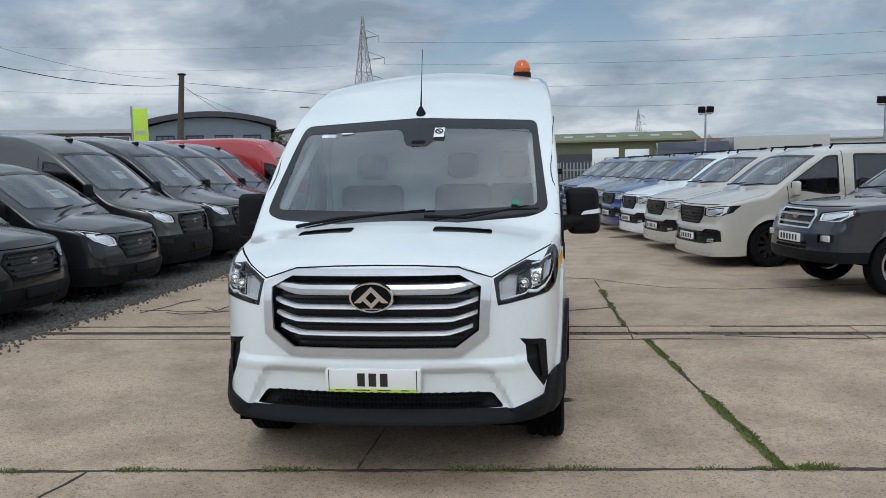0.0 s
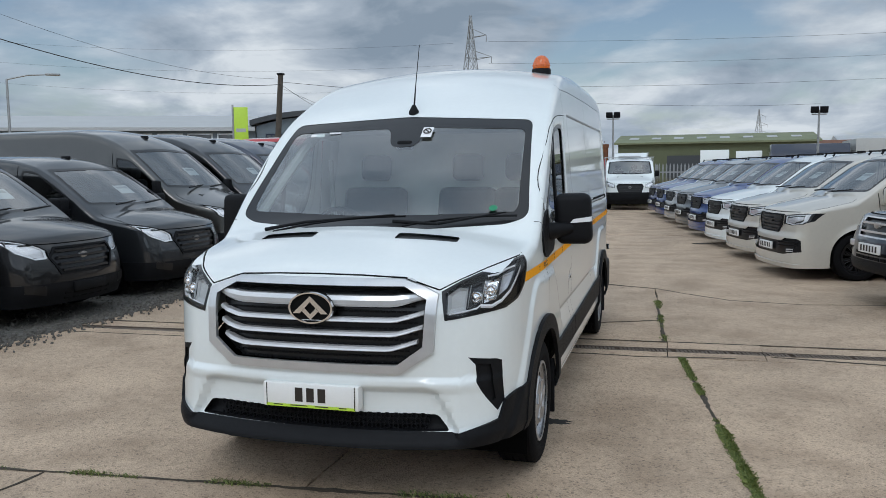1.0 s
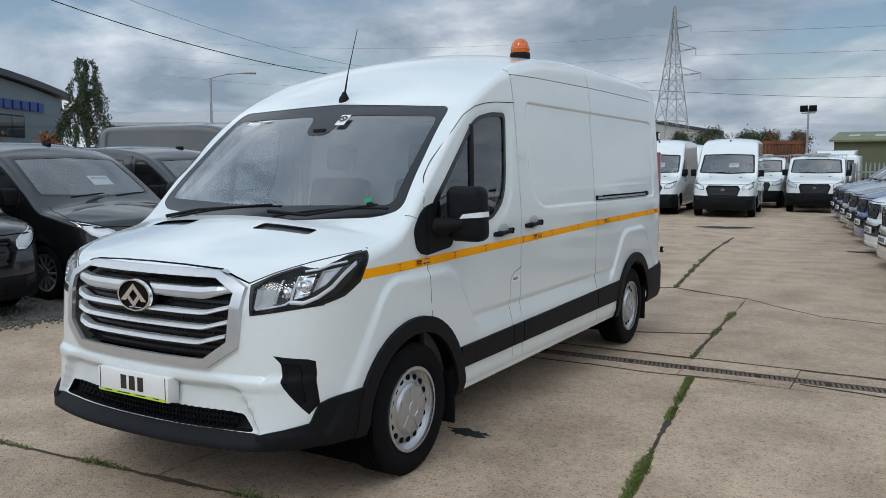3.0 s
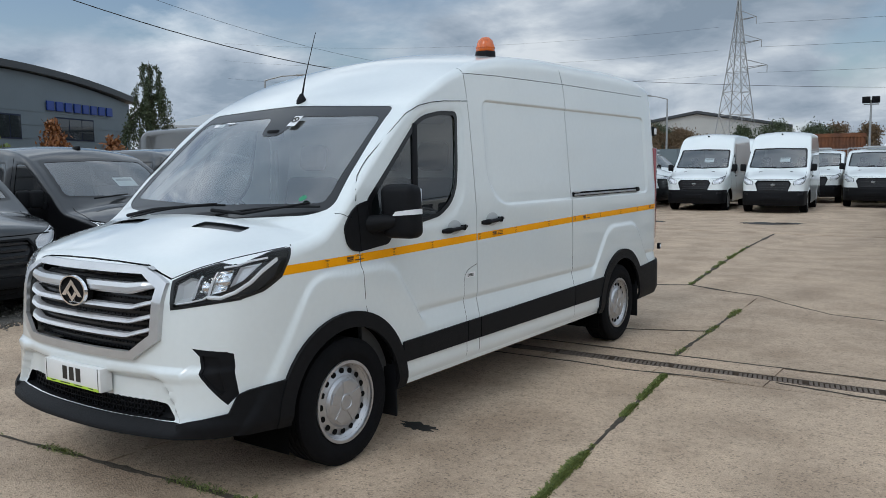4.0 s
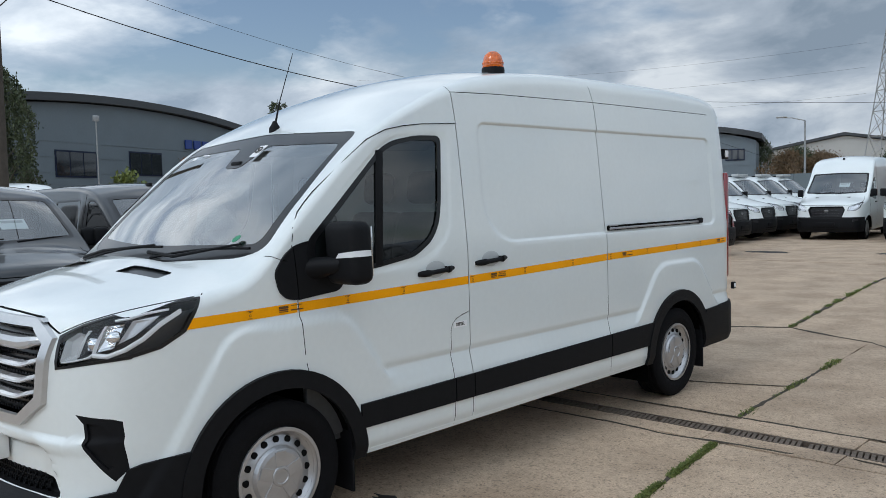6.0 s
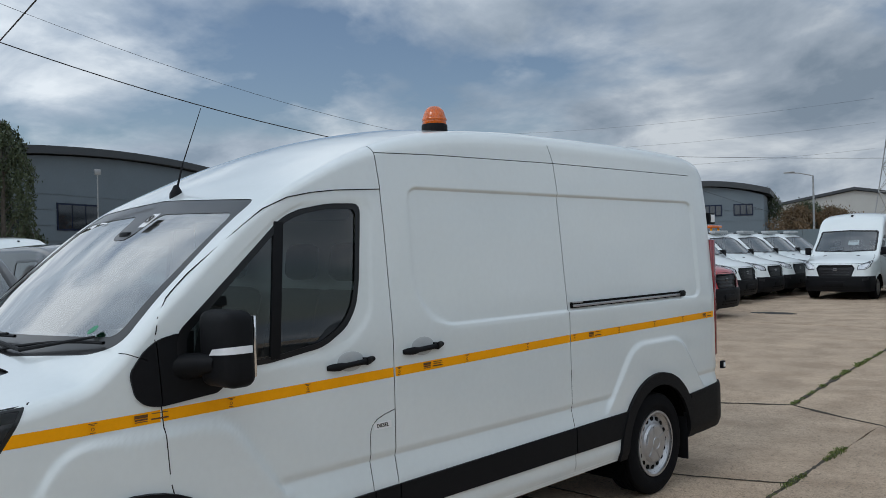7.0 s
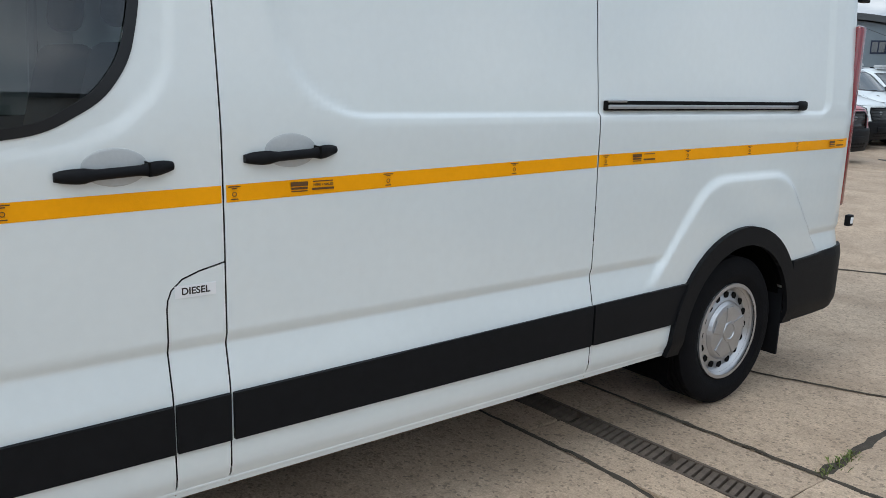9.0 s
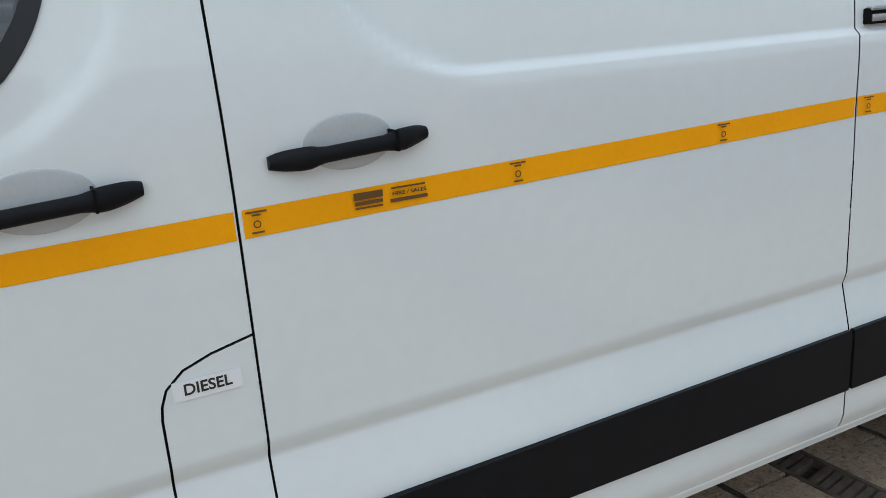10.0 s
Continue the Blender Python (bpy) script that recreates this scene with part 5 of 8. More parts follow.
N0 = (0.52, 8.45)
CRACK = [(-7.9, 8.2), (-3.0, 7.9), (-1.2, 8.0), (-0.1, 8.1), N0, (1.15, 8.12), (1.53, 7.98), (1.95, 7.55), (2.46, 7.12), (3.3, 6.96), (4.2, 7.12), (5.38, 7.54), (9.9, 8.4)]
kl, kr = CRACK[:5], CRACK[4:]
SLABS = [
    [(-7.9, -8.9), (-1.9, -8.9), (-1.68, -0.3), (-1.63, south(-1.63)), (-4.0, south(-4)), (-7.9, south(-7.9))],
    [(-1.9, -8.9), (4.6, -8.9), (4.6, south(4.6)), (2.2, south(2.2)), (-1.63, south(-1.63)), (-1.68, -0.3)],
    [(4.6, -8.9), (9.9, -8.9), (9.9, south(9.9)), (4.6, south(4.6))],
    [(-7.9, south(-7.9)), (-0.1, south(-0.1)), (-0.1, drain_y(-0.1) - 0.30), (-7.9, drain_y(-7.9) - 0.30)],
    [(-0.1, south(-0.1)), (joint(south(2.2)), south(2.2)), (joint(2), 2), (joint(3.6), drain_y(1.85) - 0.30), (-0.1, drain_y(-0.1) - 0.30)],
    [(joint(south(2.2)), south(2.2)), (6.3, south(6.3)), (6.3, drain_y(6.3) - 0.30), (joint(3.6), drain_y(1.85) - 0.30), (joint(2), 2)],
    [(6.3, south(6.3)), (9.9, south(9.9)), (9.9, drain_y(9.9) - 0.30), (6.3, drain_y(6.3) - 0.30)],
    # beyond the drain
    [(-7.9, drain_y(-7.9) + 0.36), (-1.8, drain_y(-1.8) + 0.36), (-2.0, 7.93), (-3.0, 7.9), (-7.9, 8.2)],
    [(-1.8, drain_y(-1.8) + 0.36), (1.70, drain_y(1.7) + 0.36), (1.64, 5.58), (0.93, 5.27), (-1.8, 5.1)],
    [(-1.8, 5.1), (0.93, 5.27), (1.64, 5.58), (1.58, 6.9), (1.53, 7.98), (1.15, 8.12), N0, (-0.1, 8.1), (-1.2, 8.0), (-2.0, 7.93)],
    [(1.70, drain_y(1.7) + 0.36), (6.3, drain_y(6.3) + 0.36), (6.3, 7.7), (5.38, 7.54), (4.2, 7.12), (3.3, 6.96), (2.46, 7.12), (1.95, 7.55), (1.53, 7.98), (1.58, 6.9), (1.64, 5.58)],
    [(6.3, drain_y(6.3) + 0.36), (9.9, drain_y(9.9) + 0.36), (9.9, 8.4), (6.3, 7.7)],
    [(-7.9, 8.2), (-3.0, 7.9), (-1.2, 8.0), (-0.1, 8.1), N0, (-0.12, 13.9), (-0.36, 17.15), (-7.9, 17.15)],
    [N0, (1.15, 8.12), (1.53, 7.98), (1.95, 7.55), (2.46, 7.12), (3.3, 6.96), (4.2, 7.12), (5.38, 7.54), (9.9, 8.4), (9.9, 17.15), (-0.36, 17.15), (-0.12, 13.9)],
]
# concrete kerb pieces on both sides of the drain
xs = [-7.9, -4.9, -2.2, -0.6, 0.75, 1.72, 2.55, 3.9, 5.4, 7.4, 9.9]
for a, b in zip(xs, xs[1:]):
    for lo, hi in ((-0.29, -0.075), (0.075, 0.35)):
        SLABS.append([(a, drain_y(a) + lo), (b, drain_y(b) + lo), (b, drain_y(b) + hi), (a, drain_y(a) + hi)])
for i, poly in enumerate(SLABS):
    rnd = random.Random(100 + i)
    c = Vector((sum(p[0] for p in poly) / len(poly), sum(p[1] for p in poly) / len(poly)))
    ring = rough_line(poly + poly[:1], 0.11, 0.007, i)
    n = len(ring)
    small = []
    for j, p in enumerate(ring):
        a, b = Vector(ring[j - 1]), Vector(ring[(j + 1) % n])
        d = (b - a).normalized()
        inw = 0.004 + 0.010 * abs(noise.noise((p[0] * 3, p[1] * 3, i)))
        small.append((p[0] - d.y * inw, p[1] + d.x * inw))
    bm = bmesh.new()
    z = rnd.uniform(-0.004, 0.003)
    prism(bm, small, -0.04, z, "z")
    part("slab", bm, CONCRETE, ground, smooth=False)


def fill(points, w, seed, step=0.05):
    """Soil that has filled and spilled from a worn joint: an uneven low ribbon."""
    rnd = random.Random(seed)
    line = rough_line(points, step, 0.007, seed) + [points[-1]]
    bm = bmesh.new()
    last = None
    for i, p in enumerate(line):
        a, b = line[max(i - 1, 0)], line[min(i + 1, len(line) - 1)]
        d = Vector((b[0] - a[0], b[1] - a[1]))
        d = d.normalized() if d.length > 1e-6 else Vector((1, 0))
        k = w * (0.35 + 1.3 * abs(noise.noise((p[0] * 1.7, p[1] * 1.7, seed)))) * rnd.uniform(0.75, 1.25)
        if i in (0, len(line) - 1):
            k *= 0.1
        row = [bm.verts.new((p[0] - d.y * s * k, p[1] + d.x * s * k, z)) for s, z in ((-0.5, 0.001), (-0.2, 0.006), (0.2, 0.006), (0.5, 0.001))]
        if last:
            for q in range(3):
                bm.faces.new((last[q], row[q], row[q + 1], last[q + 1]))
        last = row
    bmesh.ops.recalc_face_normals(bm, faces=bm.faces)
    for f in bm.faces:
        if f.normal.z < 0:
            f.normal_flip()
    return tagged(part("joint_soil", bm, SOIL, None), "dark soil in a worn concrete joint", "soil", kind="stuff")


EAST = [(joint(y), y) for y in (south(2.2), 1.0, 1.6, 2.2, 2.8, 3.3, 3.75)]
fill(EAST, 0.05, 1)
fill([(x, south(x)) for x in (-6.5, -4.0, -2.5, -1.63, -0.8, 0.2, 1.2, 2.2, 3.2, 4.6, 8)], 0.045, 2)
fill([(-1.9, -8.0), (-1.75, -2.0), (-1.68, -0.3), (-1.63, south(-1.63))], 0.04, 3)
fill([(1.70, drain_y(1.7) + 0.36), (1.66, 5.0), (1.64, 5.58), (1.60, 6.3), (1.58, 6.9)], 0.075, 4)
fill([(-1.8, 5.1), (0.2, 5.2), (0.93, 5.27), (1.3, 5.42), (1.64, 5.58)], 0.035, 5)
fill(CRACK[1:8], 0.05, 6)
fill(CRACK[7:], 0.05, 7)
fill([N0, (0.2, 11.0), (-0.12, 13.9), (-0.36, 17.15)], 0.08, 8)
fill([(x, drain_y(x) + 0.355) for x in (-7.5, -3, 0, 1, 1.7, 2.5, 3.5, 5, 8)], 0.03, 9)
fill([(x, drain_y(x) - 0.295) for x in (-7.5, -3, 0, 1)], 0.02, 10)
fill([(0.6, drain_y(0.6) - 0.30), (1.1, drain_y(1.1) - 0.28), (1.5, drain_y(1.5) - 0.33), (1.85, drain_y(1.85) - 0.27), (2.3, drain_y(2.3) - 0.24)], 0.045, 11)
fill([(2.6, drain_y(2.6) - 0.12), (3.1, drain_y(3.1) - 0.2), (3.6, drain_y(3.6) - 0.26), (4.3, drain_y(4.3) - 0.2), (4.9, drain_y(4.9) - 0.1)], 0.05, 12)
# crazed old concrete towards the parked row
rnd = random.Random(77)
for i in range(26):
    x, y, a = rnd.uniform(-4.6, -1.6), rnd.uniform(4.6, 10.5), rnd.uniform(0, 6.28)
    pts = [(x, y)]
    for k in range(4):
        a += rnd.uniform(-0.7, 0.7)
        pts.append((pts[-1][0] + 0.28 * math.cos(a), pts[-1][1] + 0.28 * math.sin(a)))
    fill(pts, rnd.uniform(0.015, 0.04), 200 + i)
# drain: two iron edges and a grating of bars
drain = tagged(new("drain_channel"), "rusty iron slotted drain channel", "drain")
for s in (-0.068, 0.068):
    bm = bmesh.new()
    prism(bm, [(-7.9, drain_y(-7.9) + s - 0.007), (9.9, drain_y(9.9) + s - 0.007), (9.9, drain_y(9.9) + s + 0.007), (-7.9, drain_y(-7.9) + s + 0.007)], -0.04, 0.001, "z")
    part("edge_bar", bm, IRON, drain, smooth=False)
bar_me = None
rnd = random.Random(5)
for i in range(170):
    x = 0.30 + 0.036 * i
    if i % 14 == 13 and rnd.random() < 0.8:
        continue
    if bar_me is None:
        ob = part("grate_bar", prism(bmesh.new(), [(-0.012, -0.06), (0.012, -0.06), (0.012, 0.06), (-0.012, 0.06)], -0.035, -0.001, "z"), IRON, drain, smooth=False)
        bar_me = ob.data
    else:
        ob = new("grate_bar", bar_me)
        ob.parent = drain
    ob.matrix_basis = pose(x, drain_y(x), rnd.uniform(-0.004, 0), 0, 0, 12 + rnd.uniform(-1, 1))
part("cover_strip", prism(bmesh.new(), [(-7.9, drain_y(-7.9) - 0.06), (0.26, drain_y(0.26) - 0.06), (0.26, drain_y(0.26) + 0.06), (-7.9, drain_y(-7.9) + 0.06)], -0.04, -0.012, "z"), IRON, drain, "rusty iron cover strip", smooth=False)
# stains and puddles
for x, y, a, b, s in ((0.98, 1.72, 0.16, 0.07, 1), (-1.3, 20.2, 0.75, 0.42, 2), (-0.75, 20.5, 0.4, 0.25, 6), (-4.3, 19.6, 0.6, 0.35, 3), (2.4, 15.0, 0.25, 0.1, 5)):
    rnd = random.Random(s)
    ring = [(x + a * math.cos(t) * rnd.uniform(0.55, 1.15), y + b * math.sin(t) * rnd.uniform(0.55, 1.15)) for t in [2 * math.pi * i / 26 for i in range(26)]]
    ob = part("stain", prism(bmesh.new(), ring, 0.0, 0.005, "z"), OIL, None, smooth=False)
    tagged(ob, "dark damp stain on the concrete", "stain", kind="stuff")
# gravel strip under the parked row
bm = prism(bmesh.new(), rough_line([(-4.7, 1.0), (-4.5, 5.0), (-4.5, 9.0), (-4.7, 16), (-12.5, 16), (-12.5, 1.0), (-4.4, 1.0)], 0.25, 0.08, 3), -0.05, 0.006, "z")
tagged(part("gravel_strip", bm, GRAVEL, None, smooth=False), "loose grey gravel under the parked vans", "gravel", kind="structure")
verts, faces = [], []
rnd = random.Random(6)
for i in range(5200):
    x, y, r = rnd.uniform(-6.2, -4.4) if i % 3 else rnd.gauss(-4.55, 0.14), rnd.uniform(1.2, 12), rnd.uniform(0.008, 0.026)
    m = Euler((rnd.uniform(0, 6), rnd.uniform(0, 6), rnd.uniform(0, 6))).to_matrix()
    o = len(verts)
    for p in ((1, 0, 0), (-1, 0, 0), (0, 1, 0), (0, -1, 0), (0, 0, 0.7), (0, 0, -0.7)):
        q = m @ Vector(p) * r
        verts.append((x + q.x, y + q.y, 0.006 + r * 0.3 + q.z))
    for f in ((0, 2, 4), (2, 1, 4), (1, 3, 4), (3, 0, 4), (2, 0, 5), (1, 2, 5), (3, 1, 5), (0, 3, 5)):
        faces.append(tuple(o + k for k in f))
me = bpy.data.meshes.new("gravel")
me.from_pydata(verts, [], faces)
me.materials.append(GRAVEL)
tagged(new("gravel", me), "loose grey stones beside the parked vans", "gravel", kind="stuff")


def leaf_stuff(name, a, b):
    m = bpy.data.materials.new(name)
    m.use_nodes = True
    n, k = m.node_tree.nodes, m.node_tree.links
    p = n["Principled BSDF"]
    g, r = n.new("ShaderNodeNewGeometry"), n.new("ShaderNodeValToRGB")
    r.color_ramp.elements[0].color, r.color_ramp.elements[1].color = (*a, 1), (*b, 1)
    k.new(g.outputs["Random Per Island"], r.inputs[0])
    k.new(r.outputs[0], p.inputs["Base Color"])
    p.inputs["Roughness"].default_value = 0.6
    return m


GRASS = leaf_stuff("grass_blades", (0.06, 0.095, 0.018), (0.20, 0.23, 0.06))


def tufts(lines, seed, per=1.0, bare=-0.02):
    """Grass in joints: blades gathered in uneven clumps along lines."""
    rnd = random.Random(seed)
    verts, faces = [], []
    for pts, dens, tall in lines:
        for a, b in zip(pts, pts[1:]):
            L = math.hypot(b[0] - a[0], b[1] - a[1])
            for i in range(int(L * 900 * dens * per)):
                t = rnd.random()
                x, y = a[0] + (b[0] - a[0]) * t, a[1] + (b[1] - a[1]) * t
                k = noise.noise((x * 2.3, y * 2.3, seed)) + 0.35 * noise.noise((x * 7, y * 7, seed))
                if k < bare + rnd.uniform(-0.1, 0.1):
                    continue
                w = 0.022 + 0.035 * max(0, k)
                x, y = x + rnd.gauss(0, w * 0.55), y + rnd.gauss(0, w * 0.55)
                h, r, lean = tall * rnd.uniform(0.35, 1.0) * (0.6 + 1.2 * max(0, k)), rnd.uniform(0, 6.28), rnd.uniform(0.2, 1.1)
                o = len(verts)
                dx, dy, q = math.cos(r), math.sin(r), rnd.uniform(0.0016, 0.003)
                verts += [(x - dy * q, y + dx * q, 0), (x + dy * q, y - dx * q, 0), (x + dx * h * lean * 0.4 + dy * q, y + dy * h * lean * 0.4 - dx * q, h * 0.65), (x + dx * h * lean, y + dy * h * lean, h * (1.0 - 0.3 * lean))]
                faces += [(o, o + 1, o + 2), (o, o + 2, o + 3)]
    me = bpy.data.meshes.new("grass")
    me.from_pydata(verts, [], faces)
    me.materials.append(GRASS)
    return tagged(new("grass", me), "short green grass growing in the joints", "grass", kind="stuff")


tufts([(EAST, 4.0, 0.045)], 11, bare=-0.22)
tufts([([(2.5, south(2.5)), (1.75, south(1.75))], 1.1, 0.04), ([(1.3, south(1.3)), (0.3, south(0.3))], 0.6, 0.03), ([(-0.3, south(-0.3)), (-1.6, south(-1.6))], 0.7, 0.03),
       ([(-1.6, south(-1.6)), (-2.6, south(-2.6))], 0.6, 0.03), ([(1.70, drain_y(1.7) + 0.36), (1.64, 5.58), (1.58, 6.9)], 0.5, 0.035), ([N0, (0.2, 11.0), (-0.12, 13.9)], 0.7, 0.04), ([(3.3, 6.96), (5.38, 7.54)], 0.3, 0.035)], 11)


# ---- the other vehicles of the yard ----
LAMP2 = surface("pale_lamp_housing", (0.30, 0.31, 0.32), 0.25, metal=0.5, var=0.5, scale=9)
GREY = surface("dark_grey_paint", (0.013, 0.015, 0.018), 0.35, 0.3, 1.0, spec=0.4, var=0.1, scale=2.2)
CAR_BLACK = surface("black_paint", (0.004, 0.004, 0.005), 0.4, 0.0, 0.9, spec=0.3, var=0.1, scale=2.2)
NAVY = paint("navy_paint", (0.014, 0.022, 0.045), 0.3, 0.35)
RED_PAINT = paint("red_paint", (0.42, 0.015, 0.02), 0.0, 0.35)
BEIGE = paint("beige_paint", (0.50, 0.47, 0.41), 0.0, 0.3)
BLUE = paint("blue_paint", (0.010, 0.045, 0.20), 0.3, 0.3)
VIOLET = paint("violet_blue_paint", (0.022, 0.032, 0.12), 0.3, 0.3)
MIDGREY = paint("mid_grey_paint", (0.10, 0.11, 0.115), 0.3, 0.3)
SILVER = paint("silver_paint", (0.42, 0.43, 0.43), 0.5, 0.3)
PICKUP = paint("slate_paint", (0.028, 0.034, 0.046), 0.4, 0.3)
BRONZE = surface("dark_bronze_paint", (0.075, 0.073, 0.068), 0.28, 0.75, 1.0, var=0.08, scale=2.2, bump=0.015, bump_scale=5.0)
SLATGREY = surface("dark_slat", (0.022, 0.022, 0.024), 0.4, spec=0.4)
ALLOY = surface("alloy", (0.5, 0.5, 0.5), 0.3, metal=0.9, var=0.2)

TRANSIT = dict(
    top=[(0, 0.98), (0.02, 1.04), (0.08, 1.11), (0.3, 1.19), (0.7, 1.29), (0.98, 1.375), (1.0, 1.385), (1.4, 1.70), (1.75, 1.99), (1.95, 2.14), (2.25, 2.29), (2.7, 2.40), (3.2, 2.44), (5.6, 2.42), (5.85, 2.3), (5.95, 2.0)],
    width=[(0, 0.76), (0.05, 0.85), (0.14, 0.905), (0.35, 0.945), (0.7, 0.975), (1.1, 0.985), (5.6, 0.985), (5.95, 0.92)],
    round=[(0, 0.06), (0.8, 0.07), (1.8, 0.08), (2.6, 0.13), (5.95, 0.12)], crown=[(0, 0.05), (0.9, 0.10), (1.8, 0.10), (2.8, 0.06), (5.95, 0.05)],
    tumble=[(0, 0.03), (0.5, 0.0), (1.1, 0.0), (1.6, 0.03), (2.1, 0.08), (2.5, 0.12), (2.8, 0.16)],
    bottom=[(0, 0.25), (5.95, 0.33)], face=[(0.2, 0.03), (0.45, -0.04), (0.66, -0.03), (0.72, -0.005), (0.9, 0.02), (1.1, 0.06)], bow=0.24, reach=1.7,
    screen=[(0.88, 1.40), (0.82, 2.06)], windows=[[(1.28, 1.32), (1.85, 1.22), (2.12, 1.22), (2.13, 1.93), (1.86, 1.88), (1.75, 1.80), (1.28, 1.42)]],
    lamp=[(0.59, 0.885), (0.80, 0.90), (0.90, 0.98), (0.935, 1.14), (0.90, 1.16), (0.72, 1.065), (0.60, 1.01)], grille=[(-0.46, 1.03), (0.46, 1.03), (0.525, 0.93), (0.44, 0.68), (-0.44, 0.68), (-0.525, 0.93)],
    lower=0.70, fog=[(0.74, 0.58), (0.86, 0.60), (0.86, 0.65), (0.74, 0.63)], axles=(0.98, 4.73), wheel=0.345, mirror=(1.2, 1.42), slats=4, vents=(0.80, 1.325), window_glass=DARKGLASS)
TALL = dict(TRANSIT, top=[(0, 0.98), (0.02, 1.04), (0.08, 1.11), (0.3, 1.19), (0.7, 1.29), (0.98, 1.375), (1.0, 1.385), (1.4, 1.70), (1.75, 1.99), (1.85, 2.12), (2.0, 2.34), (2.25, 2.53), (2.6, 2.60), (3.2, 2.64), (5.3, 2.62), (5.45, 2.45), (5.53, 2.1)],
            width=[(0, 0.76), (0.05, 0.85), (0.14, 0.905), (0.35, 0.945), (0.7, 0.975), (1.1, 0.985), (5.2, 0.985), (5.53, 0.92)],
            tumble=[(0, 0.03), (0.5, 0.0), (1.1, 0.0), (1.6, 0.025), (2.1, 0.06), (2.5, 0.10), (2.7, 0.13)],
            round=[(0, 0.06), (0.8, 0.07), (1.8, 0.09), (2.6, 0.11), (5.53, 0.11)], crown=[(0, 0.05), (0.9, 0.10), (1.8, 0.10), (2.8, 0.06), (5.53, 0.05)],
            bottom=[(0, 0.25), (5.53, 0.33)], axles=(0.98, 4.28))
CUSTOM = dict(
    top=[(0, 0.86), (0.02, 0.92), (0.07, 0.975), (0.25, 1.03), (0.6, 1.115), (0.9, 1.17), (0.92, 1.18), (1.4, 1.50), (1.8, 1.76), (2.05, 1.87), (2.5, 1.93), (3.2, 1.95), (4.7, 1.93), (4.9, 1.85), (4.97, 1.6)],
    width=[(0, 0.73), (0.05, 0.83), (0.14, 0.89), (0.35, 0.935), (0.7, 0.965), (1.1, 0.975), (4.7, 0.975), (4.97, 0.9)],
    round=[(0, 0.05), (0.8, 0.06), (1.8, 0.08), (2.6, 0.11), (4.97, 0.1)], crown=[(0, 0.05), (0.9, 0.09), (1.8, 0.09), (2.8, 0.05), (4.97, 0.05)],
    tumble=[(0, 0.03), (0.5, 0.0), (1.0, 0.0), (1.3, 0.03), (1.6, 0.08), (1.9, 0.13), (2.1, 0.15)],
    bottom=[(0, 0.22), (4.97, 0.3)], face=[(0.2, 0.04), (0.42, -0.03), (0.6, -0.02), (0.8, 0.03), (1.0, 0.08)], bow=0.28, reach=1.7,
    screen=[(0.84, 1.215), (0.77, 1.74)], windows=[[(1.35, 1.16), (1.9, 1.08), (2.2, 1.08), (2.2, 1.72), (1.95, 1.70), (1.35, 1.30)], [(2.45, 1.10), (3.35, 1.12), (3.35, 1.70), (2.45, 1.72)]],
    lamp=[(0.49, 0.725), (0.64, 0.72), (0.82, 0.81), (0.91, 0.93), (0.925, 1.0), (0.80, 0.965), (0.58, 0.885), (0.50, 0.83)], grille=[(-0.43, 0.86), (0.43, 0.86), (0.515, 0.75), (0.40, 0.55), (-0.40, 0.55), (-0.515, 0.75)],
    lower=0.47, fog=[(0.60, 0.36), (0.78, 0.39), (0.78, 0.45), (0.60, 0.43)], axles=(0.95, 3.88), wheel=0.335, mirror=(1.3, 1.22), slats=4, vents=None, window_glass=DARKGLASS)
CAMPER = dict(
    top=[(0, 0.96), (0.015, 1.0), (0.05, 1.03), (0.2, 1.075), (0.6, 1.17), (0.86, 1.225), (0.88, 1.235), (1.3, 1.53), (1.65, 1.77), (1.9, 1.86), (2.4, 1.91), (3.2, 1.92), (4.6, 1.90), (4.82, 1.8), (4.9, 1.5)],
    width=[(0, 0.80), (0.04, 0.865), (0.12, 0.905), (0.3, 0.93), (0.7, 0.947), (1.1, 0.95), (4.6, 0.95), (4.9, 0.88)],
    round=[(0, 0.05), (0.8, 0.06), (1.8, 0.08), (2.6, 0.11), (4.9, 0.1)], crown=[(0, 0.04), (0.9, 0.08), (1.8, 0.08), (2.8, 0.05), (4.9, 0.05)],
    tumble=[(0, 0.03), (0.5, 0.0), (1.05, 0.0), (1.3, 0.02), (1.6, 0.06), (1.85, 0.10), (2.0, 0.12)],
    bottom=[(0, 0.18), (4.9, 0.26)], face=[(0.15, -0.02), (0.3, -0.05), (0.5, -0.04), (0.62, -0.03), (0.7, 0.0), (0.9, 0.01), (1.0, 0.03)], bow=0.17, reach=1.6,
    screen=[(0.85, 1.26), (0.78, 1.75)], windows=[[(1.25, 1.22), (1.8, 1.13), (2.05, 1.13), (2.05, 1.75), (1.85, 1.73), (1.25, 1.33)], [(2.3, 1.15), (3.4, 1.15), (3.4, 1.74), (2.3, 1.76)], [(3.55, 1.15), (4.55, 1.15), (4.5, 1.72), (3.55, 1.74)]],
    lamp=[(0.50, 0.815), (0.70, 0.80), (0.88, 0.825), (0.922, 0.87), (0.935, 0.985), (0.80, 0.975), (0.50, 0.94)], grille=[(-0.485, 0.955), (0.485, 0.955), (0.48, 0.81), (0.36, 0.68), (-0.36, 0.68), (-0.48, 0.81)],
    lower=0.0, fog=None, axles=(0.95, 3.95), wheel=0.35, mirror=(1.2, 1.22), slats=5, vents=None, window_glass=DARKGLASS)
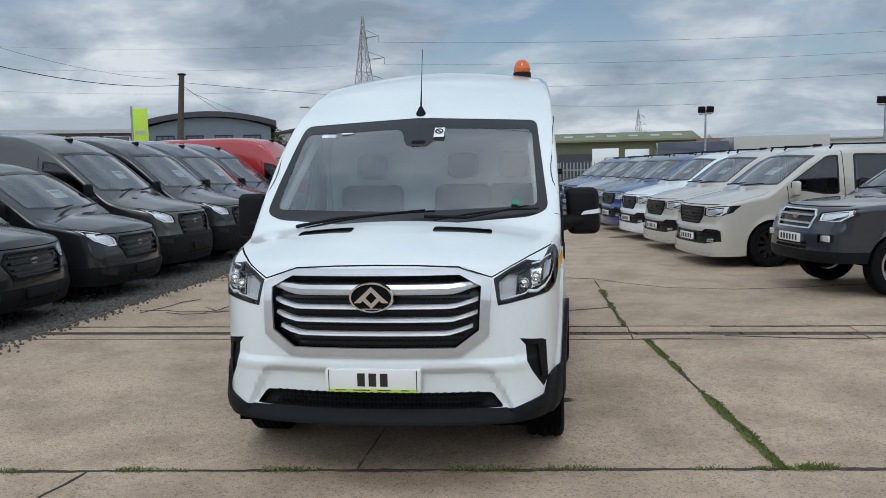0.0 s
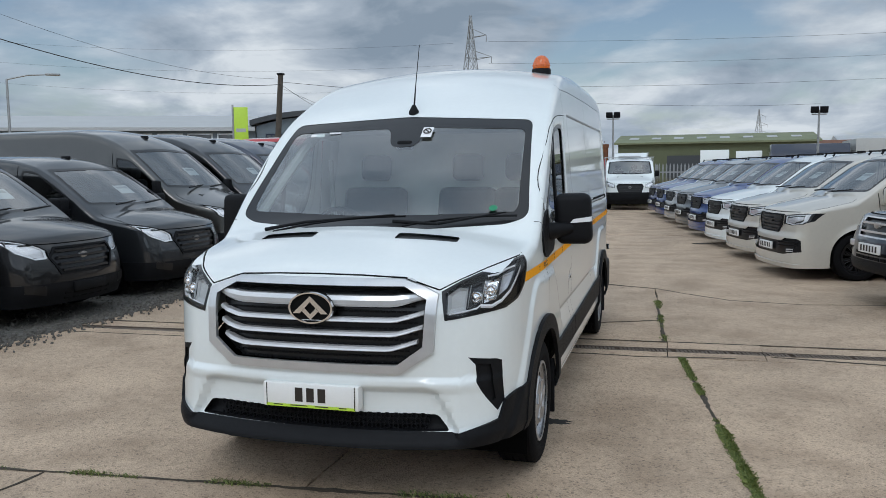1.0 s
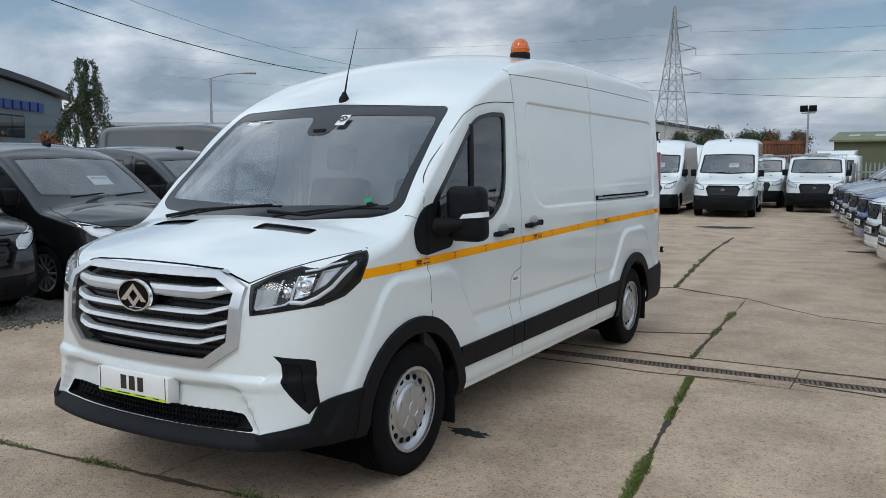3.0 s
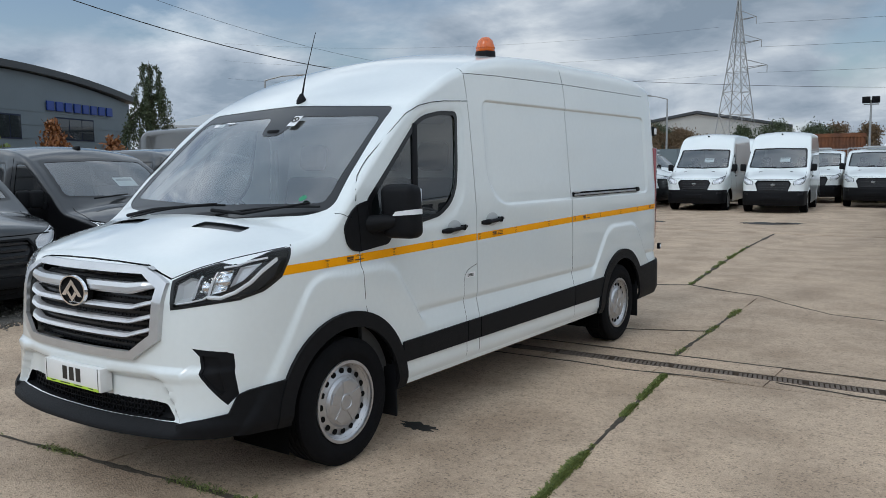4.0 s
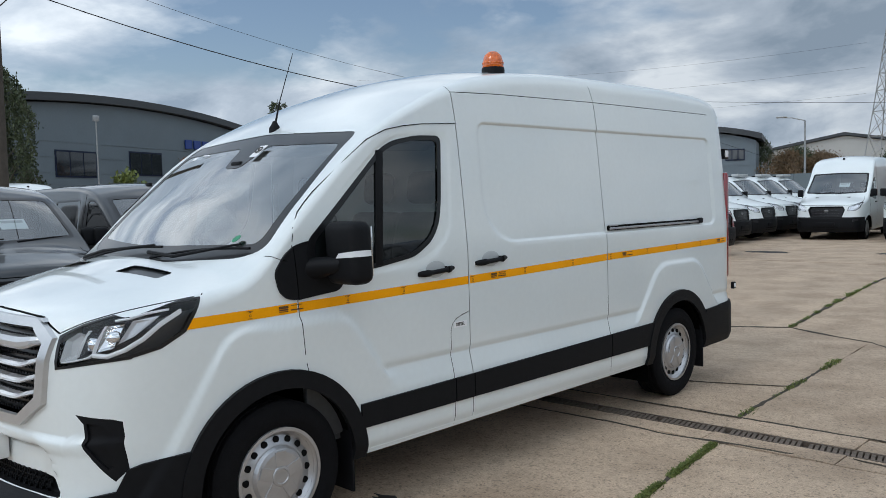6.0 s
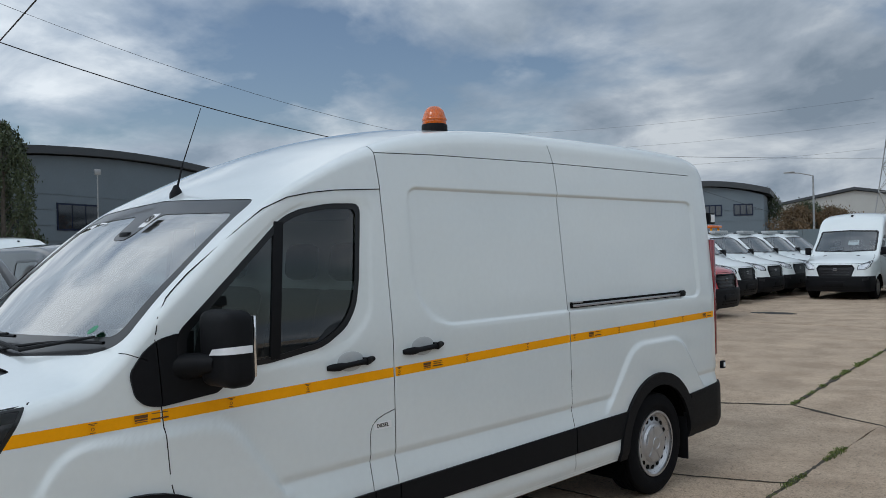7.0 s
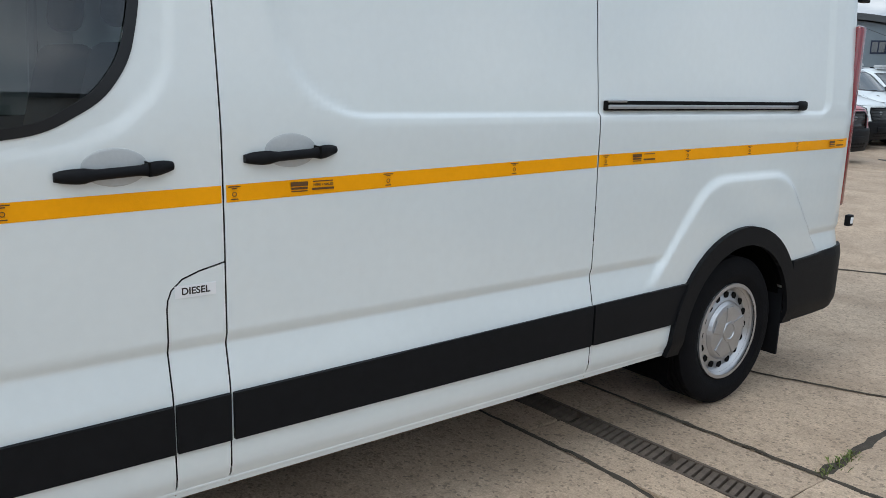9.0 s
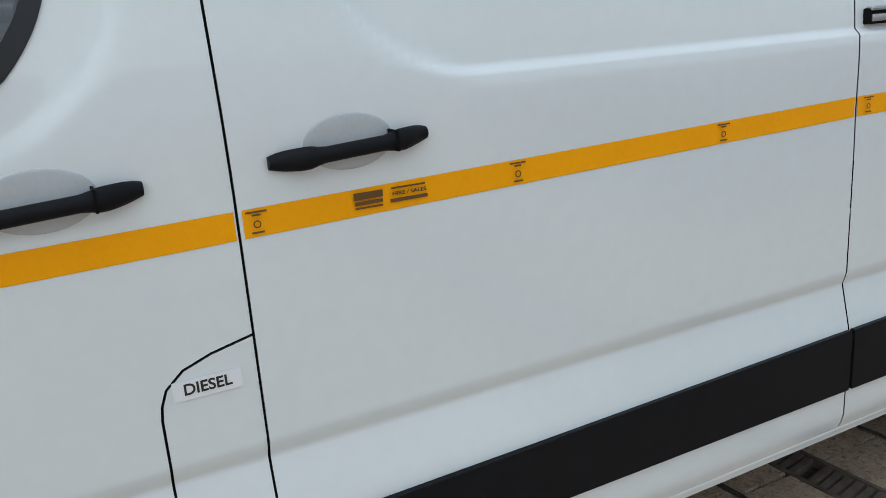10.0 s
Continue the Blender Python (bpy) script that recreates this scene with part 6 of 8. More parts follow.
TRUCK = dict(
    top=[(0, 0.95), (0.03, 1.03), (0.1, 1.10), (0.3, 1.14), (0.8, 1.19), (1.18, 1.21), (1.2, 1.22), (1.6, 1.50), (1.95, 1.72), (2.2, 1.79), (2.7, 1.82), (3.3, 1.80), (3.6, 1.72), (3.75, 1.5), (3.85, 1.25), (3.9, 1.22), (5.2, 1.20), (5.3, 1.1), (5.36, 0.9)],
    width=[(0, 0.72), (0.06, 0.80), (0.16, 0.86), (0.35, 0.90), (0.7, 0.925), (5.1, 0.925), (5.36, 0.88)],
    round=[(0, 0.05), (1.1, 0.07), (1.9, 0.08), (3.5, 0.1), (3.9, 0.04), (5.36, 0.04)], crown=[(0, 0.04), (1.1, 0.06), (1.9, 0.07), (3.5, 0.05), (3.9, 0.01), (5.36, 0.01)],
    tumble=[(0, 0.03), (0.6, 0.0), (1.1, 0.0), (1.25, 0.03), (1.5, 0.10), (1.8, 0.18)],
    bottom=[(0, 0.42), (5.36, 0.5)], face=[(0.3, 0.06), (0.5, -0.03), (0.75, -0.02), (0.9, 0.02), (1.1, 0.06)], bow=0.24, reach=1.6,
    screen=[(0.76, 1.255), (0.68, 1.68)], windows=[[(1.6, 1.24), (2.35, 1.2), (2.35, 1.66), (2.15, 1.68), (1.6, 1.34)], [(2.42, 1.2), (3.2, 1.22), (3.35, 1.55), (3.1, 1.64), (2.42, 1.66)]],
    lamp=[(0.48, 0.92), (0.80, 0.92), (0.885, 1.0), (0.87, 1.08), (0.48, 1.02)], grille=[(-0.40, 1.06), (0.40, 1.06), (0.46, 0.98), (0.40, 0.82), (-0.40, 0.82), (-0.46, 0.98)],
    lower=0.56, fog=[(0.56, 0.66), (0.76, 0.68), (0.76, 0.77), (0.56, 0.76)], axles=(0.92, 4.14), wheel=0.39, mirror=(1.55, 1.25), slats=2, vents=None, window_glass=DARKGLASS)
CAB = dict(TRANSIT, screen=[(0.88, 1.40), (0.82, 1.93)], top=[(0, 0.98), (0.02, 1.04), (0.08, 1.11), (0.3, 1.19), (0.7, 1.29), (0.98, 1.375), (1.0, 1.385), (1.4, 1.70), (1.72, 1.97), (1.95, 2.06), (2.25, 2.08), (2.4, 2.02), (2.45, 1.9)],
           width=[(0, 0.76), (0.05, 0.85), (0.14, 0.905), (0.35, 0.945), (0.7, 0.975), (1.1, 0.985), (2.4, 0.985), (2.45, 0.95)], bottom=[(0, 0.25), (2.45, 0.33)],
           tumble=TALL["tumble"], round=[(0, 0.06), (0.8, 0.07), (1.8, 0.09), (2.45, 0.09)], crown=[(0, 0.05), (0.9, 0.10), (1.8, 0.10), (2.45, 0.06)])


def alloy_wheel(parent, x, y, r, sgn, spokes=7, dark=False, w=0.23):
    rot = Matrix.Translation((x, y, r)) @ (Matrix.Identity(4) if sgn > 0 else Matrix.Rotation(math.pi, 4, "Z"))
    rr = r * 0.66
    metal = GLOSSBLACK if dark else ALLOY
    bm = lathe(bmesh.new(), [(rr - 0.02, -0.05), (rr - 0.02, w * 0.42), (rr + 0.01, w * 0.45), (rr + 0.012, w * 0.40)], 32)
    wheel = part("wheel", bm, metal, parent, "black alloy wheel" if dark else "silver wheel")
    bm2 = bmesh.new()
    for i in range(spokes):
        a = 2 * math.pi * i / spokes
        m = Matrix.Rotation(a, 4, "X")
        for k in (-0.18, 0.18) if spokes < 12 else (0,):
            box(bm2, w * 0.28, w * 0.40, -0.014, 0.014, 0.03, rr - 0.005, 0.004, m=m @ Matrix.Rotation(k * 0.6, 4, "X"), seg=1)
    lathe(bm2, [(0.06, w * 0.25), (0.06, w * 0.42), (0.04, w * 0.44), (0.0, w * 0.44)], 20)
    part("spoke", bm2, metal, wheel, smooth=False)
    part("brake_disc", lathe(bmesh.new(), [(rr - 0.03, 0.0), (rr - 0.03, w * 0.1), (0.0, w * 0.12)], 24), UNDER, wheel)
    part("tyre", tyre_mesh(r, w, rr), RUBBER, wheel, "black tyre")
    for o in (wheel, *wheel.children):
        o.data.transform(rot)
    return wheel


def vehicle(S, name, label, category, body_paint, skirt=None, trim=None, spokes=7, dark_wheels=False, chrome=False, note=True, rails=False):
    """A parked vehicle at the origin facing -y, built from its profile."""
    root = thing(name, label, category)
    R0 = S["wheel"]
    belt = min(p[1] for p in S["windows"][0]) - 0.08
    tail = S["top"][-1][0] > 3.0 and S is not TRUCK

    def pressed(y, z):
        """Flared arches, a belt line and a pressed panel behind the cab."""
        d = -0.010 * math.exp(-((z - belt) / 0.03) ** 2) * ease(0.7, 1.0, y) - 0.012 * math.exp(-((z - 0.62) / 0.035) ** 2) * ease(1.4, 1.6, y)
        for c in S["axles"]:
            d += 0.022 * (1 - ease(R0 + 0.06, R0 + 0.15, math.hypot(y - c, z - R0)))
        if tail and y > S["windows"][0][2][0] + 0.2:
            d -= 0.014 * ease(belt + 0.08, belt + 0.13, z) * ease(S["windows"][0][2][0] + 0.2, S["windows"][0][2][0] + 0.3, y)
        return d
    skin = shell(dict(S, side=pressed), 0.09, 38, 11)
    for c in S["axles"]:
        for sgn in (1, -1):
            hole = [(c - R0 - 0.05, 0.0), *reversed(arc(c, R0, R0 + 0.055, 0, 180, 16)), (c + R0 + 0.05, 0.0)]
            f = cut(skin, hole, "x", lambda f: f.normal.x * sgn > 0.3)
            bmesh.ops.delete(skin, geom=f, context="FACES")
            bm = bmesh.new()
            line = hole[1:-1]
            a = [bm.verts.new((sgn * 0.93, y, z)) for y, z in line]
            b = [bm.verts.new((sgn * 0.55, y, z)) for y, z in line]
            for i in range(len(a) - 1):
                bm.faces.new((a[i], a[i + 1], b[i + 1], b[i]))
            bm.faces.new(b)
            part("wheel_housing", bm, UNDER, root)
            alloy_wheel(root, sgn * (S["width"][4][1] - 0.13), c, R0, sgn, spokes, dark_wheels)

    def nose(f):
        return f.normal.y < -0.05 and f.calc_center_median().y < 0.9

    # lower bumper in bare plastic
    if S["lower"] > 0:
        f = cut(skin, [(-1.2, 0.0), (1.2, 0.0), (1.2, S["lower"]), (-1.2, S["lower"])], "y", lambda f: f.calc_center_median().y < 0.62)
        bump = part("bumper", puff(take(skin, f), 0.006), trim or BLACK, root, "dark plastic bumper")
        lower_bm = bump.data
    # shut lines of the bonnet
    ze = max(z for _, z in S["grille"]) + 0.035
    xo = max(x for x, _ in S["lamp"])
    yw = S["top"][6][0]
    for sgn in (1, -1):
        side_line = [(sgn * (xo - 0.06), 0.30), (sgn * (xo - 0.035), 0.5), (sgn * (S["screen"][0][0] + 0.0), yw - 0.02), (sgn * (S["screen"][0][0] - 0.02), yw + 0.06)]
        f = cut(skin, ribbon(side_line, 0.009), "z", lambda f: f.normal.z > 0.25 and f.calc_center_median().z < S["screen"][0][1] + 0.1)
        if f:
            part("seam", shifted(take(skin, f), -0.010), GAP, root)
    f = cut(skin, ribbon([(-xo + 0.16, ze + 0.01), (-0.4, ze), (0.4, ze), (xo - 0.16, ze + 0.01)], 0.011), "y", lambda f: f.calc_center_median().y < 0.5 and f.normal.y < -0.05)
    if f:
        part("seam", shifted(take(skin, f), -0.010), GAP, root)
    # grille
    gb = take(skin, cut(skin, S["grille"], "y", nose))
    surround = gb.copy()
    k = 0.90
    cz = sum(z for _, z in S["grille"]) / len(S["grille"])
    innerp = [(x * 0.94, cz + (z - cz) * 0.86) for x, z in S["grille"]]
    g = cut(surround, innerp, "y", lambda f: True)
    bmesh.ops.delete(surround, geom=g, context="FACES")
    grille = part("grille", shifted(gb, -0.03), GLOSSBLACK, root, "black slatted grille")
    part("grille_surround", puff(surround, 0.012), BRIGHT if chrome else BLACK, grille)
    zs = [z for _, z in S["grille"]]
    F = curve(S["face"])
    bm = bmesh.new()
    for i in range(S["slats"]):
        z = min(zs) + (max(zs) - min(zs)) * (i + 0.7) / (S["slats"] + 0.4)
        w = 0.36 + 0.06 * (z - min(zs)) / (max(zs) - min(zs))
        last = None
        for j in range(9):
            x = -w + 2 * w * j / 8
            y = S["bow"] * abs(x) ** 2.4 + F(z) - 0.006
            ring = [bm.verts.new((x, y + dy, z + dz)) for dy, dz in ((0, 0.012), (0.0, -0.012), (0.03, -0.012), (0.03, 0.012))]
            if last:
                for q in range(4):
                    bm.faces.new((last[q], last[(q + 1) % 4], ring[(q + 1) % 4], ring[q]))
            last = ring
    bmesh.ops.recalc_face_normals(bm, faces=bm.faces)
    part("slat", bm, BRIGHT if chrome and S is TRUCK else SLATGREY, grille, smooth=False)
    bm = lathe(bmesh.new(), [(0.0, -0.012), (0.05, -0.010), (0.055, 0.0), (0.055, 0.03)], 20, "y")
    for v in bm.verts:
        v.co = Vector((v.co.x * 1.3, v.co.y + F(zs[0]) - 0.004, v.co.z * 0.72 + min(zs) + (max(zs) - min(zs)) * 0.62))
    part("badge", bm, ALLOY if S is not CAMPER else GLOSSBLACK, grille, "plain oval badge")
    if S is CAMPER:
        f = cut(skin, [(-0.60, 0.37), (0.60, 0.37), (0.885, 0.42), (0.875, 0.585), (0.84, 0.61), (0.60, 0.61), (0.5, 0.565), (-0.5, 0.565), (-0.60, 0.61), (-0.84, 0.61), (-0.875, 0.585), (-0.885, 0.42)], "y", nose)
        intake = part("lower_intake", shifted(take(skin, f), -0.03), GLOSSBLACK, root, "black lower intake")

        def lip(x, z):
            return S["bow"] * abs(x) ** 2.4 + F(z) + 0.9 * max(0.0, abs(x) - 0.80) ** 1.3
        for sgn in (1, -1):
            for z in (0.415, 0.445):
                part("fog_lamp", rod(bmesh.new(), (sgn * 0.66, lip(0.66, z) + 0.004, z), (sgn * 0.80, lip(0.80, z) + 0.004, z + 0.01), 0.009, 0.009, 6), BRIGHT, intake, "bright fog lamp strip")
            for z in (0.50, 0.545):
                part("intake_slat", rod(bmesh.new(), (sgn * 0.42, lip(0.42, z) + 0.004, z), (sgn * 0.85, lip(0.85, z) + 0.01, z + 0.012), 0.012, 0.012, 6), BLACK, intake)
        f = cut(skin, [(-1.0, 0.1), (1.0, 0.1), (1.0, 0.24), (-1.0, 0.24)], "y", lambda f: f.calc_center_median().y < 0.5)
        part("splitter", puff(take(skin, f), 0.02), body_paint, root, "painted front splitter")
    # lamps
    for sgn in (1, -1):
        poly = S["lamp"] if sgn > 0 else mirror(S["lamp"])
        lens = take(skin, cut(skin, poly, "y", nose))
        inner = shifted(lens.copy(), -0.05)
        refl = shifted(lens.copy(), -0.02)
        lx0, lx1 = min(p[0] for p in S["lamp"]), max(p[0] for p in S["lamp"])
        lz0, lz1 = min(p[1] for p in S["lamp"]), max(p[1] for p in S["lamp"])
        cell = [(sgn * (lx0 + (lx1 - lx0) * u), lz0 + (lz1 - lz0) * v) for u, v in ((0.10, 0.10), (0.45, 0.14), (0.80, 0.42), (0.90, 0.72), (0.62, 0.70), (0.12, 0.52))]
        g = set(cut(refl, cell, "y", lambda f: True))
        bmesh.ops.delete(refl, geom=[f for f in refl.faces if f not in g], context="FACES")
        hl = part("headlight", inner, LAMP2, root, "clear headlight")
        if len(refl.faces):
            part("reflector", refl, BRIGHT, hl, "bright reflector")
        else:
            refl.free()
        mx, mz = sum(p[0] for p in poly) / len(poly), sum(p[1] for p in poly) / len(poly)

        def band(k0, k1, d, material, name):
            ring = lens.copy()
            g0 = set(cut(ring, [(mx + (x - mx) * k0, mz + (z - mz) * k0) for x, z in poly], "y", lambda f: True)) if k0 < 1 else None
            if g0 is not None:
                bmesh.ops.delete(ring, geom=[f for f in ring.faces if f not in g0], context="FACES")
            g1 = cut(ring, [(mx + (x - mx) * k1, mz + (z - mz) * k1) for x, z in poly], "y", lambda f: True)
            bmesh.ops.delete(ring, geom=g1, context="FACES")
            if len(ring.faces):
                part(name, shifted(ring, d), material, hl)
            else:
                ring.free()
        band(1.0, 0.93, 0.002, GLOSSBLACK, "bezel")
        band(0.88, 0.74, -0.012, GUIDE, "light_guide")
        ln = part("lens", lens, CLEAR, hl)
        ln.visible_shadow = False
        if S["fog"]:
            poly = S["fog"] if sgn > 0 else mirror(S["fog"])
            if S["lower"] > max(z for _, z in S["fog"]):
                src = bmesh.new()
                src.from_mesh(bump.data)
                fx, fz = sum(p[0] for p in poly) / len(poly), sum(p[1] for p in poly) / len(poly)
                fb = take(src, cut(src, [(fx + (x - fx) * 1.15, fz + (z - fz) * 1.5) for x, z in poly], "y", lambda f: f.normal.y < -0.1), keep=True)
                src.free()
                fog = part("fog_recess", puff(fb, 0.003), GLOSSBLACK, root, "black fog lamp recess")
                if S is CUSTOM:
                    yf = S["bow"] * abs(fx) ** 2.4 + F(fz) + 0.9 * max(0.0, abs(fx) - 0.62) ** 1.3
                    part("fog_lamp", lathe(bmesh.new(), [(0.0, -0.012), (0.026, -0.008), (0.034, 0.0), (0.034, 0.03)], 18, "y", (fx, yf, fz)), BRIGHT, fog, "bright fog lamp")
            else:
                fb = take(skin, cut(skin, poly, "y", nose))
                fog = part("fog_recess", shifted(fb, -0.025), GLOSSBLACK, root, "black bumper vent")
                fx, fz = sum(p[0] for p in poly) / len(poly), sum(p[1] for p in poly) / len(poly)
                yf = S["bow"] * abs(fx) ** 2.4 + F(fz)
                part("fog_lamp", boxed(fx - 0.09, fx + 0.09, yf - 0.004, yf + 0.03, fz - 0.04, fz + 0.04, 0.012), BRIGHT, fog, "bright fog lamp surround")
    # slots of the lower intake
    if S is not CAMPER:
        for k in range(2):
            for i in range(6):
                x, z = -0.36 + 0.125 * i, (0.33 if S["lower"] > 0.5 else 0.27) + 0.055 * k + (0.24 if S is TRUCK else 0.0)
                y = S["bow"] * abs(x + 0.05) ** 2.4 + F(z)
                part("intake_slot", boxed(x, x + 0.10, y - 0.012, y + 0.02, z, z + 0.036, 0.004, seg=1), GAP, root, smooth=False)
    # door handles
    for sgn in (1, -1):
        hy, hz = max(p[0] for p in S["windows"][0]) - 0.10, belt + 0.0
        hx = curve(S["width"])(hy) - curve(S["tumble"])(hz)
        part("door_handle", boxed(sgn * hx - 0.025, sgn * hx + 0.025, hy - 0.11, hy + 0.11, hz - 0.018, hz + 0.018, 0.012), BLACK if S is not CAMPER else body_paint, root, "door handle")
    # windscreen
    (xb, zb), (xt, zt) = S["screen"]
    poly = rounded([(-xb, zb + 0.03), (0, zb), (xb, zb + 0.03), (xt, zt - 0.01), (0, zt + 0.02), (-xt, zt - 0.01)], 0.05, 3)
    wb = take(skin, cut(skin, poly, "y", lambda f: f.normal.y < -0.2 and 0.75 < f.calc_center_median().y < 2.2 and abs(f.normal.x) < 0.8))
    gi = rounded([(x * 0.94, (z - (zb + zt) / 2) * 0.88 + (zb + zt) / 2) for x, z in [(-xb, zb + 0.03), (0, zb), (xb, zb + 0.03), (xt, zt - 0.01), (0, zt + 0.02), (-xt, zt - 0.01)]], 0.04, 3)
    gl = take(wb, cut(wb, gi, "y", lambda f: True))
    screen_ob = part("windscreen", shifted(gl, -0.004), DARK_SCREEN, root, "dark windscreen")
    screen_ob.visible_shadow = False
    part("windscreen_border", wb, FRIT, screen_ob)
    ym = S["top"][6][0]
    slope = math.atan2(zt - zb, 0.75)
    if note:
        H0, C0 = curve(S["top"]), curve(S["crown"])
        yc = ym + 0.42
        m = Matrix.Translation((0.20, yc + 0.05, H0(yc) - 0.02)) @ Matrix.Rotation(slope, 4, "X")
        nt = part("price_card", boxed(-0.15, 0.15, -0.12, 0.08, 0, 0.003, m=m), STICKER_GREY, root, "pale card with printed bars behind the glass", smooth=False)
        part("card_bar", boxed(-0.12, 0.12, -0.0, 0.05, 0.003, 0.005, m=m), TRIM, nt, smooth=False)
    for sgn in (1, -1):
        bm = bmesh.new()
        x0, x1 = (0.1, 0.62) if sgn > 0 else (-0.55, -0.02)
        rod(bm, (x0, ym + 0.01, zb + 0.02), (x1, ym + 0.09, zb + 0.055), 0.012, 0.008, 6)
        part("wiper", bm, BLACK, root)
    # side windows
    for sgn in (1, -1):
        for i, w in enumerate(S["windows"]):
            wb = take(skin, cut(skin, rounded(w, 0.05, 3), "x", lambda f: f.normal.x * sgn > 0.3))
            cy, cz2 = sum(p[0] for p in w) / len(w), sum(p[1] for p in w) / len(w)
            gi = rounded([(cy + (y - cy) * 0.93, cz2 + (z - cz2) * 0.91) for y, z in w], 0.04, 3)
            gl = take(wb, cut(wb, gi, "x", lambda f: True))
            wob = part("side_window", shifted(gl, -0.005), S["window_glass"] if i == 0 else BACKGLASS, root, "dark side window")
            wob.visible_shadow = False
            part("window_seal", wb, GLOSSBLACK, wob)
        # door seams
        w = S["windows"][0]
        y1 = max(p[0] for p in w) + 0.09
        y0 = min(p[0] for p in w) - 0.06
        for line in ([(y1, 0.36), (y1, 1.2), (y1 - 0.03, max(p[1] for p in w) + 0.06)], [(y0 + 0.06, 0.8), (y0, w[0][1] + 0.05)]):
            f = cut(skin, ribbon(line, 0.012), "x", lambda f: f.normal.x * sgn > 0.3)
            if f:
                part("seam", shifted(take(skin, f), -0.012), GAP, root)
        # wing mirror
        my, mz = S["mirror"]
        bm = boxed(0.99, 1.17, my + 0.02, my + 0.11, mz - 0.10, mz + 0.13, 0.04, seg=3)
        box(bm, 0.90, 1.03, my + 0.03, my + 0.09, mz - 0.12, mz - 0.03, 0.015)
        for v in bm.verts:
            v.co.x *= sgn
        bmesh.ops.recalc_face_normals(bm, faces=bm.faces)
        part("wing_mirror", bm, BLACK if S is not CAMPER else body_paint, root, "wing mirror")
        if S["vents"]:
            vy, vz = S["vents"]
            bm = boxed(sgn * 0.36 - 0.15, sgn * 0.36 + 0.15, vy, vy + 0.07, vz - 0.03, vz + 0.0, 0.01)
            for v in bm.verts:
                v.co.z += (v.co.y - vy) * 0.28 - 0.03 + 0.0
            part("bonnet_vent", bm, GLOSSBLACK, root)
        if rails:
            bm = bmesh.new()
            rod(bm, (sgn * 0.72, 2.0, 1.915), (sgn * 0.72, 4.4, 1.915), 0.012, 0.012, 8)
            for y in (2.05, 3.2, 4.35):
                rod(bm, (sgn * 0.72, y - 0.05, 1.85), (sgn * 0.72, y, 1.915), 0.02, 0.012, 6)
            part("roof_rail", bm, BLACK, root, "black roof rail")
    # number plate as plain bars
    pz = 0.70 if S is TRUCK else 0.50 if S["lower"] > 0.5 else 0.47 if S is CAMPER else 0.40
    y = F(pz) - 0.016
    pl = part("number_plate", boxed(-0.26, 0.26, y - 0.006, y + 0.02, pz - 0.055, pz + 0.055, 0.004), PLATE if S in (CAMPER, TRUCK) else BLACK, root, "plate" if S in (CAMPER, TRUCK) else "empty black plate holder")
    if S in (CAMPER, TRUCK):
        for i in range(6):
            part("plate_bar", boxed(-0.205 + 0.075 * i, -0.165 + 0.075 * i, y - 0.008, y - 0.005, pz - 0.035, pz + 0.035), INK, pl, smooth=False)
    # inside: seats, dashboard and a dark floor
    zf = zb - 0.06
    part("dashboard", boxed(-0.8, 0.8, ym + 0.1, ym + 0.55, zf - 0.35, zf + 0.02, 0.04), DASH, root)
    for x in (-0.45, 0.2, 0.62) if S in (TRANSIT, TALL, CAB) else (-0.42, 0.42):
        bm = boxed(x - 0.22, x + 0.22, ym + 1.02, ym + 1.16, zf - 0.5, zf + 0.22, 0.05)
        box(bm, x - 0.12, x + 0.12, ym + 1.08, ym + 1.17, zf + 0.24, zf + 0.42, 0.04)
        part("seat", bm, SEAT, root)
    L = S["top"][-1][0]
    part("underbody", boxed(-0.85, 0.85, 0.4, L - 0.1, S["bottom"][0][1] + 0.06, zf - 0.35, 0.02), UNDER, root)
    # small roof aerial
    yr = S["axles"][0] + 1.25 if S is not TRUCK else 2.6
    H = curve(S["top"])
    part("roof_aerial", boxed(-0.025, 0.025, yr - 0.07, yr + 0.07, H(yr) - 0.02, H(yr) + 0.035, 0.012), BLACK, root)
    part("body", skin, body_paint, root)
    return root


STICKER_GREY = surface("card", (0.75, 0.8, 0.82), 0.6)
DARK_SCREEN = pane("dark_windscreen", (0.62, 0.68, 0.68), least=0.2)
BACKGLASS = surface("privacy_glass", (0.012, 0.013, 0.014), 0.05, coat=0.5)


def place(ob, x, y, rz, label="", fresh=None, old=None, first=False, group=""):
    """Sets a vehicle down, or a copy of it, with its own paint."""
    if first:
        ob.matrix_basis = pose(x, y, 0, 0, 0, rz)
        c = ob
    else:
        c = copy_thing(ob, pose(x, y, 0, 0, 0, rz))
    if fresh:
        repaint(c, old, fresh)
    return tagged(c, label, group=group)


LG = "vans parked in the row"
ROT = 90
custom = vehicle(CUSTOM, "parked_van", "dark grey mid-size van parked in the row", "van", GREY, trim=BLACK, spokes=12)
place(custom, -4.78, 6.65, ROT, "dark grey mid-size van parked beside a high-roof van", first=True, group=LG)
place(custom, -4.80, 4.35, ROT, "black mid-size van parked beside a grey van", CAR_BLACK, GREY, group=LG)
place(custom, -4.85, 2.05, ROT, "dark grey mid-size van at the near end of the row", group=LG)
transit = vehicle(TRANSIT, "parked_van", "dark grey high-roof panel van in the row", "van", GREY, trim=BLACK, spokes=12)
place(transit, -5.0, 8.9, ROT, "dark bronze-grey high-roof panel van parked on gravel", BRONZE, GREY, group=LG)
